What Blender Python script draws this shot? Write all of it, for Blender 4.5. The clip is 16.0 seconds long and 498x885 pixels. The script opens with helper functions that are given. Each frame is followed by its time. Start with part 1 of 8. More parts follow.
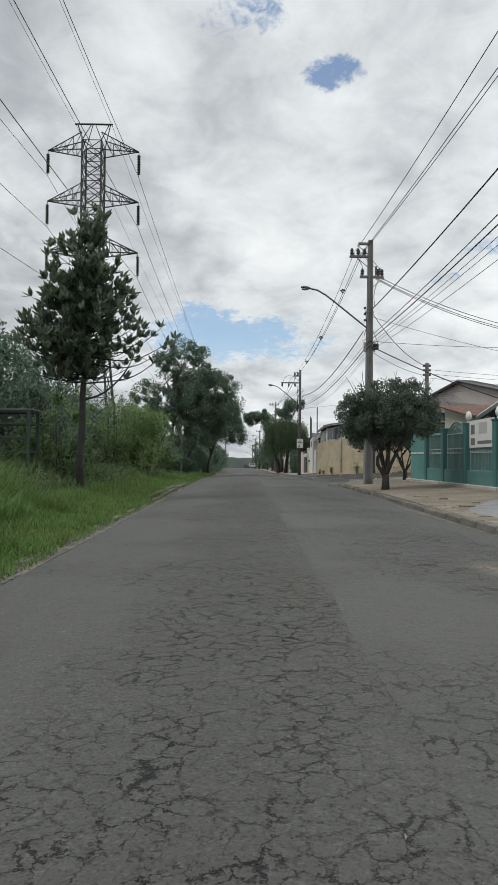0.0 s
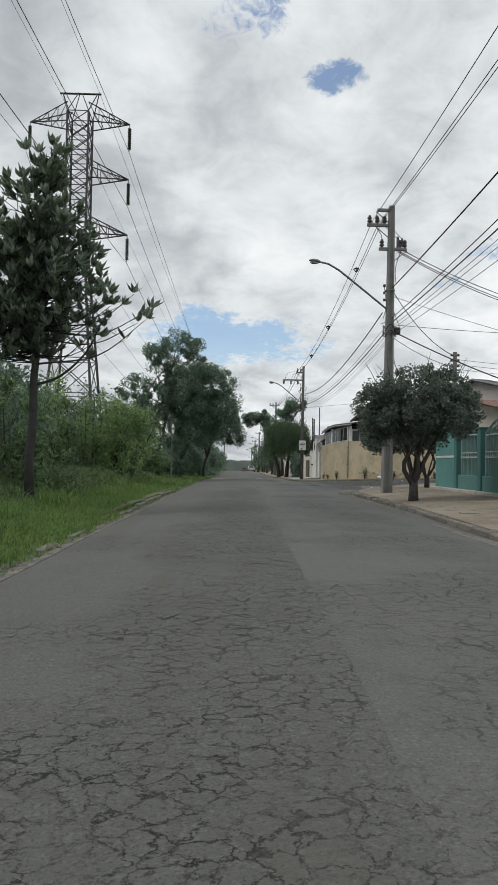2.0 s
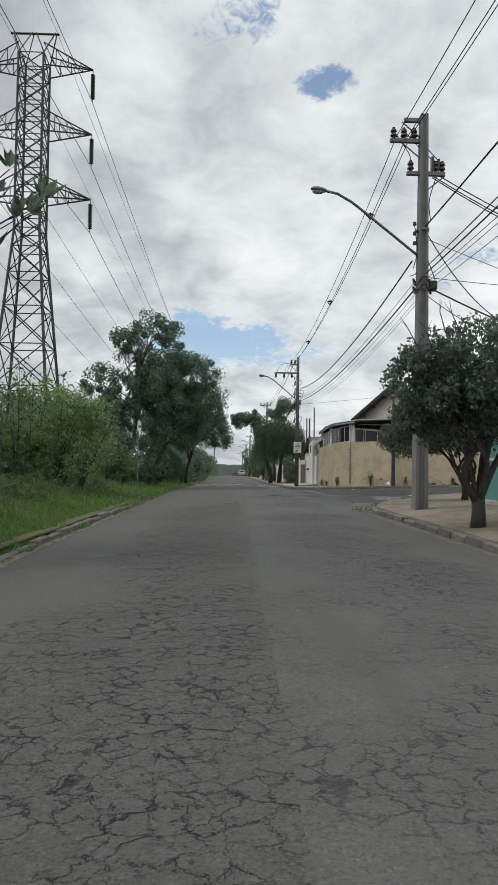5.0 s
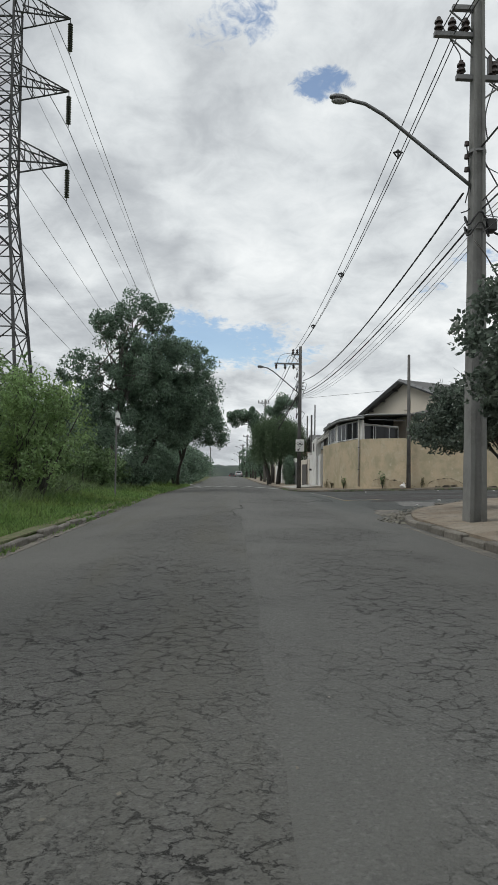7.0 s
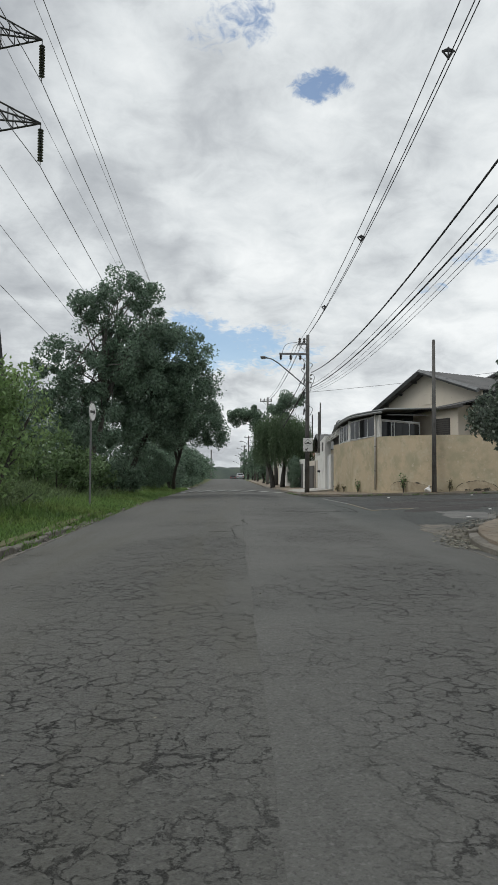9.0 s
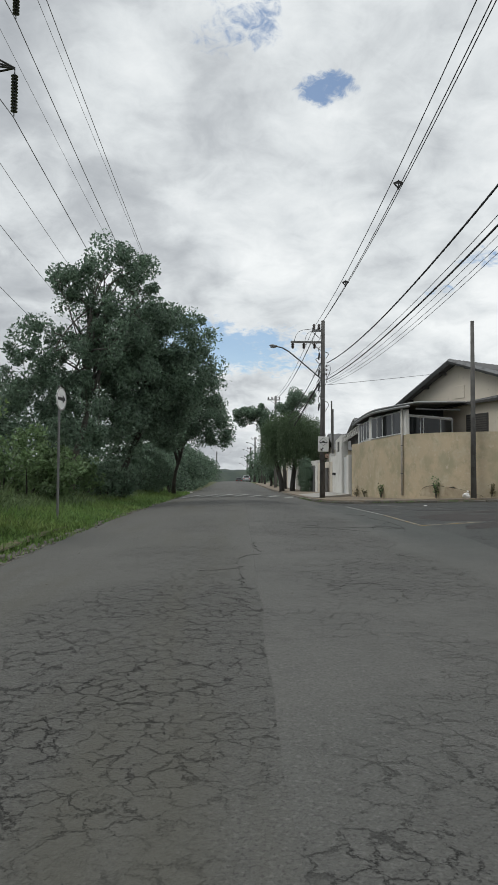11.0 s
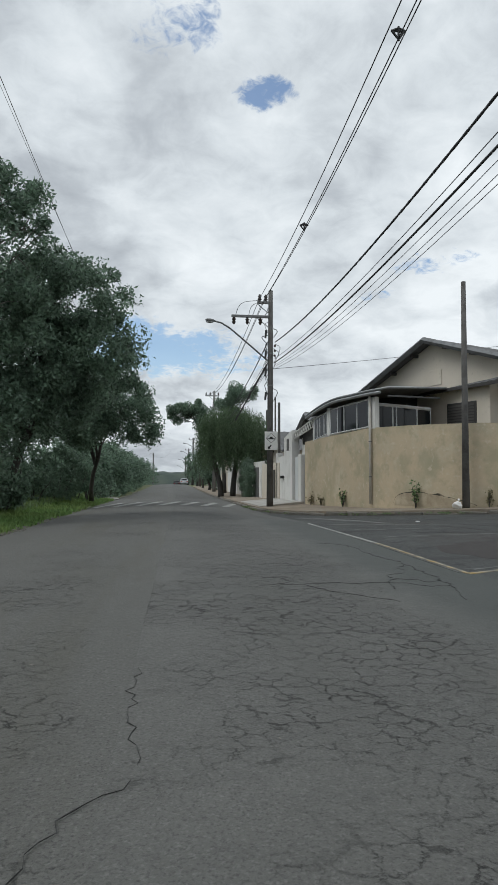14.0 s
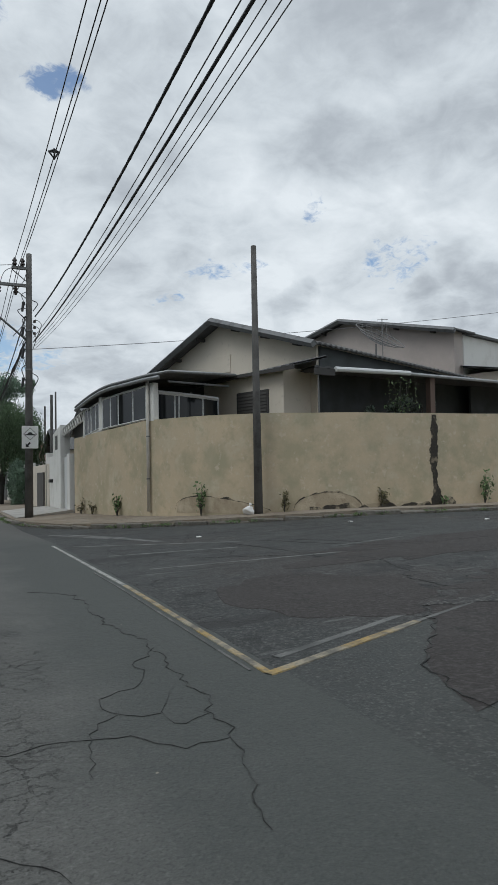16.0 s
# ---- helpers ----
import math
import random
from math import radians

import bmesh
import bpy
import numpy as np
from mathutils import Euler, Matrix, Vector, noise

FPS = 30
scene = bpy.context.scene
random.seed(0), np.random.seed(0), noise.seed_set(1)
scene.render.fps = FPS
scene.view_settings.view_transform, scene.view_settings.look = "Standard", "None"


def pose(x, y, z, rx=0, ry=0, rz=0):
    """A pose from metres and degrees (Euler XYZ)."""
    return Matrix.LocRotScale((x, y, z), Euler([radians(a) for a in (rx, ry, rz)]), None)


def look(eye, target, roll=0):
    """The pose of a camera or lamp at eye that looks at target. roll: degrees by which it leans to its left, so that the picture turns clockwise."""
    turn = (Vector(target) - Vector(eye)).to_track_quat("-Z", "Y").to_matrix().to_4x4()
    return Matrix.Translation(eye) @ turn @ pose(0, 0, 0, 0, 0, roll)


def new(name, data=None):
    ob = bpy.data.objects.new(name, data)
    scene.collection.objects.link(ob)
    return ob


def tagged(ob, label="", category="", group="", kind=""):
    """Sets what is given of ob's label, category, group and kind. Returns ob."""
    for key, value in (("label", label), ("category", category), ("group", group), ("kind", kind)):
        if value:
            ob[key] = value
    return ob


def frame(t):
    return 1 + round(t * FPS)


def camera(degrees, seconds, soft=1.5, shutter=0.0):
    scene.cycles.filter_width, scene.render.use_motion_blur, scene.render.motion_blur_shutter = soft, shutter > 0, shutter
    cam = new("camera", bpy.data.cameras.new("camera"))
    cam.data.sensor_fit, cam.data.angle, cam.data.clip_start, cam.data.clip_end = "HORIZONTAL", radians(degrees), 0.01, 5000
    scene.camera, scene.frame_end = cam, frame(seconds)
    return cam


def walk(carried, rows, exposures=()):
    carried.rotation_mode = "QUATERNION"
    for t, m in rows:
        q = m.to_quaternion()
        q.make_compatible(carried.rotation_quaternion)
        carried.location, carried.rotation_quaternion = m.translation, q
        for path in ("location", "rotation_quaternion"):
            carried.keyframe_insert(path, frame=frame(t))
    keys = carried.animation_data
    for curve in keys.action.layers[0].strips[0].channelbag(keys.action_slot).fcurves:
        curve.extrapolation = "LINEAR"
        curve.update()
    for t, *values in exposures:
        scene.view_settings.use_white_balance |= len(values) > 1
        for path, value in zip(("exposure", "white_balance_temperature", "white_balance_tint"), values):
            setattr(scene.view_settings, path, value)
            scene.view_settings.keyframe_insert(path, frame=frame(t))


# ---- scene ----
cam = camera(40.0, 16.0)
ROAD = pose(-0.5, 0, 0, 0, 0, -0.9)  # turns the path so that the road runs along y
PATH = [
    (0, (0.922, 1.884, 0.989), (0.927, 3.884, 1.041), 0.5),
    (0.5, (0.905, 2.988, 0.988), (0.913, 4.987, 1.042), 0.6),
    (1, (0.956, 4.036, 1.017), (0.96, 6.035, 1.072), 0.8),
    (1.5, (0.943, 5.037, 1.005), (0.949, 7.036, 1.062), 0.9),
    (2, (0.986, 6.098, 1.007), (0.993, 8.097, 1.067), 1.0),
    (2.5, (1.002, 7.224, 1.015), (1.018, 9.223, 1.076), 1.1),
    (3, (1.059, 8.254, 1.044), (1.082, 10.253, 1.105), 1.1),
    (3.5, (1.115, 9.393, 1.043), (1.144, 11.392, 1.106), 1.0),
    (4, (1.191, 10.527, 1.077), (1.218, 12.526, 1.139), 0.9),
    (4.2, (1.234, 10.975, 1.086), (1.259, 12.973, 1.15), 0.8),
    (6.5, (1.318, 15.838, 0.984), (1.359, 17.836, 1.06), 0.7),
    (7, (1.34, 16.917, 1.013), (1.38, 18.915, 1.088), 0.7),
    (7.5, (1.344, 17.979, 1.013), (1.387, 19.977, 1.091), 0.6),
    (8, (1.35, 19.048, 1.018), (1.393, 21.046, 1.097), 0.5),
    (8.5, (1.36, 20.11, 1.027), (1.401, 22.108, 1.107), 0.5),
    (8.7, (1.364, 20.535, 1.03), (1.404, 22.533, 1.11), 0.4),
    (11, (1.338, 25.333, 1.04), (1.357, 27.331, 1.127), 0.3),
    (11.5, (1.432, 26.373, 1.041), (1.45, 28.371, 1.128), 1.0),
    (12, (1.384, 27.43, 1.038), (1.402, 29.428, 1.128), 0.7),
    (12.5, (1.379, 28.435, 1.042), (1.396, 30.432, 1.135), 0.4),
    (13, (1.44, 29.545, 1.058), (1.465, 31.543, 1.151), 0.1),
    (13.5, (1.529, 30.583, 1.073), (1.621, 32.579, 1.167), 0.3),
    (14, (1.742, 31.614, 1.083), (1.937, 33.602, 1.177), 0.1),
    (14.5, (1.981, 32.634, 1.105), (2.303, 34.605, 1.199), -0.1),
    (15, (2.346, 33.65, 1.095), (2.803, 35.594, 1.19), -0.4),
    (15.5, (2.79, 34.577, 1.082), (3.394, 36.481, 1.178), -0.6),
    (16, (3.33, 35.398, 1.101), (4.097, 37.243, 1.193), -1.1),
]
EXPOSURES = ((0.0, -0.03, 6350, 7), (12.5, -0.03, 6350, 7), (14.5, -0.1, 6050, 6), (16.0, -0.22, 6000, 6))
walk(cam, [(t, ROAD @ look(eye, target, roll)) for t, eye, target, roll in PATH], EXPOSURES)

# ---- sky and sun ----
world = bpy.data.worlds.new("sky")
scene.world = world
world.use_nodes = True
wt = world.node_tree
wt.nodes.clear()


def wn(kind, **kw):
    n = wt.nodes.new(kind)
    for k, v in kw.items():
        setattr(n, k, v)
    return n


def wmath(op, a, b=None, c=None, clamp=False):
    n = wn("ShaderNodeMath", operation=op, use_clamp=clamp)
    for k, v in enumerate((a, b, c)):
        if v is None:
            continue
        if isinstance(v, (int, float)):
            n.inputs[k].default_value = v
        else:
            wt.links.new(v, n.inputs[k])
    return n.outputs[0]


def wnoise(vec, scale, detail, rough, distort=0.0):
    n = wn("ShaderNodeTexNoise")
    n.inputs["Scale"].default_value, n.inputs["Detail"].default_value = scale, detail
    n.inputs["Roughness"].default_value, n.inputs["Distortion"].default_value = rough, distort
    wt.links.new(vec, n.inputs["Vector"])
    return n.outputs["Fac"]


def wramp(fac, stops):
    n = wn("ShaderNodeValToRGB")
    while len(n.color_ramp.elements) < len(stops):
        n.color_ramp.elements.new(0.5)
    for e, (p, c) in zip(n.color_ramp.elements, stops):
        e.position, e.color = p, (*c, 1)
    wt.links.new(fac, n.inputs[0])
    return n.outputs[0]


SUN_EL, SUN_AZ = 56.0, 262.0  # degrees; azimuth clockwise from +y
sky = wn("ShaderNodeTexSky", sky_type="NISHITA", sun_disc=False)
sky.sun_elevation, sky.sun_rotation = radians(SUN_EL), radians(SUN_AZ)
coord = wn("ShaderNodeTexCoord")
sep = wn("ShaderNodeSeparateXYZ")
wt.links.new(coord.outputs["Generated"], sep.inputs[0])
# the cloud layer seen in perspective: direction over height
up = wmath("ADD", wmath("MAXIMUM", sep.outputs[2], 0.0), 0.33)
flat = wn("ShaderNodeCombineXYZ")
wt.links.new(wmath("DIVIDE", sep.outputs[0], up), flat.inputs[0])
wt.links.new(wmath("DIVIDE", sep.outputs[1], up), flat.inputs[1])
big = wnoise(flat.outputs[0], 1.9, 4.0, 0.45, 0.35)
fine = wnoise(flat.outputs[0], 5.2, 7.0, 0.52, 0.5)
ragged = wnoise(flat.outputs[0], 15.0, 8.0, 0.65, 0.6)
warp = wn("ShaderNodeTexNoise")
warp.inputs["Scale"].default_value, warp.inputs["Detail"].default_value = 6.0, 8.0
wt.links.new(coord.outputs["Generated"], warp.inputs["Vector"])
bent = wn("ShaderNodeVectorMath", operation="MULTIPLY_ADD")
wt.links.new(warp.outputs["Color"], bent.inputs[0])
bent.inputs[1].default_value = (0.22, 0.22, 0.14)
wt.links.new(coord.outputs["Generated"], bent.inputs[2])


def gap(az, el, wide, high, edge=1.0):
    """How far a direction lies inside a ragged break in the clouds (1 in its middle)."""
    a, e = radians(az), radians(el)
    c = Vector((math.sin(a) * math.cos(e), math.cos(a) * math.cos(e), math.sin(e)))
    side = Vector((math.cos(a), -math.sin(a), 0))
    top = side.cross(c)
    d = wn("ShaderNodeVectorMath", operation="SUBTRACT")
    wt.links.new(bent.outputs[0], d.inputs[0])
    d.inputs[1].default_value = c + Vector((0.11, 0.11, 0.07))
    out = []
    for axis, size in ((side, wide), (top, high), (c, 0.5)):
        n = wn("ShaderNodeVectorMath", operation="DOT_PRODUCT")
        wt.links.new(d.outputs[0], n.inputs[0])
        n.inputs[1].default_value = axis / size
        out.append(wmath("POWER", wmath("ABSOLUTE", n.outputs["Value"]), 2.0))
    r = wmath("ADD", wmath("ADD", out[0], out[1]), out[2])
    return wmath("MULTIPLY", wmath("SUBTRACT", 1.0, r, clamp=True), edge)


blue = gap(8.6, 29.9, 0.034, 0.026, 1.45)
for az, el, wide, high, edge in ((2.2, 34.6, 0.085, 0.05, 0.85), (-1.6, 10.6, 0.15, 0.058, 1.55), (4.5, 9.0, 0.10, 0.022, 0.9), (36.0, 17.0, 0.08, 0.05, 0.7), (21.6, 16.5, 0.06, 0.02, 0.7), (28.6, 21.0, 0.04, 0.025, 0.75), (16.4, 13.9, 0.05, 0.02, 0.75), (-40.0, 40.0, 0.2, 0.1, 0.8),
                                 (120.0, 45.0, 0.3, 0.15, 0.9), (200.0, 35.0, 0.3, 0.15, 0.9)):
    blue = wmath("MAXIMUM", blue, gap(az, el, wide, high, edge))
edge = wn("ShaderNodeMapRange", interpolation_type="SMOOTHSTEP")
edge.inputs["From Min"].default_value, edge.inputs["From Max"].default_value, edge.inputs["To Max"].default_value = 0.36, 1.3, 0.9
wisps = wmath("MULTIPLY", wmath("SUBTRACT", wnoise(flat.outputs[0], 42.0, 6.0, 0.6, 0.8), 0.5), 1.9)
wt.links.new(wmath("ADD", wmath("ADD", blue, wmath("MULTIPLY", wisps, wmath("GREATER_THAN", blue, 0.02))), wmath("MULTIPLY", wmath("SUBTRACT", ragged, 0.5), 2.2)), edge.inputs["Value"])
blue = edge.outputs[0]
# cloud brightness: broad grey bellies and bright tufts
puff = wmath("ADD", wmath("ADD", wmath("MULTIPLY", big, 0.46), wmath("MULTIPLY", fine, 0.40)), wmath("MULTIPLY", ragged, 0.14))
# the cover thickens towards the left of the road
puff = wmath("ADD", puff, wmath("MULTIPLY", wmath("MINIMUM", wmath("MAXIMUM", sep.outputs[0], -0.4), 0.15), 0.24))
shade = gap(33.5, 25.1, 0.17, 0.05, 0.075)
for az, el, wide, high, edge in ((43.0, 26.5, 0.16, 0.07, 0.085), (26.7, 13.7, 0.035, 0.035, 0.13), (39.6, 13.0, 0.055, 0.04, 0.15), (46.0, 15.0, 0.1, 0.04, 0.1)):
    shade = wmath("MAXIMUM", shade, gap(az, el, wide, high, edge))
puff = wmath("SUBTRACT", puff, shade)
cloud = wramp(puff, ((0.31, (0.41, 0.425, 0.455)), (0.42, (0.58, 0.595, 0.62)), (0.51, (0.79, 0.805, 0.82)), (0.62, (1.0, 1.0, 1.0))))
cloud_bg = wn("ShaderNodeBackground")
wt.links.new(cloud, cloud_bg.inputs[0])
cloud_bg.inputs[1].default_value = 0.955
sky_bg = wn("ShaderNodeBackground")
wt.links.new(sky.outputs[0], sky_bg.inputs[0])
sky_bg.inputs[1].default_value = 0.15
mix = wn("ShaderNodeMixShader")
wt.links.new(blue, mix.inputs[0])
wt.links.new(cloud_bg.outputs[0], mix.inputs[1])
wt.links.new(sky_bg.outputs[0], mix.inputs[2])
wo = wn("ShaderNodeOutputWorld")
wt.links.new(mix.outputs[0], wo.inputs[0])

sun = new("sun", bpy.data.lights.new("sun", "SUN"))
sun.data.energy, sun.data.angle, sun.data.color = 1.35, radians(30), (1.0, 0.96, 0.9)
a, e = radians(SUN_AZ), radians(SUN_EL)
sun.matrix_world = look((0, 0, 30), (-math.sin(a) * math.cos(e), -math.cos(a) * math.cos(e), 30 - math.sin(e)))

# ---- materials ----
def material(name, base, rough=0.8, metal=0.0, spots=(), bump=(), transmission=0.0, random=0.0, island=0.0, coat=0.0):
    """A node material. spots: (scale, detail, low, high, colour, amount), stains of noise laid over the base.
    bump: (scale, detail, strength, distance). random: brightness change by object; island: by separate piece."""
    m = bpy.data.materials.new(name)
    m.use_nodes = True
    nt = m.node_tree
    b = nt.nodes["Principled BSDF"]
    b.inputs["Roughness"].default_value, b.inputs["Metallic"].default_value = rough, metal
    b.inputs["Transmission Weight"].default_value = transmission
    b.inputs["Coat Weight"].default_value = coat
    co = nt.nodes.new("ShaderNodeTexCoord").outputs["Object"]
    rgb = nt.nodes.new("ShaderNodeRGB")
    rgb.outputs[0].default_value = (*base, 1)
    col = rgb.outputs[0]
    for scale, detail, low, high, colour, amount in spots:
        n = nt.nodes.new("ShaderNodeTexNoise")
        n.inputs["Scale"].default_value, n.inputs["Detail"].default_value, n.inputs["Roughness"].default_value = scale, detail, 0.6
        nt.links.new(co, n.inputs["Vector"])
        r = nt.nodes.new("ShaderNodeMapRange")
        r.inputs["From Min"].default_value, r.inputs["From Max"].default_value, r.inputs["To Max"].default_value = low, high, amount
        nt.links.new(n.outputs["Fac"], r.inputs["Value"])
        x = nt.nodes.new("ShaderNodeMix")
        x.data_type = "RGBA"
        nt.links.new(r.outputs[0], x.inputs["Factor"])
        nt.links.new(col, x.inputs["A"])
        x.inputs["B"].default_value = (*colour, 1)
        col = x.outputs["Result"]
    for amount, kind, out in ((random, "ShaderNodeObjectInfo", "Random"), (island, "ShaderNodeNewGeometry", "Random Per Island")):
        if amount:
            o = nt.nodes.new(kind)
            r = nt.nodes.new("ShaderNodeMapRange")
            r.inputs["To Min"].default_value, r.inputs["To Max"].default_value = 1 - amount, 1 + amount
            nt.links.new(o.outputs[out], r.inputs["Value"])
            h = nt.nodes.new("ShaderNodeHueSaturation")
            nt.links.new(r.outputs[0], h.inputs["Value"])
            nt.links.new(col, h.inputs["Color"])
            col = h.outputs[0]
    nt.links.new(col, b.inputs["Base Color"])
    normal = None
    for scale, detail, strength, distance in bump:
        n = nt.nodes.new("ShaderNodeTexNoise")
        n.inputs["Scale"].default_value, n.inputs["Detail"].default_value = scale, detail
        nt.links.new(co, n.inputs["Vector"])
        u = nt.nodes.new("ShaderNodeBump")
        u.inputs["Strength"].default_value, u.inputs["Distance"].default_value = strength, distance
        nt.links.new(n.outputs["Fac"], u.inputs["Height"])
        if normal:
            nt.links.new(normal, u.inputs["Normal"])
        normal = u.outputs[0]
    if normal:
        nt.links.new(normal, b.inputs["Normal"])
    return m


def cracked(m, cells, width, where, colour, depth=0.012, seed=0.0, tracks=(), pits=0.55, calm=()):
    """Adds crazed cracks to an asphalt material: jagged voronoi edges that open and close, in worn zones.
    tracks: (x, half width, amount), wheel tracks along y that are worn more; calm: (axis, from, to, amount), where the surface is sounder."""
    nt = m.node_tree
    b = nt.nodes["Principled BSDF"]
    old = b.inputs["Base Color"].links[0].from_socket

    def nd(kind, **kw):
        n = nt.nodes.new(kind)
        for k, v in kw.items():
            setattr(n, k, v)
        return n

    def calc(op, *args, clamp=False):
        n = nd("ShaderNodeMath", operation=op, use_clamp=clamp)
        for k, v in enumerate(args):
            if isinstance(v, (int, float)):
                n.inputs[k].default_value = v
            else:
                nt.links.new(v, n.inputs[k])
        return n.outputs[0]

    def tex(vec, scale, detail, out="Fac", rough=0.6):
        n = nd("ShaderNodeTexNoise")
        n.inputs["Scale"].default_value, n.inputs["Detail"].default_value, n.inputs["Roughness"].default_value = scale, detail, rough
        nt.links.new(vec, n.inputs["Vector"])
        return n.outputs[out]

    tc = nd("ShaderNodeTexCoord").outputs["Object"]
    shift = nd("ShaderNodeVectorMath", operation="ADD")
    nt.links.new(tc, shift.inputs[0])
    shift.inputs[1].default_value = (seed, seed * 1.7, 0)
    at = shift.outputs[0]
    add = nd("ShaderNodeVectorMath", operation="MULTIPLY_ADD")
    nt.links.new(tex(at, 5.0, 7.0, "Color", 0.75), add.inputs[0])
    add.inputs[1].default_value = (0.30, 0.24, 0.0)
    nt.links.new(at, add.inputs[2])
    vor = nd("ShaderNodeTexVoronoi", feature="DISTANCE_TO_EDGE")
    vor.inputs["Scale"].default_value = cells
    nt.links.new(add.outputs[0], vor.inputs["Vector"])
    opening = calc("MINIMUM", calc("MULTIPLY", calc("POWER", calc("MULTIPLY", calc("SUBTRACT", tex(at, 3.4, 5.0), 0.36, clamp=True), 2.9), 1.35), width), width * 0.62)
    line = calc("SUBTRACT", 1.0, calc("DIVIDE", vor.outputs["Distance"], calc("ADD", opening, 0.0015)), clamp=True)
    zone = tex(at, 0.45, 5.0)
    if tracks or calm:
        sep = nd("ShaderNodeSeparateXYZ")
        nt.links.new(tc, sep.inputs[0])
        for x, half, amount in tracks:
            near = calc("SUBTRACT", 1.0, calc("POWER", calc("DIVIDE", calc("SUBTRACT", sep.outputs[0], x), half), 2.0), clamp=True)
            zone = calc("ADD", zone, calc("MULTIPLY", near, amount))
        for axis, low, high, amount in calm:
            mr = nd("ShaderNodeMapRange", interpolation_type="SMOOTHSTEP")
            mr.inputs["From Min"].default_value, mr.inputs["From Max"].default_value, mr.inputs["To Max"].default_value = low, high, amount
            nt.links.new(sep.outputs[axis], mr.inputs["Value"])
            zone = calc("SUBTRACT", zone, mr.outputs[0])
    zr = nd("ShaderNodeMapRange")
    zr.inputs["From Min"].default_value, zr.inputs["From Max"].default_value = where, where + 0.26
    nt.links.new(zone, zr.inputs["Value"])
    pit = nd("ShaderNodeMapRange")
    pit.inputs["From Min"].default_value, pit.inputs["From Max"].default_value = 0.60, 0.68
    nt.links.new(tex(at, 17.0, 4.0, rough=0.7), pit.inputs["Value"])
    f = calc("MULTIPLY", calc("MAXIMUM", line, calc("MULTIPLY", pit.outputs[0], pits)), zr.outputs[0])
    # worn zones are a little darker and coarser
    mz = nd("ShaderNodeMix", data_type="RGBA")
    nt.links.new(calc("MULTIPLY", zr.outputs[0], calc("MULTIPLY", tex(at, 11.0, 4.0), 0.4)), mz.inputs["Factor"])
    nt.links.new(old, mz.inputs["A"])
    mz.inputs["B"].default_value = (colour[0] * 1.5, colour[1] * 1.5, colour[2] * 1.5, 1)
    mx = nd("ShaderNodeMix", data_type="RGBA")
    nt.links.new(f, mx.inputs["Factor"])
    nt.links.new(mz.outputs["Result"], mx.inputs["A"])
    mx.inputs["B"].default_value = (*colour, 1)
    nt.links.new(mx.outputs["Result"], b.inputs["Base Color"])
    bp = nd("ShaderNodeBump", invert=True)
    bp.inputs["Strength"].default_value, bp.inputs["Distance"].default_value = 1.0, depth
    nt.links.new(f, bp.inputs["Height"])
    if b.inputs["Normal"].links:
        nt.links.new(b.inputs["Normal"].links[0].from_socket, bp.inputs["Normal"])
    nt.links.new(bp.outputs[0], b.inputs["Normal"])
    return m


ASPH_BUMP = ((90, 4, 0.8, 0.012), (22, 5, 0.5, 0.02), (4, 4, 0.25, 0.03))
M_ROAD = cracked(material("old_asphalt", (0.112, 0.111, 0.103), 0.85, spots=((0.35, 5, 0.45, 0.7, (0.10, 0.10, 0.091), 0.8), (0.9, 6, 0.5, 0.72, (0.138, 0.138, 0.128), 0.7), (6, 5, 0.5, 0.7, (0.10, 0.099, 0.091), 0.6), (45, 3, 0.52, 0.72, (0.2, 0.198, 0.185), 0.6), (70, 2, 0.52, 0.68, (0.04, 0.04, 0.038), 0.7)), bump=ASPH_BUMP),
                 8.5, 0.07, 0.49, (0.012, 0.0118, 0.0115), tracks=((0.55, 1.1, 0.2),), calm=((1, 30, 35, 0.17),))
M_OVERLAY = cracked(material("asphalt_overlay", (0.121, 0.12, 0.112), 0.85, spots=((0.3, 5, 0.45, 0.7, (0.10, 0.102, 0.095), 0.8), (1.1, 6, 0.52, 0.72, (0.14, 0.138, 0.13), 0.6), (6, 5, 0.5, 0.7, (0.094, 0.093, 0.088), 0.5), (50, 3, 0.52, 0.72, (0.2, 0.199, 0.19), 0.6), (75, 2, 0.52, 0.68, (0.05, 0.05, 0.048), 0.6)), bump=ASPH_BUMP),
                    7.6, 0.068, 0.47, (0.011, 0.0108, 0.0105), seed=7.3, tracks=((2.9, 1.2, 0.13),), calm=((0, 3.5, 4.1, 0.14),))
M_SIDE = cracked(material("dark_asphalt", (0.037, 0.04, 0.039), 0.8, spots=((0.5, 5, 0.45, 0.68, (0.029, 0.032, 0.031), 0.9), (0.35, 7, 0.52, 0.62, (0.038, 0.033, 0.03), 0.9), (1.1, 8, 0.58, 0.66, (0.03, 0.031, 0.031), 0.85), (0.8, 6, 0.58, 0.72, (0.09, 0.09, 0.086), 0.6), (5, 5, 0.5, 0.7, (0.055, 0.055, 0.055), 0.6), (38, 3, 0.5, 0.72, (0.16, 0.16, 0.155), 0.75), (2.0, 9, 0.56, 0.64, (0.02, 0.021, 0.021), 0.8)), bump=ASPH_BUMP),
                 2.4, 0.04, 0.42, (0.02, 0.02, 0.02), seed=3.1)
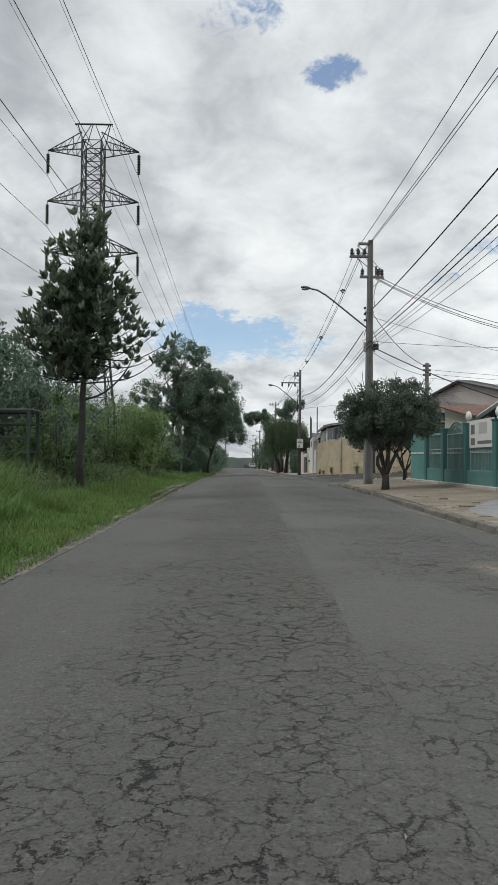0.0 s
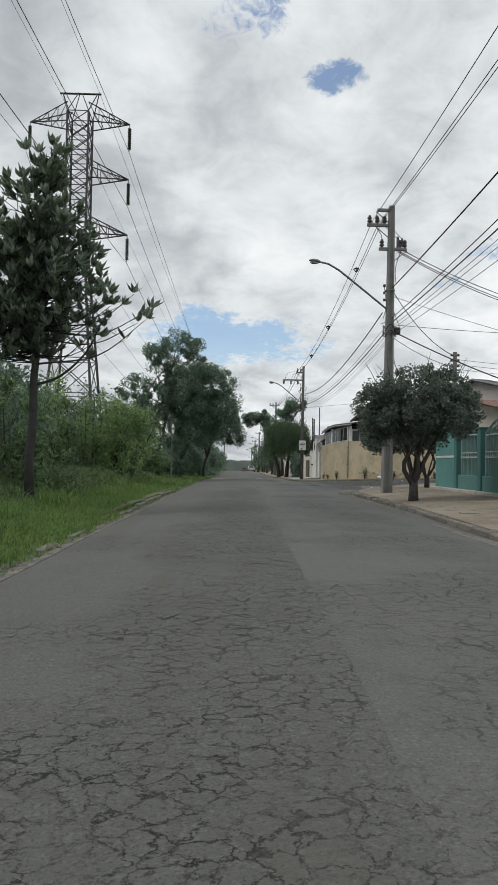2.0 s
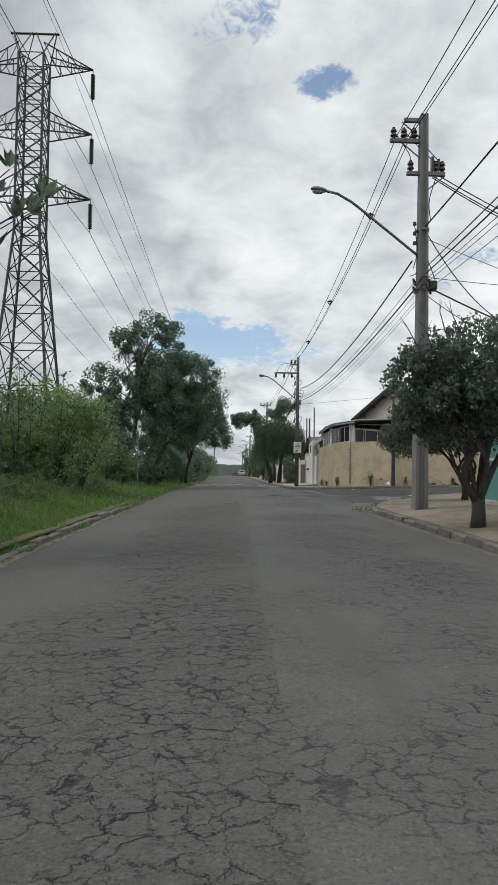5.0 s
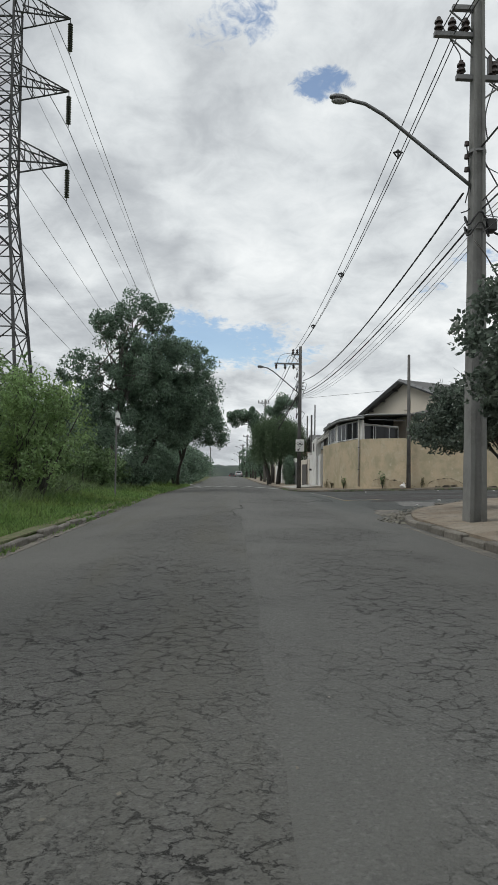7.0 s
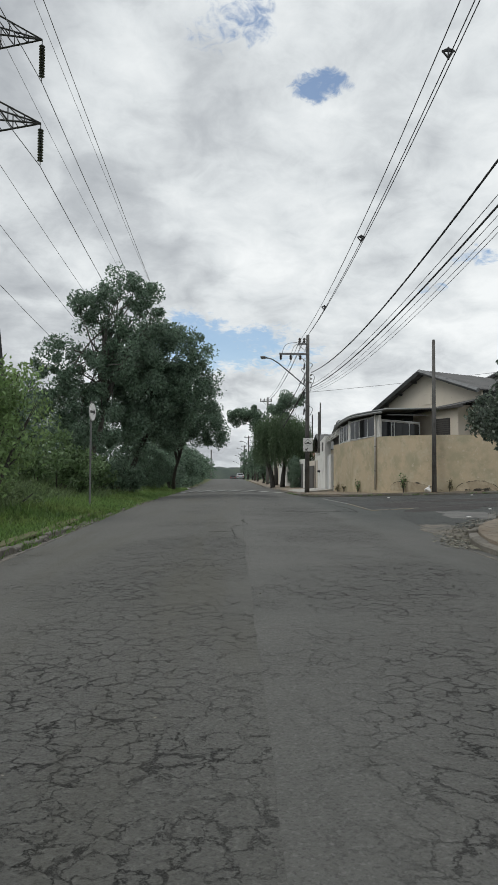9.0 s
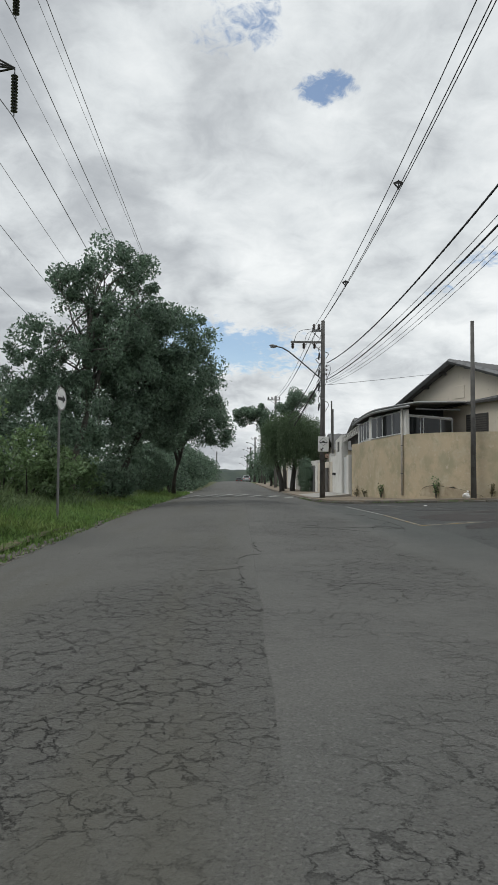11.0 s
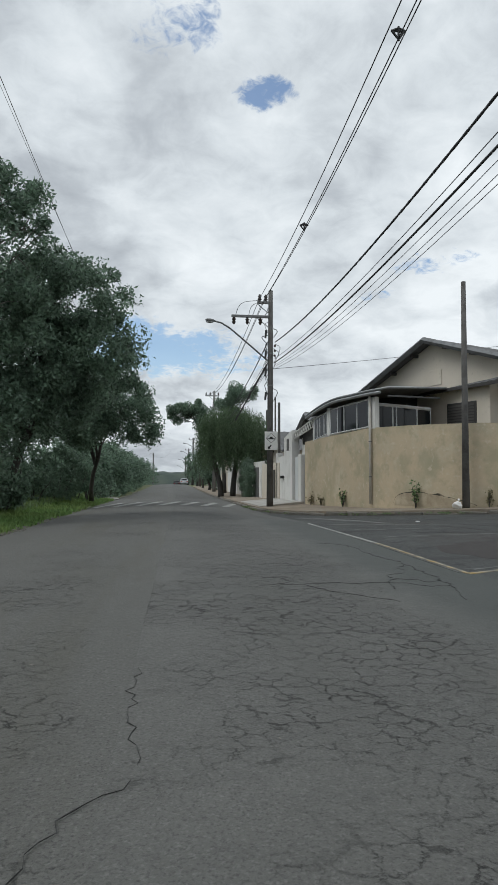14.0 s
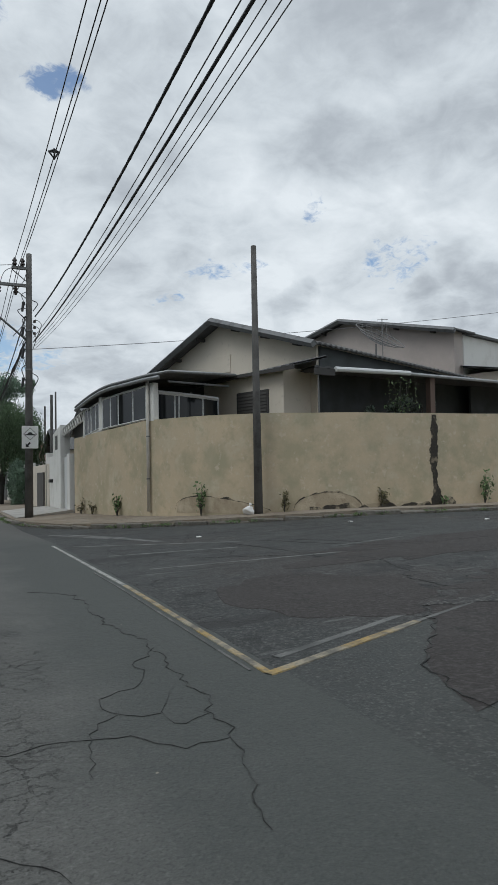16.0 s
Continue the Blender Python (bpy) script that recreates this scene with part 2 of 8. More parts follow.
M_CORNER = cracked(material("corner_asphalt", (0.056, 0.06, 0.057), 0.85, spots=((0.5, 5, 0.45, 0.68, (0.048, 0.052, 0.051), 0.9), (6, 5, 0.5, 0.7, (0.065, 0.066, 0.063), 0.6), (50, 3, 0.52, 0.72, (0.17, 0.17, 0.165), 0.6)), bump=ASPH_BUMP),
                    3.6, 0.05, 0.45, (0.024, 0.024, 0.024), seed=5.2)
M_KERB = material("kerb_concrete", (0.165, 0.152, 0.13), 0.9, spots=((3, 6, 0.42, 0.6, (0.12, 0.11, 0.093), 0.95), (20, 5, 0.5, 0.7, (0.30, 0.285, 0.26), 0.5)), bump=((14, 6, 0.6, 0.03), (70, 4, 0.4, 0.008)), random=0.18)
M_PAVE = cracked(material("worn_pavement", (0.285, 0.245, 0.195), 0.95, spots=((0.7, 7, 0.42, 0.6, (0.225, 0.178, 0.13), 0.9), (2.5, 7, 0.52, 0.68, (0.33, 0.305, 0.265), 0.7), (5, 7, 0.53, 0.66, (0.13, 0.112, 0.086), 0.75), (25, 4, 0.55, 0.7, (0.16, 0.13, 0.1), 0.6)), bump=((9, 6, 0.7, 0.03), (60, 4, 0.4, 0.01))),
                 2.2, 0.035, 0.44, (0.09, 0.075, 0.058), depth=0.015)
M_CONC = material("grey_concrete", (0.4, 0.385, 0.36), 0.9, spots=((1.5, 6, 0.45, 0.65, (0.28, 0.265, 0.24), 0.8), (18, 4, 0.5, 0.7, (0.5, 0.49, 0.46), 0.4)), bump=((20, 6, 0.4, 0.01),))
M_POLE = material("pole_concrete", (0.22, 0.22, 0.212), 0.9, spots=((1.2, 6, 0.45, 0.65, (0.13, 0.128, 0.12), 0.8), (15, 4, 0.5, 0.7, (0.25, 0.245, 0.23), 0.5)), bump=((25, 5, 0.5, 0.01),))
M_DARKPOLE = material("weathered_timber_pole", (0.12, 0.117, 0.112), 0.9, spots=((2, 6, 0.45, 0.65, (0.05, 0.047, 0.044), 0.8), (22, 4, 0.5, 0.7, (0.14, 0.13, 0.12), 0.5)), bump=((30, 5, 0.6, 0.01),))
M_SOIL = material("verge_soil", (0.11, 0.12, 0.05), 0.95, spots=((0.6, 6, 0.45, 0.65, (0.07, 0.10, 0.03), 0.9), (4, 5, 0.55, 0.7, (0.2, 0.17, 0.1), 0.7)), bump=((6, 6, 0.8, 0.06),))
def streaked(m, stretch, low, high, colour, amount):
    """Lays long ragged streaks of noise over a material, stretched along one direction of the plan."""
    nt = m.node_tree
    b = nt.nodes["Principled BSDF"]
    mp = nt.nodes.new("ShaderNodeMapping")
    mp.inputs["Rotation"].default_value, mp.inputs["Scale"].default_value = (0, 0, radians(-8)), stretch
    nt.links.new(nt.nodes.new("ShaderNodeTexCoord").outputs["Object"], mp.inputs["Vector"])
    n = nt.nodes.new("ShaderNodeTexNoise")
    n.inputs["Scale"].default_value, n.inputs["Detail"].default_value, n.inputs["Roughness"].default_value = 1.0, 9.0, 0.62
    nt.links.new(mp.outputs[0], n.inputs["Vector"])
    r = nt.nodes.new("ShaderNodeMapRange")
    r.inputs["From Min"].default_value, r.inputs["From Max"].default_value, r.inputs["To Max"].default_value = low, high, amount
    nt.links.new(n.outputs["Fac"], r.inputs["Value"])
    x = nt.nodes.new("ShaderNodeMix")
    x.data_type = "RGBA"
    nt.links.new(r.outputs[0], x.inputs["Factor"])
    nt.links.new(b.inputs["Base Color"].links[0].from_socket, x.inputs["A"])
    x.inputs["B"].default_value = (*colour, 1)
    nt.links.new(x.outputs["Result"], b.inputs["Base Color"])
    return m


def sealed(m, colour, spans, amount):
    """Tints a material inside a stretch of the plan with uneven soft edges; spans: (axis, from, to) ramps."""
    nt = m.node_tree
    b = nt.nodes["Principled BSDF"]
    tc = nt.nodes.new("ShaderNodeTexCoord").outputs["Object"]
    n = nt.nodes.new("ShaderNodeTexNoise")
    n.inputs["Scale"].default_value, n.inputs["Detail"].default_value, n.inputs["Roughness"].default_value = 1.3, 8.0, 0.65
    nt.links.new(tc, n.inputs["Vector"])
    wob = nt.nodes.new("ShaderNodeVectorMath")
    wob.operation = "MULTIPLY_ADD"
    nt.links.new(n.outputs["Color"], wob.inputs[0])
    wob.inputs[1].default_value = (1.3, 3.0, 0)
    nt.links.new(tc, wob.inputs[2])
    sep = nt.nodes.new("ShaderNodeSeparateXYZ")
    nt.links.new(wob.outputs[0], sep.inputs[0])
    got = None
    for axis, low, high in spans:
        mr = nt.nodes.new("ShaderNodeMapRange")
        mr.interpolation_type = "SMOOTHSTEP"
        shift = (0.65, 1.5)[axis]
        mr.inputs["From Min"].default_value, mr.inputs["From Max"].default_value = low + shift, high + shift
        nt.links.new(sep.outputs[axis], mr.inputs["Value"])
        mul = nt.nodes.new("ShaderNodeMath")
        mul.operation = "MULTIPLY"
        nt.links.new(mr.outputs[0], mul.inputs[0])
        if got is None:
            mul.inputs[1].default_value = amount
        else:
            nt.links.new(got, mul.inputs[1])
        got = mul.outputs[0]
    x = nt.nodes.new("ShaderNodeMix")
    x.data_type = "RGBA"
    nt.links.new(got, x.inputs["Factor"])
    nt.links.new(b.inputs["Base Color"].links[0].from_socket, x.inputs["A"])
    x.inputs["B"].default_value = (*colour, 1)
    nt.links.new(x.outputs["Result"], b.inputs["Base Color"])


streaked(M_SIDE, (0.35, 1.6, 1), 0.56, 0.62, (0.026, 0.026, 0.026), 0.85)
streaked(M_SIDE, (0.9, 6.0, 1), 0.62, 0.68, (0.13, 0.132, 0.128), 0.8)
streaked(M_CORNER, (0.5, 1.1, 1), 0.5, 0.68, (0.055, 0.06, 0.058), 0.6)
streaked(M_ROAD, (1.1, 0.12, 1), 0.5, 0.64, (0.092, 0.089, 0.074), 0.75)
streaked(M_OVERLAY, (1.2, 0.1, 1), 0.52, 0.66, (0.095, 0.095, 0.087), 0.7)
sealed(M_OVERLAY, (0.04, 0.049, 0.047), ((0, 3.5, 4.3), (1, 32, 37), (1, 52, 47)), 0.58)
sealed(M_OVERLAY, (0.31, 0.265, 0.20), ((0, 2.5, 3.3), (1, 6.9, 7.5), (1, 8.7, 8.1)), 0.95)  # sandy spill by the kerb


def leafy(m, amount=0.5):
    """Lets part of the light through a leaf material."""
    nt = m.node_tree
    b, out = nt.nodes["Principled BSDF"], nt.nodes["Material Output"]
    t = nt.nodes.new("ShaderNodeBsdfTranslucent")
    nt.links.new(b.inputs["Base Color"].links[0].from_socket, t.inputs[0])
    x = nt.nodes.new("ShaderNodeMixShader")
    x.inputs[0].default_value = amount
    nt.links.new(b.outputs[0], x.inputs[1])
    nt.links.new(t.outputs[0], x.inputs[2])
    nt.links.new(x.outputs[0], out.inputs[0])
    return m


M_GRASS = material("grass_blade", (0.155, 0.255, 0.075), 0.55, spots=((0.35, 4, 0.42, 0.66, (0.21, 0.27, 0.085), 0.8), (1.4, 5, 0.52, 0.68, (0.105, 0.2, 0.05), 0.8)), island=0.45)
M_WEED = material("tall_weeds", (0.155, 0.22, 0.10), 0.55, spots=((0.5, 4, 0.45, 0.66, (0.16, 0.21, 0.09), 0.8),), island=0.45)
M_LEAF_BIG = material("leathery_leaf", (0.155, 0.20, 0.14), 0.42, island=0.45)
M_LEAF_DARK = material("dark_leaf", (0.16, 0.23, 0.165), 0.4, spots=((0.5, 3, 0.45, 0.6, (0.195, 0.28, 0.195), 0.8),), island=0.5)
M_LEAF_LIGHT = material("light_leaf", (0.25, 0.36, 0.155), 0.5, spots=((0.8, 3, 0.45, 0.6, (0.23, 0.33, 0.125), 0.8),), island=0.45)
M_LEAF_DRY = material("dry_leaf", (0.19, 0.175, 0.10), 0.6, island=0.5)
M_LEAF_MID = material("mid_leaf", (0.18, 0.265, 0.125), 0.48, spots=((0.6, 3, 0.45, 0.6, (0.12, 0.18, 0.085), 0.8),), island=0.5)
M_LEAF_STREET = material("street_tree_leaf", (0.135, 0.17, 0.135), 0.32, spots=((1.5, 3, 0.5, 0.7, (0.165, 0.20, 0.145), 0.7),), island=0.5)
M_LEAF_WILLOW = material("weeping_leaf", (0.125, 0.18, 0.10), 0.55, spots=((0.8, 3, 0.45, 0.62, (0.07, 0.115, 0.055), 0.8),), island=0.4)
for m in (M_GRASS, M_WEED, M_LEAF_BIG, M_LEAF_DARK, M_LEAF_LIGHT, M_LEAF_MID, M_LEAF_DRY, M_LEAF_STREET, M_LEAF_WILLOW):
    leafy(m)
M_BARK = material("bark", (0.072, 0.070, 0.064), 0.95, spots=((4, 6, 0.45, 0.62, (0.06, 0.05, 0.04), 0.8), (14, 5, 0.55, 0.7, (0.2, 0.18, 0.15), 0.6)), bump=((18, 6, 0.8, 0.03),))
M_BARK_DARK = material("dark_bark", (0.05, 0.051, 0.047), 0.95, spots=((6, 6, 0.45, 0.62, (0.03, 0.03, 0.027), 0.8),), bump=((18, 6, 0.8, 0.02),))
M_BARK_PALE = material("pale_bark", (0.15, 0.14, 0.125), 0.95, spots=((5, 6, 0.45, 0.62, (0.08, 0.073, 0.064), 0.8),), bump=((18, 6, 0.7, 0.02),))
M_STEEL = material("galvanised_steel", (0.20, 0.20, 0.20), 0.55, 0.5, spots=((3, 4, 0.5, 0.7, (0.14, 0.13, 0.125), 0.6),))
M_TOWER = material("tower_steel", (0.07, 0.07, 0.072), 0.6, 0.3, spots=((3, 4, 0.5, 0.7, (0.07, 0.068, 0.065), 0.6),))
# grey paint made darker to hold the shade under the veranda roof
M_GREYWALL = material("shade_darkened_grey_paint", (0.075, 0.083, 0.086), 0.9, spots=((0.8, 6, 0.45, 0.65, (0.045, 0.048, 0.05), 0.8),), bump=((30, 4, 0.2, 0.005),))
M_LAMPARM = material("painted_lamp_arm", (0.16, 0.16, 0.16), 0.5, 0.4)
M_LAMPGLASS = material("dusty_lamp_glass", (0.3, 0.3, 0.29), 0.35)
M_FENCEBAR = material("pale_painted_bar", (0.40, 0.48, 0.455), 0.6, spots=((6, 5, 0.5, 0.7, (0.3, 0.36, 0.34), 0.7),))
M_PORCELAIN = material("brown_porcelain", (0.06, 0.045, 0.04), 0.25)
M_GLASSINS = material("dark_glass_insulator", (0.05, 0.055, 0.055), 0.3)
M_CABLE = material("black_cable", (0.035, 0.035, 0.037), 0.6)
M_WIRE = material("aluminium_wire", (0.16, 0.16, 0.165), 0.6, 0.3)
M_WALL = material("cream_render", (0.59, 0.485, 0.338), 0.92, spots=((0.35, 6, 0.42, 0.62, (0.48, 0.41, 0.295), 0.85), (1.4, 7, 0.54, 0.7, (0.62, 0.56, 0.42), 0.7), (7, 6, 0.6, 0.76, (0.40, 0.35, 0.25), 0.4), (2.2, 8, 0.54, 0.68, (0.41, 0.355, 0.235), 0.55), (8, 7, 0.58, 0.7, (0.64, 0.58, 0.45), 0.5), (0.8, 6, 0.5, 0.64, (0.42, 0.37, 0.25), 0.85), (1.1, 8, 0.52, 0.62, (0.40, 0.365, 0.25), 0.6), (5, 9, 0.6, 0.68, (0.66, 0.58, 0.46), 0.6), (30, 5, 0.62, 0.72, (0.33, 0.28, 0.19), 0.4)), bump=((40, 5, 0.25, 0.006), (2, 4, 0.2, 0.03)))
M_BEIGE = material("beige_house_paint", (0.66, 0.60, 0.51), 0.9, spots=((0.5, 6, 0.45, 0.66, (0.58, 0.53, 0.445), 0.8), (6, 5, 0.6, 0.72, (0.4, 0.36, 0.3), 0.4)), bump=((40, 5, 0.2, 0.005),))
M_WHITE = material("white_paint", (0.74, 0.73, 0.70), 0.75, spots=((1.2, 6, 0.5, 0.68, (0.6, 0.58, 0.54), 0.7), (12, 5, 0.62, 0.72, (0.45, 0.43, 0.4), 0.5)), bump=((40, 4, 0.15, 0.004),))
M_TEAL = material("teal_paint", (0.135, 0.32, 0.305), 0.7, spots=((0.9, 6, 0.45, 0.66, (0.105, 0.26, 0.247), 0.8), (2.5, 7, 0.56, 0.7, (0.09, 0.2, 0.185), 0.6), (8, 5, 0.6, 0.72, (0.23, 0.42, 0.4), 0.5)), bump=((40, 4, 0.2, 0.005),))
M_TEALDARK = material("dark_teal_paint", (0.065, 0.18, 0.172), 0.65, spots=((2, 5, 0.5, 0.7, (0.05, 0.17, 0.16), 0.6),))
M_TILE = material("grey_fibre_tile", (0.13, 0.13, 0.13), 0.9, spots=((1, 6, 0.45, 0.65, (0.08, 0.08, 0.08), 0.8), (9, 5, 0.55, 0.7, (0.19, 0.185, 0.175), 0.5)), bump=((20, 5, 0.4, 0.01),))
M_CLAYTILE = material("clay_tile", (0.21, 0.125, 0.09), 0.9, spots=((1.2, 6, 0.42, 0.62, (0.13, 0.085, 0.068), 0.9), (8, 5, 0.55, 0.7, (0.28, 0.19, 0.15), 0.6)), island=0.2)
M_WOOD = material("dark_roof_timber", (0.062, 0.06, 0.058), 0.85, spots=((6, 5, 0.5, 0.7, (0.04, 0.038, 0.036), 0.7),))
M_FASCIA = material("grey_weathered_fascia", (0.19, 0.195, 0.2), 0.85, spots=((4, 5, 0.5, 0.7, (0.08, 0.08, 0.08), 0.7),))
M_GUTTER_METAL = material("dull_zinc_gutter", (0.36, 0.37, 0.38), 0.45, 0.35, spots=((4, 5, 0.5, 0.7, (0.24, 0.24, 0.245), 0.7),))
M_FRAME = material("white_aluminium_frame", (0.66, 0.67, 0.67), 0.45, 0.1, spots=((5, 4, 0.55, 0.7, (0.55, 0.55, 0.55), 0.5),))
M_PIPE = material("grey_drain_pipe", (0.5, 0.48, 0.43), 0.5, spots=((2, 5, 0.45, 0.65, (0.33, 0.31, 0.28), 0.8),))
# dark tone of gates and slats; elsewhere it stands for inner shade
M_DARK = material("dark_paint_and_shade", (0.10, 0.095, 0.09), 0.9, spots=((1, 4, 0.5, 0.7, (0.06, 0.058, 0.055), 0.7),))
M_GLASS = material("window_glass", (0.012, 0.014, 0.015), 0.05)
M_GLASS.node_tree.nodes["Principled BSDF"].inputs["Specular IOR Level"].default_value = 0.36
M_SIGN = material("sign_white", (0.78, 0.78, 0.76), 0.5, spots=((6, 4, 0.55, 0.7, (0.62, 0.61, 0.58), 0.6),))
M_BLACK = material("sign_black", (0.02, 0.02, 0.02), 0.5)
M_YELLOW = material("worn_yellow_paint", (0.40, 0.28, 0.10), 0.8, spots=((3, 5, 0.40, 0.54, (0.32, 0.295, 0.235), 0.85), (5, 7, 0.45, 0.64, (0.085, 0.084, 0.078), 0.85), (60, 6, 0.48, 0.7, (0.085, 0.084, 0.078), 0.7)))
M_MARK = material("worn_white_paint", (0.40, 0.40, 0.375), 0.8, spots=((5, 7, 0.45, 0.66, (0.11, 0.11, 0.104), 0.85), (60, 6, 0.48, 0.7, (0.11, 0.11, 0.104), 0.7)))
M_MARKFADE = material("faded_white_paint", (0.18, 0.18, 0.172), 0.8, spots=((4, 8, 0.40, 0.6, (0.07, 0.072, 0.07), 0.95), (60, 6, 0.45, 0.65, (0.07, 0.072, 0.07), 0.8),))
M_STAIN = material("black_mould_stain", (0.05, 0.044, 0.037), 0.95, spots=((4, 9, 0.5, 0.62, (0.42, 0.36, 0.26), 0.95), (25, 5, 0.52, 0.7, (0.13, 0.11, 0.08), 0.7)))
M_MOULD = material("black_joint_mould", (0.045, 0.04, 0.034), 0.95, spots=((3.5, 9, 0.57, 0.66, (0.3, 0.25, 0.18), 0.85), (22, 5, 0.52, 0.7, (0.11, 0.095, 0.07), 0.7)), bump=((20, 5, 0.6, 0.02),))
M_DAMP = material("bare_damp_render", (0.42, 0.35, 0.25), 0.95, spots=((6, 7, 0.5, 0.66, (0.34, 0.275, 0.195), 0.85), (2, 5, 0.46, 0.62, (0.58, 0.50, 0.37), 0.85)), bump=((25, 5, 0.5, 0.02),))
M_BAG = material("white_plastic", (0.75, 0.74, 0.72), 0.4, spots=((8, 4, 0.55, 0.7, (0.55, 0.5, 0.45), 0.6),))
M_GREENMETAL = material("green_painted_metal", (0.03, 0.055, 0.045), 0.6, spots=((6, 5, 0.55, 0.7, (0.12, 0.08, 0.05), 0.6),))
M_CARPAINT = material("silver_car_paint", (0.34, 0.35, 0.36), 0.3, 0.4)
M_RUBBER = material("tyre_rubber", (0.02, 0.02, 0.02), 0.85)
M_HILL = material("distant_woods", (0.05, 0.068, 0.062), 0.95, spots=((0.05, 6, 0.45, 0.62, (0.1, 0.12, 0.09), 0.9),))
M_SLAB = material("broken_slab", (0.3, 0.265, 0.215), 0.95, spots=((3, 6, 0.45, 0.62, (0.2, 0.17, 0.13), 0.9), (25, 5, 0.5, 0.7, (0.38, 0.35, 0.3), 0.5)), bump=((20, 6, 0.6, 0.02),), random=0.3)
M_CRACK = material("open_crack", (0.026, 0.026, 0.025), 0.95, spots=((12, 6, 0.45, 0.62, (0.075, 0.076, 0.073), 0.9),))
M_RUBBLE = material("crumbled_concrete", (0.18, 0.168, 0.145), 0.95, spots=((15, 5, 0.5, 0.7, (0.16, 0.145, 0.12), 0.8),), island=0.4)
M_DIRT = material("loose_grit", (0.2, 0.185, 0.155), 0.95, spots=((15, 5, 0.5, 0.7, (0.2, 0.18, 0.15), 0.8),), island=0.4)


# ---- mesh helpers ----
def part(name, bm, mat, parent=None, label="", smooth=False):
    """Links a bmesh as one mesh object under a thing or a part."""
    me = bpy.data.meshes.new(name)
    bm.to_mesh(me)
    bm.free()
    me.materials.append(mat)
    if smooth:
        me.shade_smooth()
    ob = new(name, me)
    if parent:
        ob.parent = parent
    if label:
        tagged(ob, label)
    return ob


def thing(name, label, category, at=(0, 0, 0), group="", kind="", turn=0.0):
    ob = new(name)
    ob.location, ob.rotation_euler = at, (0, 0, radians(turn))
    ob.empty_display_size = 0.2
    return tagged(ob, label, category, group, kind)


def box(bm, lo, hi, m=None, bevel=0.0):
    """A box from corner to corner, its edges bevelled."""
    vs = bmesh.ops.create_cube(bm, size=1.0)["verts"]
    for v in vs:
        v.co = Vector([lo[k] + (v.co[k] + 0.5) * (hi[k] - lo[k]) for k in range(3)])
    if bevel:
        es = list({e for v in vs for e in v.link_edges})
        vs = list({v for f in bmesh.ops.bevel(bm, geom=es, offset=bevel, segments=1, affect="EDGES")["faces"] for v in f.verts} | {v for v in vs if v.is_valid})
    if m is not None:
        for v in vs:
            v.co = m @ v.co
    return bm


def boxes(*spans, bevel=0.0):
    bm = bmesh.new()
    for lo, hi in spans:
        box(bm, lo, hi, bevel=bevel)
    return bm


def tube(bm, pts, radii, sides=6, caps=True):
    """A tapered tube along points."""
    pts = [Vector(p) for p in pts]
    if isinstance(radii, (int, float)):
        radii = [radii] * len(pts)
    rings = []
    for k, p in enumerate(pts):
        d = (pts[min(k + 1, len(pts) - 1)] - pts[max(k - 1, 0)]).normalized()
        s = d.cross(Vector((0, 0, 1)) if abs(d.z) < 0.9 else Vector((0, 1, 0))).normalized()
        u = s.cross(d)
        rings.append([bm.verts.new(p + radii[k] * (math.cos(q) * s + math.sin(q) * u)) for q in (2 * math.pi * i / sides for i in range(sides))])
    for r0, r1 in zip(rings, rings[1:]):
        for i in range(sides):
            bm.faces.new((r0[i], r0[(i + 1) % sides], r1[(i + 1) % sides], r1[i]))
    if caps:
        bm.faces.new(rings[0][::-1])
        bm.faces.new(rings[-1])
    return bm


def bar(a, b, r, sides=6):
    return tube(bmesh.new(), (a, b), r, sides)


def sheet_mesh(name, rows):
    """A surface from rows of points."""
    rows = np.asarray(rows, float)
    n, k = rows.shape[:2]
    idx = np.arange(n * k).reshape(n, k)
    q = np.stack((idx[:-1, :-1], idx[:-1, 1:], idx[1:, 1:], idx[1:, :-1]), -1).reshape(-1, 4)
    me = bpy.data.meshes.new(name)
    me.from_pydata(rows.reshape(-1, 3).tolist(), [], q.tolist())
    me.update()
    return me


def quads_mesh(name, V, mat):
    """N separate quads, V of shape (N, 4, 3)."""
    n = len(V)
    me = bpy.data.meshes.new(name)
    me.vertices.add(n * 4)
    me.vertices.foreach_set("co", np.ascontiguousarray(V, np.float32).ravel())
    me.loops.add(n * 4)
    me.loops.foreach_set("vertex_index", np.arange(n * 4, dtype=np.int32))
    me.polygons.add(n)
    me.polygons.foreach_set("loop_start", np.arange(0, n * 4, 4, dtype=np.int32))
    me.update(calc_edges=True)
    me.materials.append(mat)
    return me


def prism(bm, outline, z0, z1):
    """A solid from an outline in plan; z0 and z1 may be functions of x and y."""
    f0 = z0 if callable(z0) else lambda x, y: z0
    f1 = z1 if callable(z1) else lambda x, y: z1
    lo = [bm.verts.new((x, y, f0(x, y))) for x, y in outline]
    hi = [bm.verts.new((x, y, f1(x, y))) for x, y in outline]
    bm.faces.new(lo[::-1])
    bm.faces.new(hi)
    for i in range(len(lo)):
        j = (i + 1) % len(lo)
        bm.faces.new((lo[i], lo[j], hi[j], hi[i]))
    bmesh.ops.recalc_face_normals(bm, faces=bm.faces[:])
    return bm


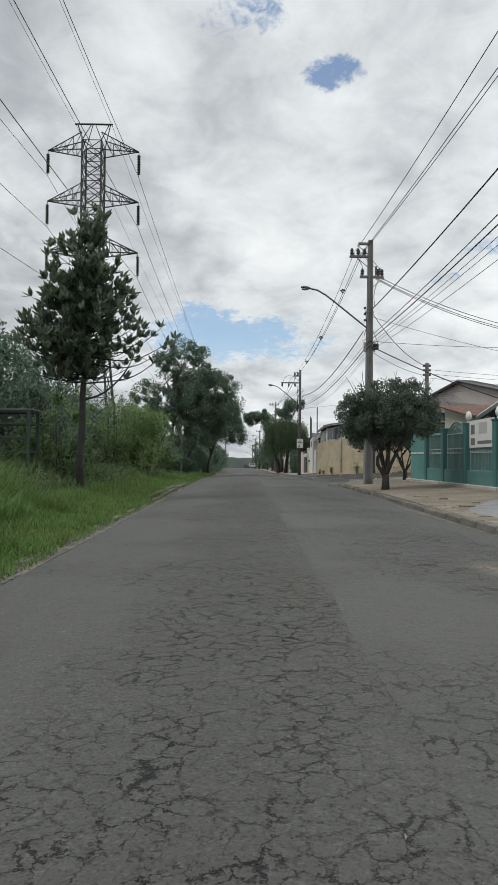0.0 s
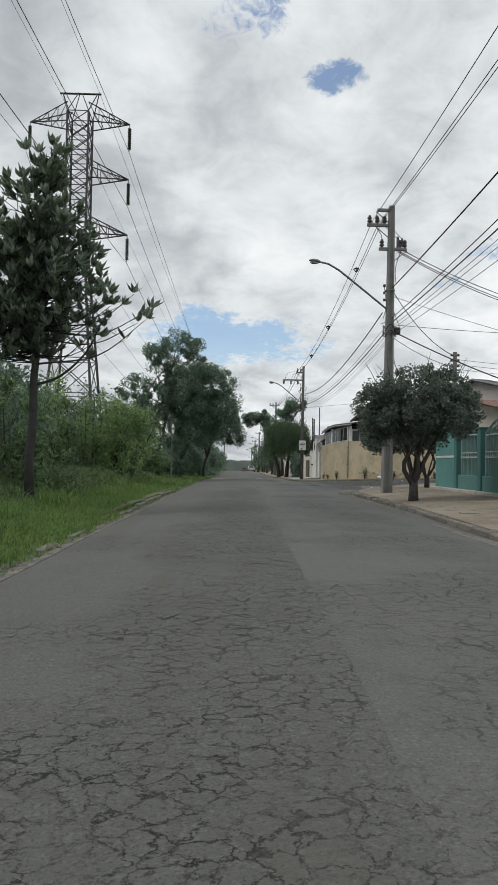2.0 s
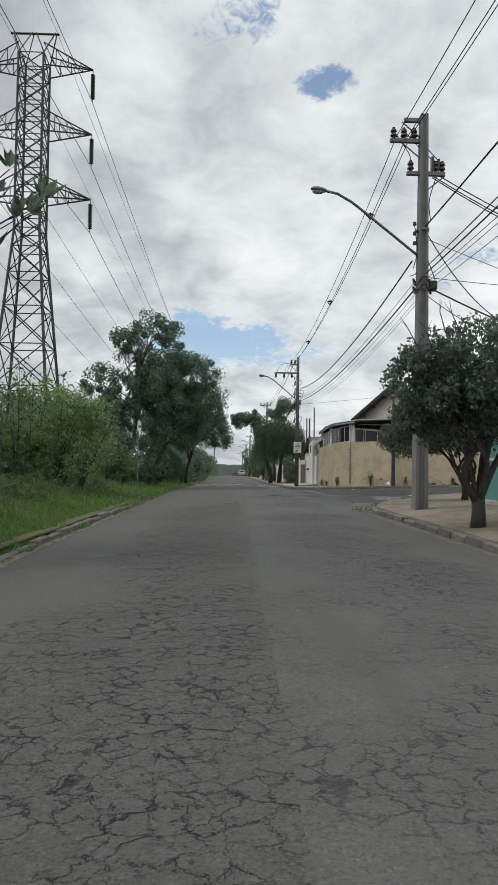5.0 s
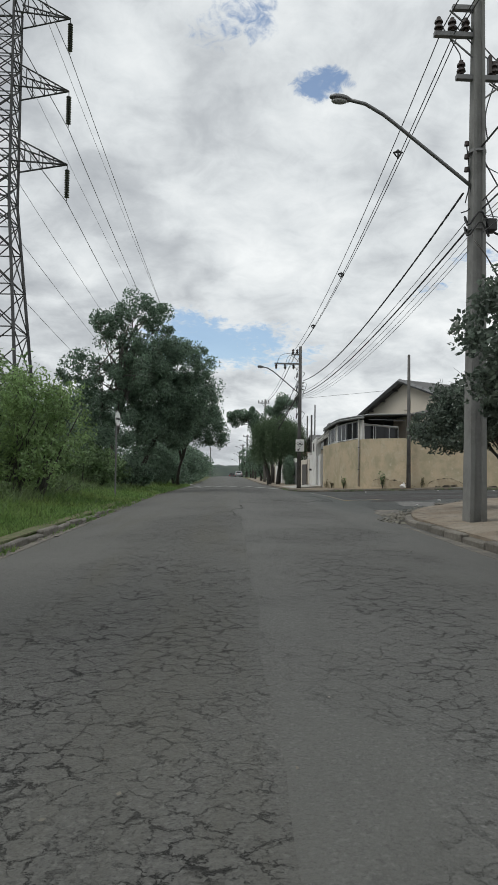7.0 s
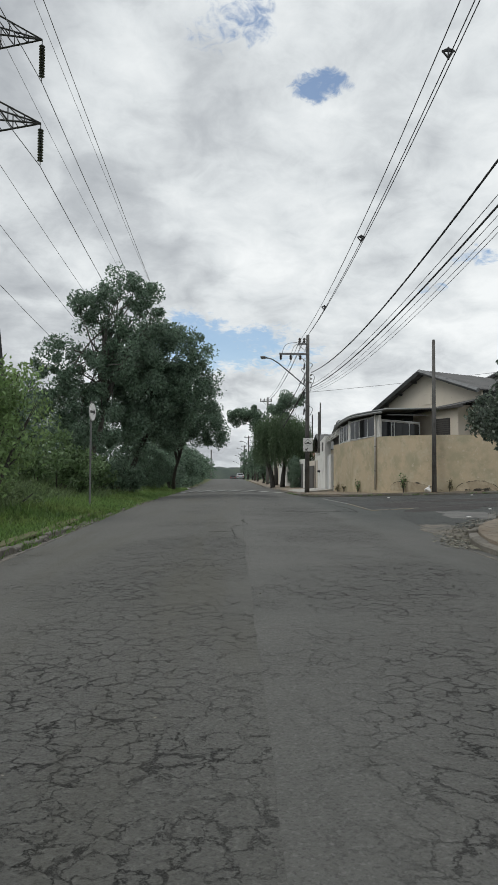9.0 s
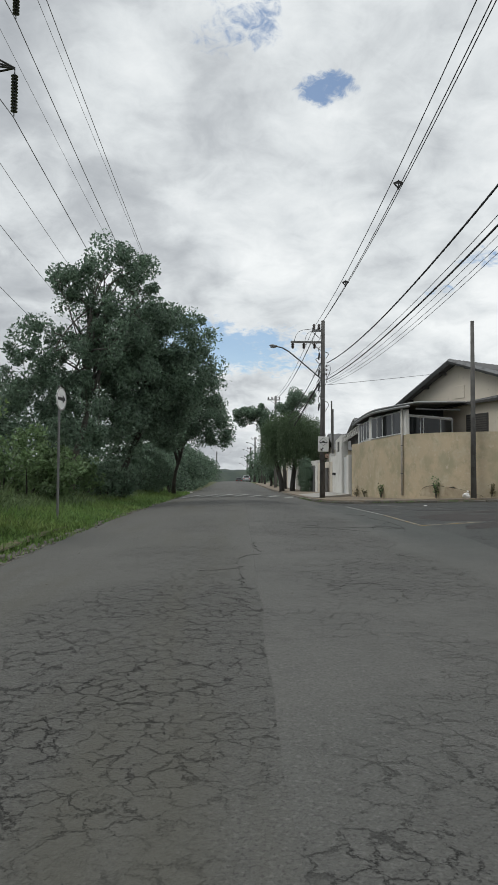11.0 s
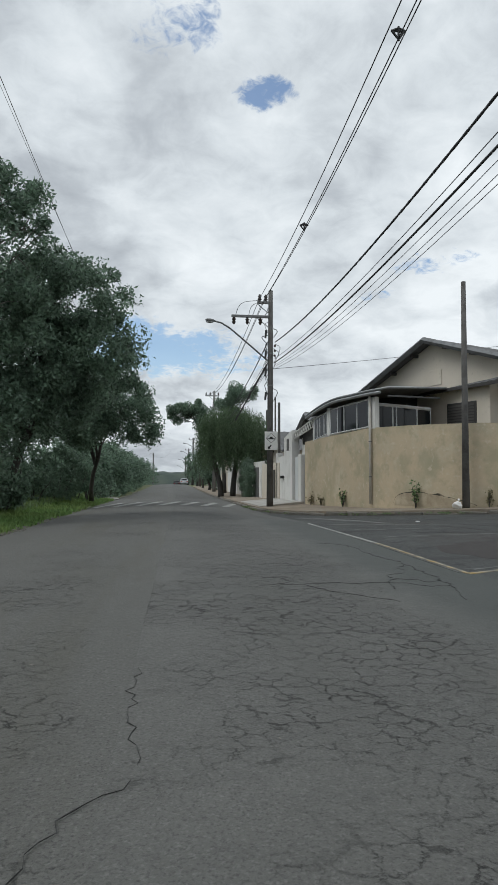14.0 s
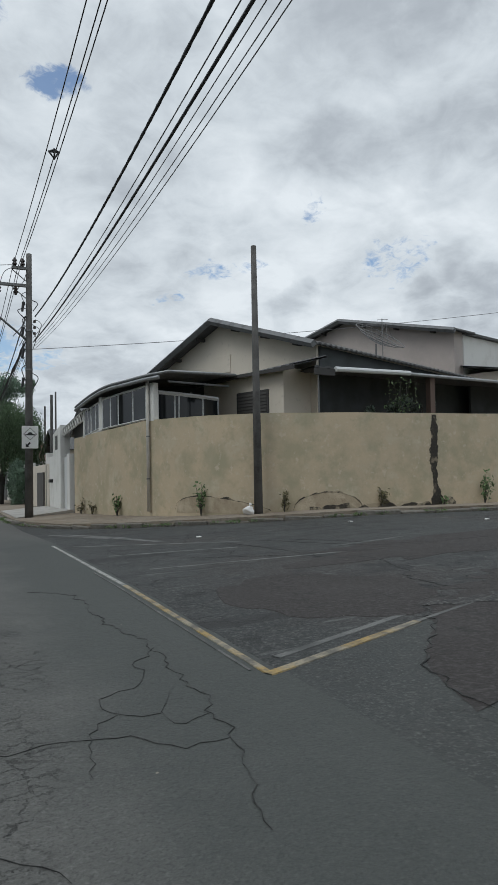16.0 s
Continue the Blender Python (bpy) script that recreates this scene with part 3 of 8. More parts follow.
def smooth_line(pts, step=0.5):
    """Points along a Catmull-Rom line through the given ones, at even steps."""
    pts = [Vector(p) for p in pts]
    ext = [2 * pts[0] - pts[1]] + pts + [2 * pts[-1] - pts[-2]]
    out = []
    for k in range(1, len(ext) - 2):
        p0, p1, p2, p3 = ext[k - 1:k + 3]
        n = max(1, int((p2 - p1).length / step))
        for i in range(n):
            t = i / n
            out.append(0.5 * (2 * p1 + (p2 - p0) * t + (2 * p0 - 5 * p1 + 4 * p2 - p3) * t * t + (3 * p1 - p0 - 3 * p2 + p3) * t ** 3))
    return out + [pts[-1]]


def rand_dirs(rng, n):
    v = rng.normal(size=(n, 3))
    return v / np.linalg.norm(v, axis=1, keepdims=True)


def leaf_quads(rng, centres, length, width, droop=0.0, upright=0.0):
    """Kite-shaped leaves at the centres, turned at random."""
    n = len(centres)
    d = rand_dirs(rng, n)
    d[:, 2] += upright - droop
    d /= np.linalg.norm(d, axis=1, keepdims=True)
    s = np.cross(d, rand_dirs(rng, n))
    s /= np.linalg.norm(s, axis=1, keepdims=True) + 1e-9
    L = length * rng.uniform(0.6, 1.25, (n, 1))
    W = width * rng.uniform(0.7, 1.2, (n, 1))
    nrm = np.cross(d, s)
    return np.stack((centres - d * L / 2, centres + s * W / 2 + nrm * W * 0.15, centres + d * L / 2, centres - s * W / 2 + nrm * W * 0.15), 1)


def crown_points(rng, blobs, n, clump, hollow=0.35, per=45):
    """Leaf places in clumps that sit in the outer part of ellipsoids (x, y, z, rx, ry, rz)."""
    blobs = np.asarray(blobs, float)
    vol = blobs[:, 3] * blobs[:, 4] * blobs[:, 5]
    m = max(8, n // per)
    pick = rng.choice(len(blobs), m, p=vol ** 0.8 / (vol ** 0.8).sum())
    r = rng.uniform(hollow ** 3, 1.0, (m, 1)) ** (1 / 3)
    r *= rng.uniform(0.86, 1.1, (m, 1))
    c = blobs[pick, :3] + rand_dirs(rng, m) * r * blobs[pick, 3:]
    k = rng.integers(0, m, n)
    g = rng.normal(size=(n, 3))
    g *= np.minimum(1, 2.0 * rng.uniform(0.8, 1.0, (n, 1)) / np.linalg.norm(g, axis=1, keepdims=True))
    return c[k] + g * clump * rng.uniform(0.5, 1.3, (m, 1))[k]


def forked(bm, rng, r0, blobs, stems=4):
    """A short trunk that forks low into several bent stems, each with twigs."""
    tube(bm, ((0, 0, -0.15), (0.01, 0, 0.2), (0, 0.01, 0.5)), (r0 * 1.25, r0, r0 * 0.95), 9)
    for k in range(stems * 3):
        b = blobs[k % len(blobs)]
        d = rand_dirs(rng, 1)[0] * 0.75
        e = Vector((b[0] + d[0] * b[3], b[1] + d[1] * b[4], b[2] + abs(d[2]) * b[5]))
        q = 2 * math.pi * (k % stems) / stems + rng.normal() * 0.3
        a = Vector((0.3 * r0 * math.cos(q), 0.3 * r0 * math.sin(q), 0.35 + 0.1 * rng.uniform()))
        m1 = a + Vector((0.28 * math.cos(q), 0.28 * math.sin(q), 0.6)) if k < stems else a.lerp(e, 0.35) + Vector((0, 0, 0.25))
        pts = smooth_line((a, m1, m1.lerp(e, 0.5) + Vector((0, 0, 0.1)), e), 0.2)
        w = r0 * (0.6 if k < stems else 0.33)
        tube(bm, pts, [w * (1 - 0.88 * j / (len(pts) - 1)) for j in range(len(pts))], 7)
        for _ in range(4):
            s = pts[int(len(pts) * rng.uniform(0.5, 0.98))]
            t = s + Vector((rng.normal() * 0.35, rng.normal() * 0.35, rng.uniform(0.15, 0.6)))
            tube(bm, (s, s.lerp(t, 0.5) + Vector((0.03, 0, 0.02)), t), (w * 0.2, w * 0.13, 0.004), 4)
    # bare twigs sticking out of the top
    for k in range(22):
        b = blobs[0]
        q, f = rng.uniform(0, 2 * math.pi), rng.uniform(0.2, 0.95)
        s = Vector((b[0] + f * b[3] * math.cos(q), b[1] + f * b[4] * math.sin(q), b[2] + 0.6 * b[5]))
        t = s + Vector((0.3 * f * math.cos(q) + rng.normal() * 0.1, rng.normal() * 0.1, b[5] * rng.uniform(0.42, 0.68)))
        m1 = s.lerp(t, 0.6) + Vector((rng.normal() * 0.05, 0, 0))
        tube(bm, (s, m1, t), (0.012, 0.008, 0.003), 4)
        tube(bm, (m1, m1 + Vector((rng.normal() * 0.15, rng.normal() * 0.1, 0.18))), (0.006, 0.002), 4)
    return bm


def limbs(bm, rng, base, top, r0, blobs, count, twist=0.25):
    """A bent trunk and limbs that reach into the crown's ellipsoids."""
    base, top = Vector(base), Vector(top)
    trunk = [base.lerp(top, k / 6) + Vector((rng.normal() * twist * 0.3, rng.normal() * twist * 0.3, 0)) * min(k, 3) for k in range(7)]
    tube(bm, trunk, [r0 * (1.25 if k == 0 else 1 - 0.11 * k) for k in range(7)], 9)
    for k in range(count):
        b = blobs[k % len(blobs)]
        f = rng.uniform(0.4, 0.98)
        i = min(5, int(f * 6))
        a = trunk[i].lerp(trunk[i + 1], f * 6 - i)
        d = rand_dirs(rng, 1)[0] * rng.uniform(0.55, 0.95)
        e = Vector((b[0] + d[0] * b[3], b[1] + d[1] * b[4], b[2] + d[2] * b[5]))
        mid = a.lerp(e, 0.5) + Vector((rng.normal() * 0.2, rng.normal() * 0.2, (e - a).length * 0.12))
        q = r0 * rng.uniform(0.28, 0.5)
        pts = smooth_line((a, mid, e), 0.4)
        tube(bm, pts, [q * (1 - 0.85 * j / (len(pts) - 1)) for j in range(len(pts))], 6)
        for _ in range(2):
            s = pts[int(len(pts) * rng.uniform(0.4, 0.9))]
            w = s + Vector(rand_dirs(rng, 1)[0] * rng.uniform(0.3, 0.9)) + Vector((0, 0, 0.2))
            tube(bm, (s, s.lerp(w, 0.5) + Vector((0, 0, 0.05)), w), (q * 0.35, q * 0.22, q * 0.08), 5)
    return bm


def tree(label, base, top, r0, blobs, leaves, leaf, width, clump, mat, bark, seed, count=14, hollow=0.35, droop=0.1, upright=0.0, per=45, fork=0, name="tree", category="tree", group=""):
    rng = np.random.default_rng(seed)
    root = thing(name, label, category, base, group)
    off = Vector(base)
    bl = [(b[0] - off.x, b[1] - off.y, b[2] - off.z, b[3], b[4], b[5]) for b in blobs]
    bm = forked(bmesh.new(), rng, r0, bl, fork) if fork else limbs(bmesh.new(), rng, (0, 0, -0.1), Vector(top) - off, r0, bl, count)
    part("trunk", bm, bark, root, smooth=True)
    pts = crown_points(rng, bl, leaves, clump, hollow, per)
    pts = pts[pts[:, 2] > 0.1]
    crown = new("crown", quads_mesh("crown", leaf_quads(rng, pts, leaf, width, droop, upright), mat))
    crown.parent = root
    return root


def bush(label, blobs, leaves, leaf, width, clump, mat, seed, name="bush", hollow=0.2, droop=0.0, upright=0.2, group="", base=None):
    rng = np.random.default_rng(seed)
    b0 = blobs[0]
    at = base or (b0[0], b0[1], ground_z(b0[0], b0[1]))
    root = thing(name, label, "bush", at, group)
    bl = [(b[0] - at[0], b[1] - at[1], b[2] - at[2], b[3], b[4], b[5]) for b in blobs]
    for b in bl:
        bm = bmesh.new()
        for _ in range(5):
            d = rand_dirs(rng, 1)[0] * 0.8
            e = (b[0] + d[0] * b[3], b[1] + d[1] * b[4], max(0.2, b[2] + d[2] * b[5]))
            s = Vector((b[0] * 0.8 + rng.normal() * 0.02, b[1] * 0.8 + rng.normal() * 0.02, -0.1))
            tube(bm, (s, s.lerp(Vector(e), 0.5) + Vector((0, 0, 0.15)), e), (0.035, 0.025, 0.008), 5)
        part("stem", bm, M_BARK, root)
    pts = crown_points(rng, bl, leaves, clump, hollow)
    pts = pts[pts[:, 2] > 0.02]
    f = new("foliage", quads_mesh("foliage", leaf_quads(rng, pts, leaf, width, droop, upright), mat))
    f.parent = root
    return root


# ---- ground, road, pavements ----
def road_z(x, y):
    """Height of the carriageway: level, then gently down along the road; the side street rises a little."""
    fall = 1.0 if x < 1.6 else max(min(1, max(0, (37 - y) / 5)), min(1, max(0, (y - 48) / 6)))
    z = -0.012 * min(max(y - 42, 0), 48) - 0.004 * min(max(y - 90, 0), 85) - 0.03 * min(max(y - 175, 0), 300) - 0.012 * fall * min(abs(x - 1.6), 3.4) ** 2
    return z + 0.03 * min(max(x - 5, 0), 7) * min(max((y - 30) / 12, 0), 1)


def ground_z(x, y):
    z = road_z(x, y)
    if x < -1.8:
        z += 0.05 + 0.02 * min(-1.8 - x, 12) + 0.05 * noise.noise((x * 0.5, y * 0.5, 0)) * min(1, (-1.8 - x))
    return z


def strip(name, mat, xs, ys, lift, label, category, height=road_z, wob=0.0):
    rows = [[(x, y, height(x, y) + (lift if not (callable(xs) and k == 0) else -0.01) + wob * noise.noise((x * 1.3, y * 1.3, 3))) for k, x in enumerate(xs(y) if callable(xs) else xs)] for y in ys]
    me = sheet_mesh(name, rows)
    me.materials.append(mat)
    me.shade_smooth()
    return tagged(new(name, me), label, category, kind="structure")


def spread(a, b, n):
    return [a + (b - a) * k / n for k in range(n + 1)]


LONG = spread(-60, 80, 140) + spread(84, 200, 29) + spread(220, 900, 17)
gx = [-900, -500, -250, -120, -60, -40, -25, -18, -14] + spread(-12, -1.8, 24) + [-1.5, 0, 5, 9, 14, 30, 60, 120, 250, 500, 900]
strip("ground", M_SOIL, gx, [-900, -400, -150] + LONG, -0.035, "grassy verge soil reaching the horizon", "ground", ground_z)
strip("road", M_ROAD, spread(-1.75, 5.1, 24), LONG, 0.0, "old grey asphalt road with crazed cracks", "road")


def seam(y):
    return 1.1 + 0.0135 * max(0, min(y, 70) - 4) + 0.035 * noise.noise((0, y * 0.8, 0)) + 0.012 * noise.noise((4, y * 5, 0))


strip("road_overlay", M_OVERLAY, lambda y: [seam(y) - 0.02] + spread(seam(y) + 0.02, 5.08, 16), spread(-60, 80, 560) + spread(84, 200, 29) + spread(220, 900, 17), 0.004,
      "lighter asphalt overlay lane beside a seam", "road")
# side street
def mouth(x):
    """Where the side street's dark surface begins."""
    return 38.8 + 0.39 * (x - 5) + 0.05 * noise.noise((x * 2, 0, 6))


SIDE_X = [5.0] + spread(5.06, 15, 40) + spread(17, 60, 15)
side_rows = [[(x + 0.03 * noise.noise((0, y * 2, 6)) * (x < 5.5), y, road_z(x, y) + (0.007 if x > 5.02 else -0.01)) for y in spread(mouth(x), 58, 60)] for x in SIDE_X]
corner_rows = [[(x, y, road_z(x, y) + 0.004) for y in spread(28, mouth(x) + 0.02, 20)] for x in spread(5.07, 15, 40)]
me = sheet_mesh("corner_road", [r[::-1] for r in corner_rows])
me.materials.append(M_CORNER)
tagged(new("corner_road", me), "greyish asphalt round the near street corner", "road", kind="structure")
me = sheet_mesh("side_road", [r[::-1] for r in side_rows])
me.materials.append(M_SIDE)
tagged(new("side_road", me), "dark patched asphalt of a side street mouth", "road", kind="structure")

# kerb lines in plan
KERB_NEAR = [(4.1, -40), (4.25, 0), (4.37, 11.9), (4.55, 16), (4.8, 20.3), (4.92, 24), (4.98, 30), (5.12, 31.6), (5.6, 33.1), (6.45, 34.5), (7.25, 35.5), (8.6, 36.8), (12, 38.8), (24, 43.2), (55, 54)]
KERB_FAR = [(5.1, 140), (5.1, 75), (5.1, 61), (5.15, 58), (5.5, 55.6), (6.4, 52.7), (7.9, 50.6), (9.6, 49.3), (11.2, 48.6), (12.8, 48.1), (15.5, 47.7), (24, 47.4), (55, 47)]
near_line = [v.to_2d() for v in smooth_line([(x, y, 0) for x, y in KERB_NEAR], 0.5)]
far_line = [v.to_2d() for v in smooth_line([(x, y, 0) for x, y in KERB_FAR], 0.5)]


def pave_z(x, y):
    """Pavement height; on the near side it rises towards the fence."""
    return road_z(x, y) + 0.135 + (0.055 * min(max(x - 4.9, 0), 3.3) + 0.04 * min(1, max(0, (x - 4.7) / 0.6))) * min(1, max(0, (35 - y) / 4))


def pavement(name, mat, line, inner, label):
    """A solid slab between a kerb line and points further in, one for each point of the line."""
    rows = []
    for k, p in enumerate(line):
        q = inner(k, p)
        rows.append([(p.x + (q[0] - p.x) * f, p.y + (q[1] - p.y) * f, pave_z(p.x + (q[0] - p.x) * f, p.y + (q[1] - p.y) * f) + (0.02 * noise.noise((p.x + f * 9, p.y * 0.9, 5)) if f else 0)) for f in spread(0, 1, 10)])
    edge = [[(x, y, z - 0.3) for x, y, z in r[:1]] + r for r in rows]
    me = sheet_mesh(name, edge)
    me.materials.append(mat)
    return tagged(new(name, me), label, "pavement", kind="structure")


def near_inner(k, p):
    return (12, p.y) if p.y < 31 else (12 + (p.x - 5) * 1.2, min(p.y, 31 + (p.x - 5) * 0.3))


def far_inner(k, p):
    return (13, p.y + 4) if p.y > 52 else (p.x + 5, p.y + 12)


def off_line(line, d):
    out = []
    for k, p in enumerate(line):
        t = (line[min(k + 1, len(line) - 1)] - line[max(k - 1, 0)]).normalized()
        out.append(p + Vector((t.y, -t.x)) * d)
    return out


def kerb_run(name, line, label, side, zf, lo, hi, height, width, jitter=0.02, seed=1):
    """Kerb stones laid one by one along a line; one mesh for each stone."""
    rng = random.Random(seed)
    root = tagged(thing(name, label, "kerb"), kind="structure")
    run, k = 0.0, 0
    pts = [p for p in line if lo(p)]
    lens = [0.0]
    for a2, b2 in zip(pts, pts[1:]):
        lens.append(lens[-1] + (b2 - a2).length)
    at = lambda s: next(((pts[i].lerp(pts[i + 1], (s - lens[i]) / max(1e-6, lens[i + 1] - lens[i])), (pts[i + 1] - pts[i]).normalized()) for i in range(len(pts) - 1) if lens[i] <= s <= lens[i + 1]), None)
    s, bms = 0.0, []
    while s + 1.0 < lens[-1] and k < 300:
        size = rng.uniform(0.75, 1.0)
        got = at(s + size / 2)
        if got:
            p, t = got
            bm = box(bmesh.new(), (-size / 2 + 0.012, -width / 2, -0.25), (size / 2 - 0.012, width / 2, height), bevel=0.02)
            for v in bm.verts:
                v.co += Vector((0, 0, 0.03 * noise.noise(v.co * 5 + Vector((s, 0, 0)))))
            ob = part("kerb_stone", bm, M_KERB, root)
            ob.matrix_basis = Matrix.Translation((p.x, p.y, zf(p.x, p.y) + rng.uniform(-1, 1) * jitter)) @ Matrix.Rotation(math.atan2(t.y, t.x) + rng.uniform(-1, 1) * 0.035, 4, "Z") @ Matrix.Rotation(rng.uniform(-1, 1) * 0.06, 4, "X")
            k += 1
        s += size
    return root


pavement("pavement_near", M_PAVE, off_line(near_line, 0.06), near_inner, "worn earth-stained concrete pavement with cracks")
pavement("pavement_far", M_PAVE, off_line(far_line, -0.06), far_inner, "worn concrete pavement round the street corner")
kerb_run("kerb_near", near_line, "weathered concrete kerb stones of the near corner", 1, road_z, lambda p: p.y > 1 and p.x < 20, None, 0.125, 0.16, 0.028, seed=2)
kerb_run("kerb_far", far_line, "weathered concrete kerb stones of the far corner", 1, road_z, lambda p: p.y < 100 and p.x < 24, None, 0.09, 0.16, 0.03, seed=3)
left_line = [Vector((-1.80 + 0.03 * noise.noise((0, y * 0.3, 8)), y)) for y in spread(-4, 130, 268)]
kerb_run("kerb_verge", left_line, "broken low kerb stones half sunk in the grass verge", -1, lambda x, y: road_z(x, y) + 0.06 * math.exp(-((y - 29) / 7) ** 4), lambda p: p.y < 110, None, 0.035, 0.13, 0.022, seed=4)
# concrete ramp in front of the white gate
bm = prism(bmesh.new(), [(5.3, 58.9), (7.3, 60.0), (7.1, 66.5), (5.3, 66.5)], lambda x, y: road_z(x, y) - 0.1, lambda x, y: pave_z(x, y) + 0.02 + 0.05 * (x - 5.3))
tagged(part("driveway_ramp", bm, M_CONC), "pale concrete driveway ramp before the white gate", "driveway", kind="structure")


# ---- road markings ----
def marking(name, mat, outline, label, lift=0.011, group=""):
    """A painted quad that follows the road's surface."""
    a2, b2, c2, d2 = [Vector(p) for p in outline]
    n = max(2, int((b2 - a2).length / 0.35))
    rows = []
    for k in range(n + 1):
        p, q = a2.lerp(b2, k / n), d2.lerp(c2, k / n)
        rows.append([(x, y, road_z(x, y) + (lift if 0 < f < 1 else -0.004)) for x, y, f in ((*p.lerp(q, f), f) for f in (0, 0.08, 0.5, 0.92, 1))])
    me = sheet_mesh(name, rows)
    me.materials.append(mat)
    return tagged(new(name, me), label, "road marking", group, "structure")


def band(a, b, w):
    a, b = Vector(a), Vector(b)
    s = Vector((-(b - a).y, (b - a).x)).normalized() * w / 2
    return [tuple(a + s), tuple(b + s), tuple(b - s), tuple(a - s)]


marking("edge_line", M_YELLOW, band((4.985, 38.82), (4.98, 42.2), 0.055), "worn yellow line across the side street mouth")
marking("edge_line", M_MARK, band((4.98, 42.2), (4.95, 47.4), 0.055), "worn white line across the side street mouth")
marking("stop_line", M_YELLOW, band((4.97, 38.79), (6.4, 39.36), 0.075), "worn yellow line turning into the side street")
marking("edge_line", M_MARKFADE, band((4.91, 38.9), (4.895, 43.4), 0.02), "thin pale line beside the yellow line")
marking("stop_line", M_MARKFADE, band((5.15, 39.06), (6.62, 39.66), 0.07), "thin pale line beside the turning yellow line")
marking("stop_line", M_MARKFADE, band((6.4, 39.36), (7.2, 39.66), 0.045), "faded line turning into the side street")
for a2, b2, w in (((5.2, 46.9), (7.6, 45.3), 0.1), ((5.4, 45.0), (7.2, 44.6), 0.09), ((5.5, 43.2), (8.6, 42.9), 0.08), ((5.6, 50.6), (6.3, 47.6), 0.13), ((5.35, 50.9), (6.0, 47.9), 0.12), ((5.8, 49.0), (6.6, 46.4), 0.16), ((8.2, 43.6), (9.6, 43.9), 0.07), ((6.2, 41.6), (7.0, 41.5), 0.06)):
    marking("faded_marking", M_MARKFADE, band(a2, b2, w), "faded remains of white road paint", group="faded markings")
for k in range(7):
    x = -1.75 + k * 0.94
    marking("crossing_stripe", M_MARK, [(x, 61.0), (x + 0.9, 66.6), (x + 1.24, 66.6), (x + 0.34, 61.0)], "worn white stripe of a zebra crossing", group="zebra crossing")


def blot(name, mat, x, y, rx, ry, seed, label, height=road_z, lift=0.008, category="road patch", n=40, rough=0.35):
    """A ragged flat patch lying on the ground."""
    out = []
    for k in range(n):
        q = 2 * math.pi * k / n
        r = 1 + rough * noise.noise((math.cos(q) * 1.6 + seed, math.sin(q) * 1.6, seed)) + 0.5 * rough * noise.noise((math.cos(q) * 6 + seed, math.sin(q) * 6, seed))
        out.append((r * math.cos(q), r * math.sin(q)))
    rows = [[(x + rx * f * c, y + ry * f * s, height(x + rx * f * c, y + ry * f * s) + (lift if f < 1 else -0.004)) for c, s in out + out[:1]] for f in (0.02, 0.35, 0.7, 0.96, 1.0)]
    me = sheet_mesh(name, rows)
    me.materials.append(mat)
    return tagged(new(name, me), label, category, kind="structure")


M_BROWNPATCH = material("brown_asphalt_patch", (0.034, 0.029, 0.0275), 0.85, spots=((0.9, 6, 0.45, 0.66, (0.045, 0.04, 0.038), 0.8), (3.5, 8, 0.56, 0.66, (0.024, 0.022, 0.021), 0.8), (30, 4, 0.5, 0.7, (0.12, 0.115, 0.11), 0.5)), bump=ASPH_BUMP)
M_PALEPATCH = material("pale_worn_asphalt", (0.16, 0.158, 0.15), 0.9, spots=((2, 6, 0.42, 0.6, (0.12, 0.118, 0.115), 0.9), (20, 4, 0.5, 0.7, (0.24, 0.235, 0.22), 0.5)), bump=ASPH_BUMP)
M_TAR = material("broken_tar", (0.03, 0.03, 0.03), 0.8, spots=((34, 4, 0.5, 0.6, (0.16, 0.155, 0.145), 0.9), (9, 5, 0.5, 0.65, (0.045, 0.042, 0.04), 0.8)), bump=((30, 5, 1.0, 0.03),))
blot("asphalt_patch", M_BROWNPATCH, 6.35, 40.75, 0.95, 1.1, 2.0, "dark brownish asphalt repair in the side street", lift=0.012)
blot("asphalt_patch", M_BROWNPATCH, 9.6, 42.6, 2.4, 1.0, 21.0, "dark brownish asphalt repair in the side street", lift=0.011, rough=0.6, n=80)
blot("asphalt_patch", M_BROWNPATCH, 9.4, 39.9, 2.0, 0.8, 24.0, "dark worn strip of asphalt by the side street", lift=0.0105, rough=0.6, n=80)
M_DRIVE = cracked(material("bluish_grey_concrete", (0.30, 0.305, 0.315), 0.9, spots=((1.2, 7, 0.45, 0.62, (0.23, 0.23, 0.235), 0.85), (6, 6, 0.55, 0.7, (0.36, 0.355, 0.34), 0.6)), bump=((20, 6, 0.4, 0.01),)), 1.6, 0.04, 0.42, (0.12, 0.105, 0.085))
EDGE = smooth_line([(6.95, 39.85, 0), (6.61, 39.52, 0), (6.42, 39.19, 0), (6.12, 38.88, 0), (5.94, 38.67, 0), (5.77, 38.41, 0), (5.55, 37.8, 0)], 0.08)
me = sheet_mesh("worn_patch", [[(x, y, road_z(x, y) + 0.0095 - (0.004 if f == 0 else 0)) for f, x, y in ((f, p.x + 0.05 * noise.noise((k * 0.4, 0, 3)) + f * 2.2, p.y + f * 0.75) for f in spread(0, 1, 12))] for k, p in enumerate(EDGE)])
me.materials.append(M_BROWNPATCH)
tagged(new("asphalt_patch", me), "dark brownish resurfacing with a broken edge by the corner", "road patch", kind="structure")
blot("asphalt_patch", M_PALEPATCH, 6.75, 36.9, 0.55, 1.2, 51.0, "pale worn patch of asphalt in the side street mouth", lift=0.009, rough=0.5, n=80)
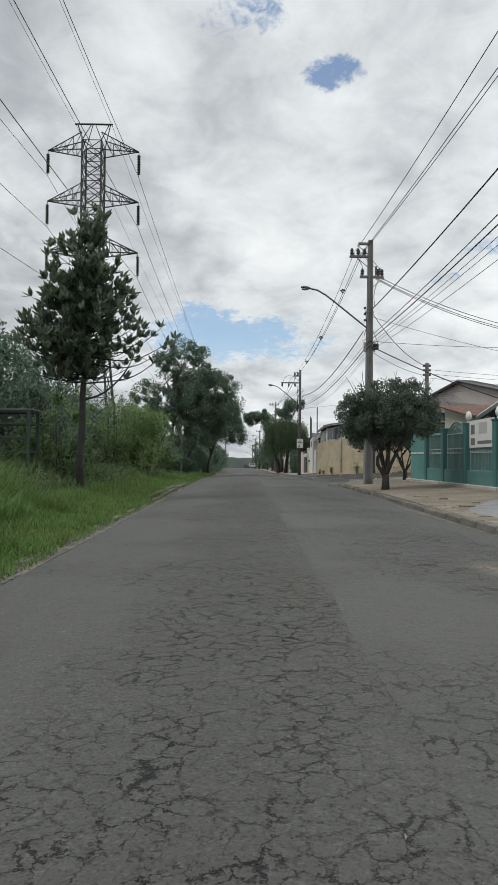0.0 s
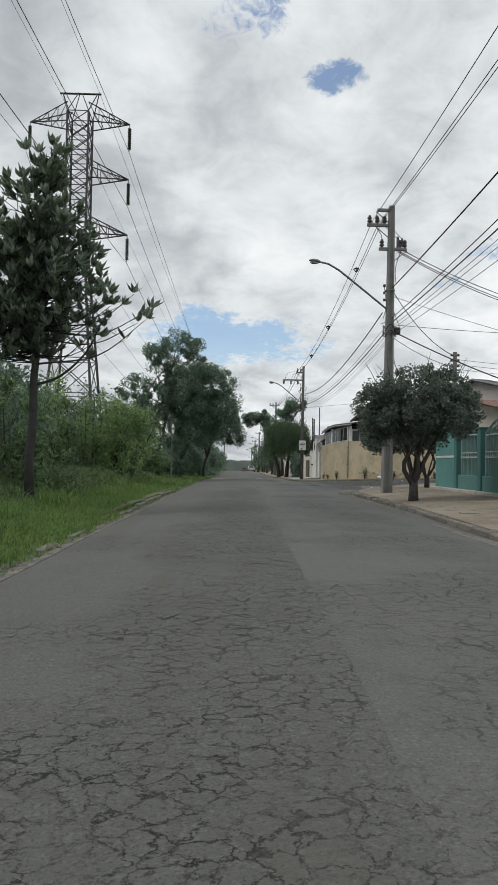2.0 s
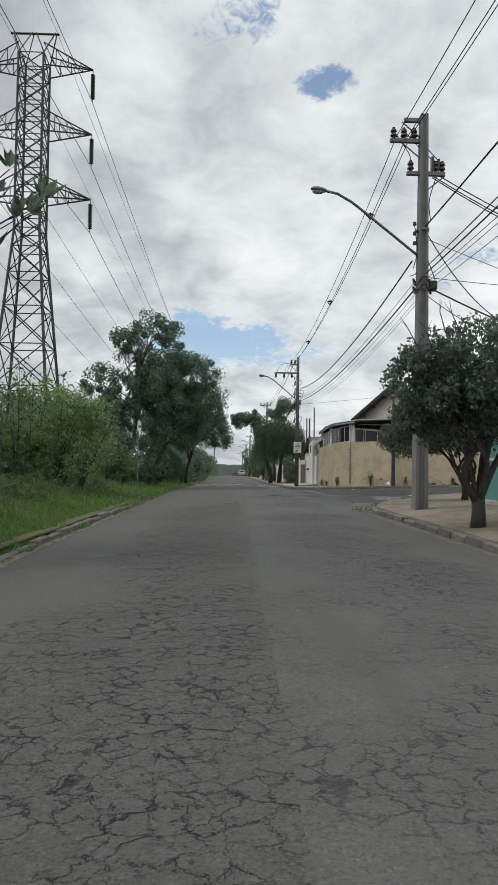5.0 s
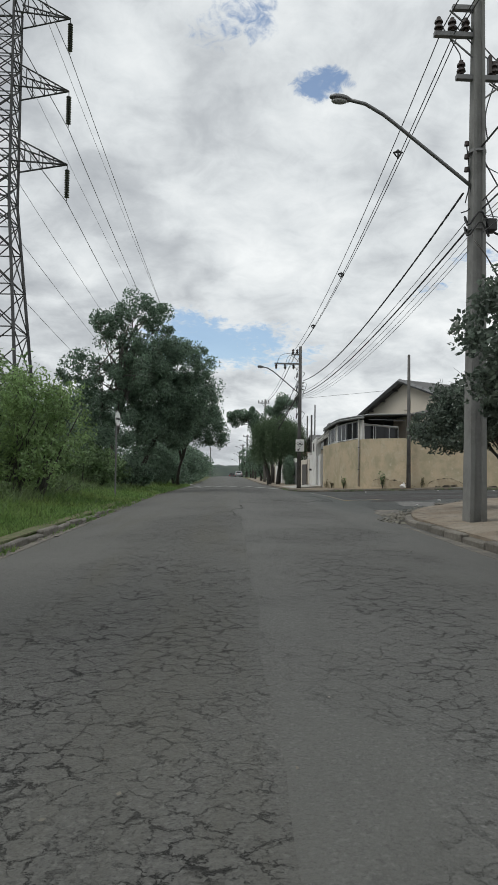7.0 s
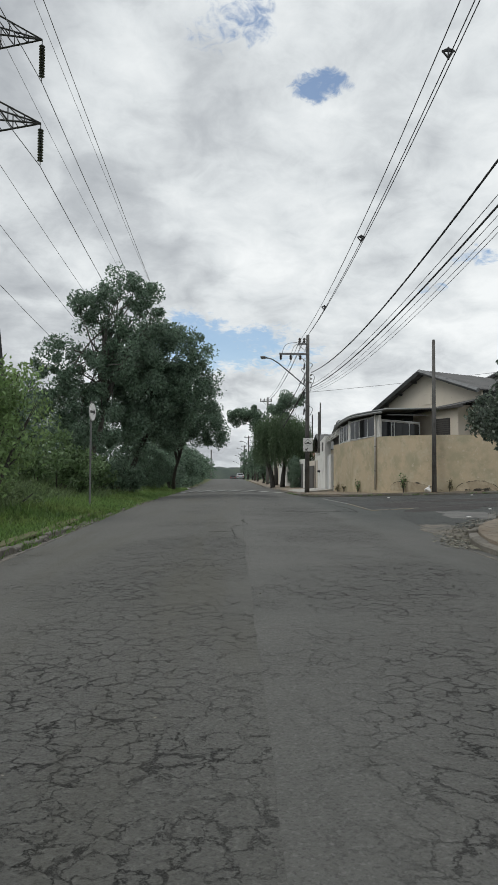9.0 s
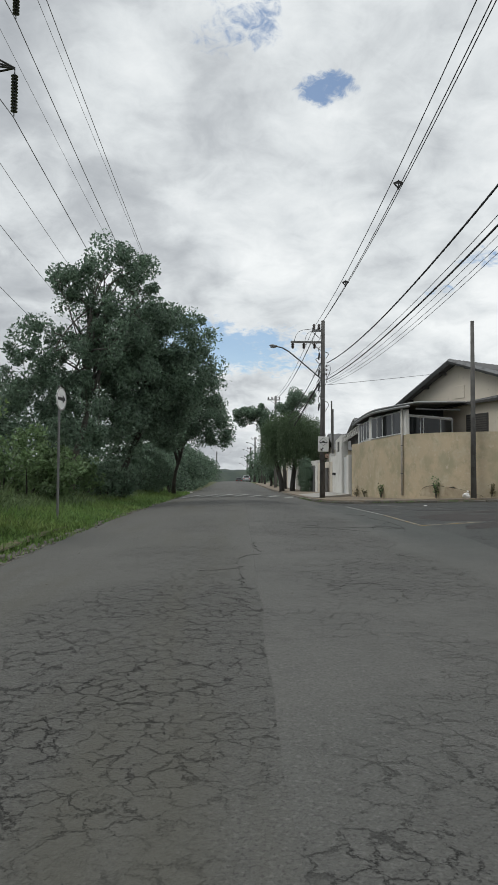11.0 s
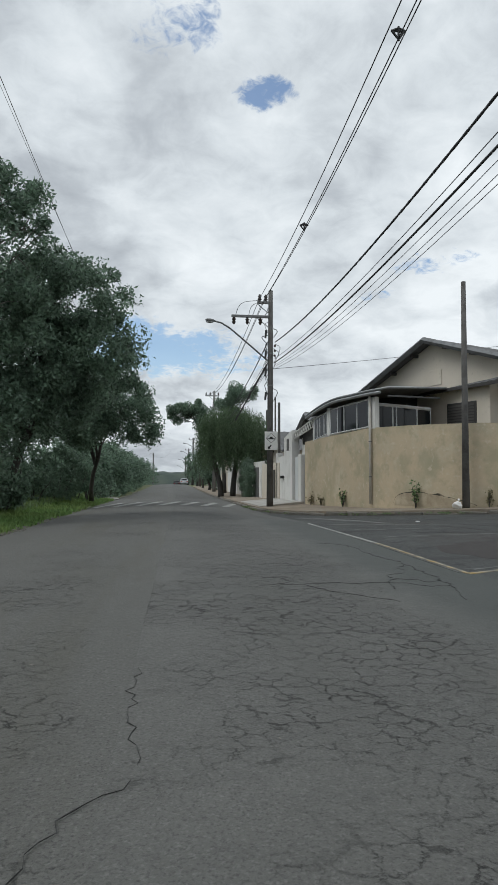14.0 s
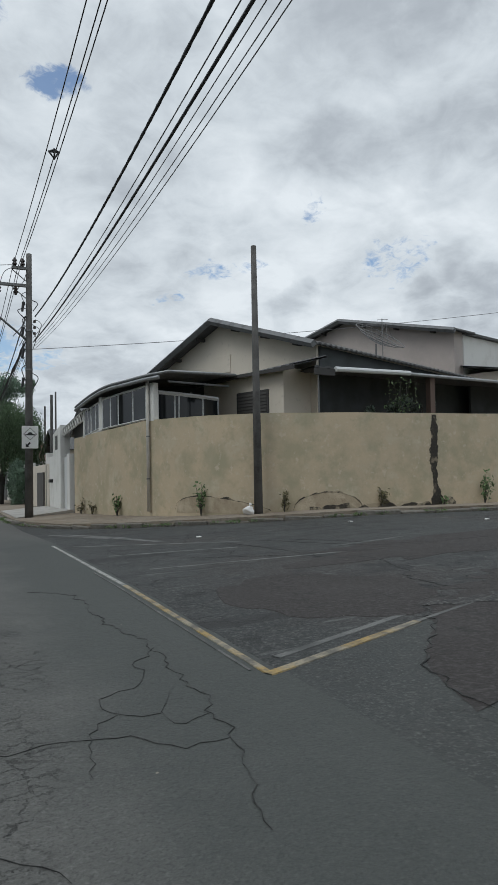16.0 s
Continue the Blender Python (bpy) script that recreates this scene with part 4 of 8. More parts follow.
M_GUTTER = material("gutter_grit", (0.2, 0.18, 0.15), 0.95, spots=((4, 8, 0.38, 0.56, (0.10, 0.098, 0.092), 0.97), (30, 5, 0.5, 0.65, (0.3, 0.27, 0.22), 0.6)), bump=((40, 5, 0.8, 0.02),))
M_EARTH = material("bare_verge_soil", (0.14, 0.12, 0.07), 0.95, spots=((3, 8, 0.36, 0.5, (0.085, 0.105, 0.04), 0.97), (18, 5, 0.5, 0.7, (0.28, 0.22, 0.15), 0.6)), bump=((20, 6, 0.8, 0.03),))
blot("bare_soil", M_EARTH, -1.97, 29.0, 0.13, 8.5, 13.0, "bare brown soil edge behind the verge kerb", height=lambda x, y: ground_z(x, y) + 0.05, lift=0.02, rough=0.5, n=160)
blot("gutter_dirt", M_GUTTER, 5.35, 33.6, 0.5, 1.1, 5.0, "loose sandy dirt in the gutter of the corner", lift=0.013, rough=0.6)
blot("gutter_dirt", M_GUTTER, -1.66, 17.0, 0.14, 15.0, 11.0, "thin line of dirt along the broken verge kerb", lift=0.009, rough=0.6, n=240)
blot("gutter_dirt", M_GUTTER, 4.72, 25.0, 0.14, 5.0, 6.0, "thin line of dirt along the kerb", lift=0.009, rough=0.5)
blot("gutter_dirt", M_GUTTER, 4.3, 15.0, 0.16, 4.0, 7.0, "thin line of dirt along the kerb", lift=0.009, rough=0.5)
rows = [[(x, y + (x - 4.6) * 1.5 * k / 10, pave_z(x, y) + 0.03) for x in spread(4.5 + 0.02 * (y - 11) + 0.06 * noise.noise((y, 0, 4)), 7.7, 8)] for k, y in enumerate(spread(6.5, 15.4, 10))]
rows = [[(x, y, z - (0.06 if i in (0, len(rows) - 1) or k == 0 else 0)) for k, (x, y, z) in enumerate(r)] for i, r in enumerate(rows)]
me = sheet_mesh("driveway_slab", rows)
me.materials.append(M_DRIVE)
tagged(new("driveway_slab", me), "grey concrete driveway slab across the pavement", "driveway", kind="structure")
blot("verge_slab", M_CONC, -2.3, 77.0, 0.6, 4.5, 31.0, "pale concrete entry slab on the far verge", height=lambda x, y: road_z(x, y) + 0.06, rough=0.2)
def crack(points, width, mat=M_CRACK, lift=0.0135, name="road_crack", label="open dark crack across the asphalt", seed=0):
    """A jagged ribbon of varying width along points in plan."""
    line = smooth_line([(x, y, 0) for x, y in points], 0.06)
    rows = []
    for k, p in enumerate(line):
        t = (line[min(k + 1, len(line) - 1)] - line[max(k - 1, 0)]).normalized()
        n = Vector((-t.y, t.x, 0))
        c = p + n * (0.06 * noise.noise((k * 0.3, seed, 1)) + 0.05 * noise.noise((k * 0.75, seed, 2)) + 0.02 * noise.noise((k * 2.3, seed, 5)))
        w = width * max(0.1, 0.5 + 1.4 * noise.noise((k * 0.5, seed, 7))) * min(1, 0.15 + min(k, len(line) - 1 - k) / 5)
        rows.append([(q.x, q.y, road_z(q.x, q.y) + lift - (0.003 if abs(f) == 1 else 0)) for q, f in ((c + n * w * f, f) for f in (-1, -0.8, 0.8, 1))])
    me = sheet_mesh(name, rows)
    me.materials.append(mat)
    return tagged(new(name, me), label, "road crack", kind="structure")


for k, (pts, w) in enumerate((
        ([(7.3, 45.3), (7.49, 43.86), (7.51, 43.08), (7.54, 42.51), (7.75, 42.4), (7.91, 42.13), (7.68, 41.27), (7.41, 40.81), (7.44, 40.57), (7.43, 40.1)], 0.11),
        ([(7.8, 45.3), (8.6, 43.4), (9.4, 42.8)], 0.05),
        ([(6.61, 39.52), (6.42, 39.19), (6.12, 38.88), (5.94, 38.67), (5.77, 38.41), (5.6, 37.8)], 0.045),
        ([(8.3, 44.9), (9.1, 43.2), (10.4, 42.9)], 0.009),
        ([(4.05, 42.28), (4.36, 41.96), (4.43, 41.21), (4.48, 40.27), (4.56, 39.65), (4.5, 39.06), (4.51, 38.53), (4.44, 38.01), (4.3, 37.3)], 0.013),
        ([(4.56, 39.65), (4.36, 39.32), (4.31, 39.01), (4.08, 38.77), (4.09, 38.59), (4.26, 38.48), (4.4, 38.79)], 0.013),
        ([(4.45, 38.05), (4.2, 38.07), (4.08, 38.25), (3.9, 38.28), (3.59, 38.27), (3.19, 38.3), (2.7, 38.2)], 0.012),
        ([(4.26, 38.48), (4.33, 38.26), (4.49, 38.34)], 0.0091), ([(4.09, 38.59), (3.9, 38.28), (3.85, 37.9)], 0.0091),
        ([(2.7, 38.74), (2.9, 38.63), (2.88, 38.33), (2.6, 38.28)], 0.013), ([(3.05, 38.27), (3.16, 37.96), (3.3, 37.75), (3.7, 37.3)], 0.012),
        ([(1.34, 31.4), (1.34, 32.11), (1.33, 32.89), (1.32, 33.42), (1.4, 33.81), (1.6, 34.08)], 0.016), ([(1.62, 34.2), (1.55, 34.9), (1.6, 35.5)], 0.013), ([(1.35, 32.89), (1.2, 32.67), (0.9, 32.6)], 0.01),
        ([(6.2, 43.9), (6.9, 43.4), (7.4, 43.05)], 0.01))):
    crack(pts, w * 0.2, lift=0.0085 if pts[0][0] < 5 else 0.0125, seed=k * 3.1)
crack([(6.75, 39.75), (7.1, 39.72), (7.4, 39.7), (7.9, 39.75), (8.6, 39.95)], 0.22, M_TAR, 0.016, "pothole", "broken gravelly pothole edge", 40)
# broken paving slabs left along the kerb
rng = random.Random(17)
pv = bpy.data.objects["pavement_near"]
slabs = []
for k in range(6):
    n = rng.choice((5, 6, 7))
    rim = [(math.cos(2 * math.pi * i / n) * rng.uniform(0.65, 1.1), math.sin(2 * math.pi * i / n) * rng.uniform(0.65, 1.1)) for i in range(n)]
    bm = prism(bmesh.new(), rim, -0.05, 0.02)
    me = bpy.data.meshes.new("paving_slab")
    bm.to_mesh(me)
    bm.free()
    me.materials.append(M_SLAB)
    slabs.append(me)
for k in range(190):
    i = rng.randrange(len(near_line))
    p = near_line[i]
    if not 7 < p.y < 20:
        continue
    t = (near_line[min(i + 1, len(near_line) - 1)] - near_line[i - 1]).normalized()
    p = p + Vector((t.y, -t.x)) * rng.uniform(0.22, 1.5) ** 1.2 + t * rng.uniform(-0.25, 0.25)
    ob = new("paving_slab", slabs[k % 6])
    ob.parent = pv
    w = rng.uniform(0.1, 0.26)
    ob.matrix_basis = Matrix.Translation((p.x, p.y, pave_z(p.x, p.y) + rng.uniform(0.0, 0.012))) @ Matrix.Rotation(rng.uniform(0, 6.3), 4, "Z") @ Matrix.Rotation(rng.uniform(-0.09, 0.09), 4, "X") @ Matrix.Diagonal((w, w * rng.uniform(0.6, 1.0), 1, 1))
# ---- left side: verge, trees, tower ----
def blades(name, mat, n, area, height, width, seed, label, category="grass", keep=None):
    """Bent grass blades: each a tapering quad, many in one mesh."""
    rng = np.random.default_rng(seed)
    x0, x1, y0, y1 = area
    xy = rng.uniform((x0, y0), (x1, y1), (n, 2))
    if keep:
        xy = xy[[keep(x, y) for x, y in xy]]
        n = len(xy)
    base = np.array([(x, y, ground_z(x, y) - 0.04) for x, y in xy])
    h = height(xy) * rng.uniform(0.45, 1.2, n)
    ang = rng.uniform(0, 2 * math.pi, n)
    side = np.stack((np.cos(ang), np.sin(ang), np.zeros(n)), 1)
    ang2 = rng.uniform(0, 2 * math.pi, n)
    lean = np.stack((np.cos(ang2), np.sin(ang2), np.zeros(n)), 1) * (h * rng.uniform(0.1, 0.75, n))[:, None]
    w = (width * rng.uniform(0.6, 1.3, n))[:, None]
    upv = np.array([0, 0, 1.0])
    mid = base + lean * 0.35 + upv * (h * 0.62)[:, None]
    tip = base + lean + upv * h[:, None]
    V = np.stack((base - side * w / 2, base + side * w / 2, mid + side * w * 0.42, mid - side * w * 0.42), 1)
    V2 = np.stack((mid - side * w * 0.42, mid + side * w * 0.42, tip + side * w * 0.06, tip - side * w * 0.06), 1)
    return tagged(new(name, quads_mesh(name, np.concatenate((V, V2)), mat)), label, category, kind="stuff")


def patch(xy, s, k):
    return np.array([noise.noise((x * s, y * s, k)) for x, y in xy])


blades("verge_grass", M_GRASS, 60000, (-4.6, -1.72, 3, 30), lambda xy: 0.13 + 0.09 * patch(xy, 0.8, 2) + 0.16 * np.clip(patch(xy, 1.7, 12), 0, 1) + 0.10 * np.clip(-2.6 - xy[:, 0], 0, 1.2), 0.02, 11, "bright green mown grass on the roadside verge", keep=lambda x, y: x < -2.0 + 0.22 * noise.noise((3, y * 0.7, 2)) or not 21.5 < y < 36.5)
blades("verge_grass", M_GRASS, 34000, (-4.8, -1.72, 30, 75), lambda xy: 0.16 + 0.09 * patch(xy, 0.5, 2) + 0.12 * np.clip(-2.4 - xy[:, 0], 0, 1.2), 0.035, 12, "green roadside grass further along the verge")
blades("verge_tuft", M_GRASS, 9000, (-2.0, -1.62, 3, 45), lambda xy: 0.07 + 0.16 * np.clip(patch(xy, 1.1, 9), 0, 1), 0.02, 13, "grass tufts creeping over the broken kerb", keep=lambda x, y: noise.noise((x * 1.1, y * 1.1, 9)) > -0.15)
blades("tall_grass", M_WEED, 42000, (-11, -3.6, 5, 45), lambda xy: np.clip(0.5 + 0.45 * patch(xy, 0.45, 5) + 0.25 * np.clip(-4.2 - xy[:, 0], -0.8, 1), 0.12, 1.3), 0.03, 14, "tall unmown weeds behind the mown verge", keep=lambda x, y: x < -3.7 - 0.5 * noise.noise((0, y * 0.4, 1)))
blades("tall_grass", M_GRASS, 22000, (-6.5, -2.9, 3, 15), lambda xy: np.clip(0.55 + 0.45 * patch(xy, 0.5, 7) + 0.45 * np.clip(-3.2 - xy[:, 0], -1, 1), 0.15, 1.35), 0.022, 15, "long pale grass arching over the verge")
blades("tall_grass", M_GRASS, 26000, (-4.6, -2.7, 7, 34), lambda xy: 0.16 + 0.75 * np.clip(patch(xy, 1.1, 21), 0, 1), 0.02, 17, "loose tufts of long grass in the mown verge", keep=lambda x, y: noise.noise((x * 1.1, y * 1.1, 21)) > 0.12 + 0.35 * (x + 3.6))
blades("tall_grass", M_WEED, 14000, (-8, -3.2, 44, 80), lambda xy: 0.45 + 0.3 * patch(xy, 0.4, 5), 0.05, 16, "rough weeds below the roadside trees")

# the tree with large leathery leaves in upright whorls
def whorl_leaves(rng, centres, axes, per, length, width):
    """Rosettes of broad leaves, each of two halves folded along the midrib."""
    n = len(centres) * per
    c = np.repeat(centres, per, 0)
    ax = np.repeat(axes, per, 0)
    rad = rand_dirs(rng, n)
    rad -= ax * (rad * ax).sum(1, keepdims=True)
    rad /= np.linalg.norm(rad, axis=1, keepdims=True) + 1e-9
    d = ax * rng.uniform(0.4, 1.3, (n, 1)) + rad * rng.uniform(0.25, 0.85, (n, 1))
    d /= np.linalg.norm(d, axis=1, keepdims=True)
    s = np.cross(d, rad)
    s /= np.linalg.norm(s, axis=1, keepdims=True) + 1e-9
    up = np.cross(s, d)
    L = length * rng.uniform(0.65, 1.2, (n, 1))
    W = width * rng.uniform(0.75, 1.2, (n, 1)) / 2
    base, tip, mid = c + d * 0.03, c + d * (L + 0.03), c + d * (L * 0.55 + 0.03) - up * W * 0.35
    out = []
    for q in (1, -1):
        out.append(np.stack((base, c + d * L * 0.42 + q * s * W, c + d * L * 0.75 + q * s * W * 0.8, mid), 1))
        out.append(np.stack((mid, c + d * L * 0.75 + q * s * W * 0.8, tip, mid + d * 0.002), 1))
    return np.concatenate(out)


def leathery_tree(at, seed):
    rng = np.random.default_rng(seed)
    root = thing("tree", "tall young tree with large dark leathery leaves beside the road", "tree", at)
    bl = [(0.05, 0.1, 7.4, 0.5, 0.5, 0.7), (0.05, 0, 6.55, 1.05, 1.0, 0.8), (0.1, 0, 5.75, 1.5, 1.2, 0.7), (0.05, 0, 5.1, 1.55, 1.2, 0.7), (-0.3, 0, 4.5, 1.5, 1.2, 0.6), (-0.6, -0.1, 3.95, 1.05, 1.0, 0.55), (-0.3, 0.0, 3.3, 0.75, 0.7, 0.4), (-0.9, 0.0, 3.5, 0.8, 0.7, 0.45), (0.4, 0.0, 3.4, 0.5, 0.5, 0.35), (0.3, 0.0, 3.9, 0.7, 0.8, 0.35),
          (-0.9, 0, 4.95, 0.8, 0.8, 0.65), (-1.1, -0.1, 4.25, 0.7, 0.8, 0.5), (1.55, -0.3, 4.3, 0.6, 0.5, 0.4), (1.3, -0.2, 3.6, 0.4, 0.4, 0.3), (2.35, -0.3, 4.25, 0.4, 0.4, 0.35)]
    bm = bmesh.new()
    trunk = [Vector((0.03 * k + 0.04 * rng.normal(), 0.04 * rng.normal(), -0.15 + 0.95 * k)) for k in range(9)]
    tube(bm, trunk, [0.115 - 0.01 * k for k in range(9)], 9)
    b = np.array(bl)
    vol = (b[:, 3] * b[:, 4] * b[:, 5]) ** 0.75
    cs, axs = [], []
    for j in range(236):
        k = rng.choice(len(b), p=vol / vol.sum())
        d = rand_dirs(rng, 1)[0]
        e = Vector(b[k, :3] + d * b[k, 3:] * rng.uniform(0.45, 1.0) ** 0.6)
        zs = min(max(e.z - rng.uniform(0.0, 0.3) * (0.3 + math.hypot(e.x, e.y)), rng.uniform(2.6, 3.5)), 7.2)
        a = trunk[int(zs / 0.95)].lerp(trunk[min(8, int(zs / 0.95) + 1)], zs / 0.95 % 1)
        pts = smooth_line((a, a.lerp(e, 0.55) + Vector((0.05 * rng.normal(), 0.05 * rng.normal(), -0.13 * (e - a).length)), e), 0.25)
        w = 0.010 + 0.006 * (e - a).length
        tube(bm, pts, [w * (1 - 0.75 * i / (len(pts) - 1)) for i in range(len(pts))], 5)
        # whorls at the tip and on short side shoots behind it
        for _ in range(6 if e.z > 5.1 else 4 if e.z > 4.3 else 3):
            f = rng.uniform(0.25, 1.0) if _ else 1.0
            s = pts[int((len(pts) - 1) * f)]
            q = Vector(rand_dirs(rng, 1)[0]) * (0.42 * rng.uniform(0.3, 1.0)) if _ else Vector((0, 0, 0))
            q.z = abs(q.z) * 0.7
            if _:
                tube(bm, (s, s + q), (0.009, 0.006), 4)
            cs.append(s + q)
            axs.append((Vector((d[0], d[1], 0)) * 0.45 + Vector((rng.normal() * 0.2, rng.normal() * 0.2, 1.0))).normalized())
    low = smooth_line((Vector((0.05, 0, 2.55)), Vector((0.65, -0.1, 2.75)), Vector((1.25, -0.2, 3.3)), Vector((1.6, -0.25, 4.0))), 0.15)
    tube(bm, low, [0.035 - 0.024 * k / (len(low) - 1) for k in range(len(low))], 6)
    part("trunk", bm, M_BARK_DARK, root, smooth=True)
    crown = new("crown", quads_mesh("crown", whorl_leaves(rng, np.array([tuple(c) for c in cs]), np.array([tuple(c) for c in axs]), 7, 0.29, 0.115), M_LEAF_BIG))
    crown.parent = root
    return root


leathery_tree((-3.97, 21.3, 0.1), 21)
tree("small wild tree with drooping mid-green leaves at the verge", (-7.0, 32.6, 0.1), (-6.8, 32.6, 2.6), 0.06,
     [(-6.9, 32.6, 2.8, 1.2, 1.1, 0.85), (-6.2, 32.4, 2.0, 0.8, 0.9, 0.7), (-7.8, 32.8, 2.2, 1.1, 1.1, 0.9), (-6.8, 32.5, 1.3, 1.2, 1.1, 0.6)], 6500, 0.22, 0.07, 0.17, M_LEAF_MID, M_BARK, 20, 20, 0.2, 0.9, per=60)

# roadside trees at the crossing
tree("tall spreading dark tree with bare branches at its top", (-4.6, 50.5, 0.1), (-3.8, 50.3, 8.0), 0.13,
     [(-3.4, 50.3, 8.7, 1.7, 1.6, 0.6), (-3.7, 50.2, 8.1, 1.3, 1.3, 0.55), (-2.3, 50.2, 7.3, 1.2, 1.4, 0.95), (-4.9, 50.3, 8.1, 0.9, 0.9, 0.4), (-2.9, 50.2, 5.5, 1.6, 1.8, 1.3), (-5.8, 50.4, 5.6, 1.4, 1.5, 0.95), (-4.3, 50.2, 5.0, 1.5, 1.6, 0.9), (-5.4, 50.0, 3.6, 1.8, 1.5, 1.0), (-4.0, 50.0, 2.9, 1.9, 1.5, 0.9), (-4.4, 50.3, 7.2, 0.8, 0.8, 0.45), (-3.5, 50.3, 6.6, 0.7, 0.8, 0.5), (-6.2, 50.4, 4.6, 1.2, 1.2, 0.9), (-2.9, 50.2, 6.4, 1.1, 1.2, 0.75)],
     34000, 0.16, 0.07, 0.2, M_LEAF_DARK, M_BARK_PALE, 22, 46, 0.6, per=150)
tree("dense dark tree leaning over the road", (-3.7, 54.6, 0.0), (-1.5, 52.8, 6.0), 0.14,
     [(-1.3, 52.6, 6.3, 1.7, 1.8, 1.3), (-0.7, 52.8, 4.6, 1.6, 1.8, 1.3), (-2.4, 52.4, 4.4, 1.9, 1.9, 1.6), (-1.9, 52.0, 3.35, 1.8, 1.8, 0.85), (-3.4, 53.4, 2.3, 1.0, 1.1, 0.8), (-2.2, 52.4, 6.7, 1.2, 1.2, 0.9), (-3.4, 52.6, 5.4, 1.3, 1.3, 1.1)],
     56000, 0.15, 0.068, 0.21, M_LEAF_DARK, M_BARK, 23, 40, 0.6, per=130)
tree("lower dark tree arching over the road", (-2.3, 67.5, -0.25), (-1.5, 63.5, 4.0), 0.12,
     [(-1.6, 62, 4.6, 2.1, 2.2, 1.6), (-0.1, 62, 3.5, 1.45, 1.8, 1.15), (-2.9, 62, 3.6, 2.2, 2.2, 1.5), (-2.0, 61.5, 3.0, 1.2, 1.4, 0.7)],
     42000, 0.15, 0.07, 0.22, M_LEAF_DARK, M_BARK, 24, 22, 0.45, per=190)
for k, (x, y, h, w) in enumerate(((-4.9, 80, 4.0, 2.6), (-3.4, 88, 4.2, 2.4), (-4.0, 97, 4.8, 2.8), (-3.2, 106, 4.4, 2.8), (-3.4, 118, 4.6, 3.0), (-3.2, 132, 4.6, 3.2), (-3.4, 150, 5.0, 3.8), (-3.8, 175, 5.4, 4.4), (-4.4, 210, 6.0, 5.2), (-5, 250, 7, 6.0))):
    x = min(x, -1.7 - w)
    tree("dark roadside tree far along the verge", (x, y, ground_z(x, y)), (x, y, h * 0.6), 0.2, [(x, y, ground_z(x, y) + h * 0.62, w, w, h * 0.36), (x + 0.4, y, ground_z(x, y) + h * 0.35, w * 0.9, w, h * 0.25)], 9000, 0.28, 0.13, 0.3, M_LEAF_DARK, M_BARK, 30 + k, 8, group="far roadside trees")

# low growth along the far verge
for k in range(2, 16):
    x, y = -2.85 - 0.05 * k + 0.3 * math.sin(k * 2.3), 64 + 6.5 * k
    z = ground_z(x, y)
    bush("low dark roadside growth far along the verge", [(x, y, z + 0.4, 1.1, 2.6, 0.6), (x - 1.2, y + 2.5, z + 0.75, 1.3, 2.4, 0.85)], 2200, 0.22, 0.11, 0.2, M_LEAF_DARK, 400 + k, group="far verge growth")
# shrubs and undergrowth
tree("broad-leaved wild tree behind the young leathery tree", (-6.0, 24.2, 0.1), (-5.9, 24.2, 2.6), 0.06,
     [(-5.9, 24.2, 3.5, 0.9, 0.9, 0.6), (-5.2, 24.0, 2.7, 0.9, 0.9, 0.7), (-6.7, 24.3, 2.8, 1.0, 0.9, 0.8), (-5.7, 23.9, 1.8, 1.2, 0.9, 0.6)], 2700, 0.18, 0.07, 0.2, M_LEAF_DARK, M_BARK, 61, 22, 0.3, 0.5, per=40)
for k, (x, y) in enumerate(((-4.3, 15.5), (-5.3, 16.6), (-4.9, 18.6), (-4.5, 20.2), (-5.4, 20.4), (-4.2, 24.4), (-4.6, 27.3), (-4.1, 30.2), (-4.5, 33.4), (-4.0, 38.6), (-4.4, 42.0))):
    z = ground_z(x, y)
    bush("low broad-leaved weeds at the edge of the mown verge", [(x, y, z + 0.28, 0.8, 1.0, 0.34), (x - 0.7, y + 0.6, z + 0.4, 0.7, 0.9, 0.42)], 1500, 0.12, 0.055, 0.1, M_WEED, 500 + k, name="weeds", group="verge weeds")
bush("dark shrub with drooping leaves beside the young tree", [(-5.0, 22.9, 1.9, 0.9, 0.8, 1.2), (-4.6, 22.7, 0.9, 0.8, 0.7, 0.8), (-5.8, 23.0, 1.2, 0.8, 0.7, 1.0)], 2700, 0.2, 0.07, 0.14, M_LEAF_MID, 43, droop=0.7)
bush("light green leafy shrub on thin stems", [(-6.9, 36.7, 1.9, 1.3, 1.1, 1.0), (-5.0, 36.5, 2.5, 1.5, 1.4, 1.2), (-3.9, 36.8, 2.0, 1.1, 1.1, 1.1), (-6.1, 36.6, 2.1, 1.2, 1.2, 1.1), (-4.7, 36.3, 1.2, 1.7, 1.3, 0.9), (-5.4, 36.4, 3.5, 0.7, 0.6, 0.5), (-4.2, 36.2, 2.9, 0.9, 0.8, 0.8), (-3.5, 36.6, 2.6, 0.6, 0.7, 0.7)], 15000, 0.145, 0.056, 0.17, M_LEAF_LIGHT, 41)
bush("round clipped dark bush beside the road", [(-3.45, 64.4, 1.1, 1.1, 1.1, 1.25)], 20000, 0.08, 0.045, 0.04, M_LEAF_DARK, 42, hollow=0.85, upright=0.0)
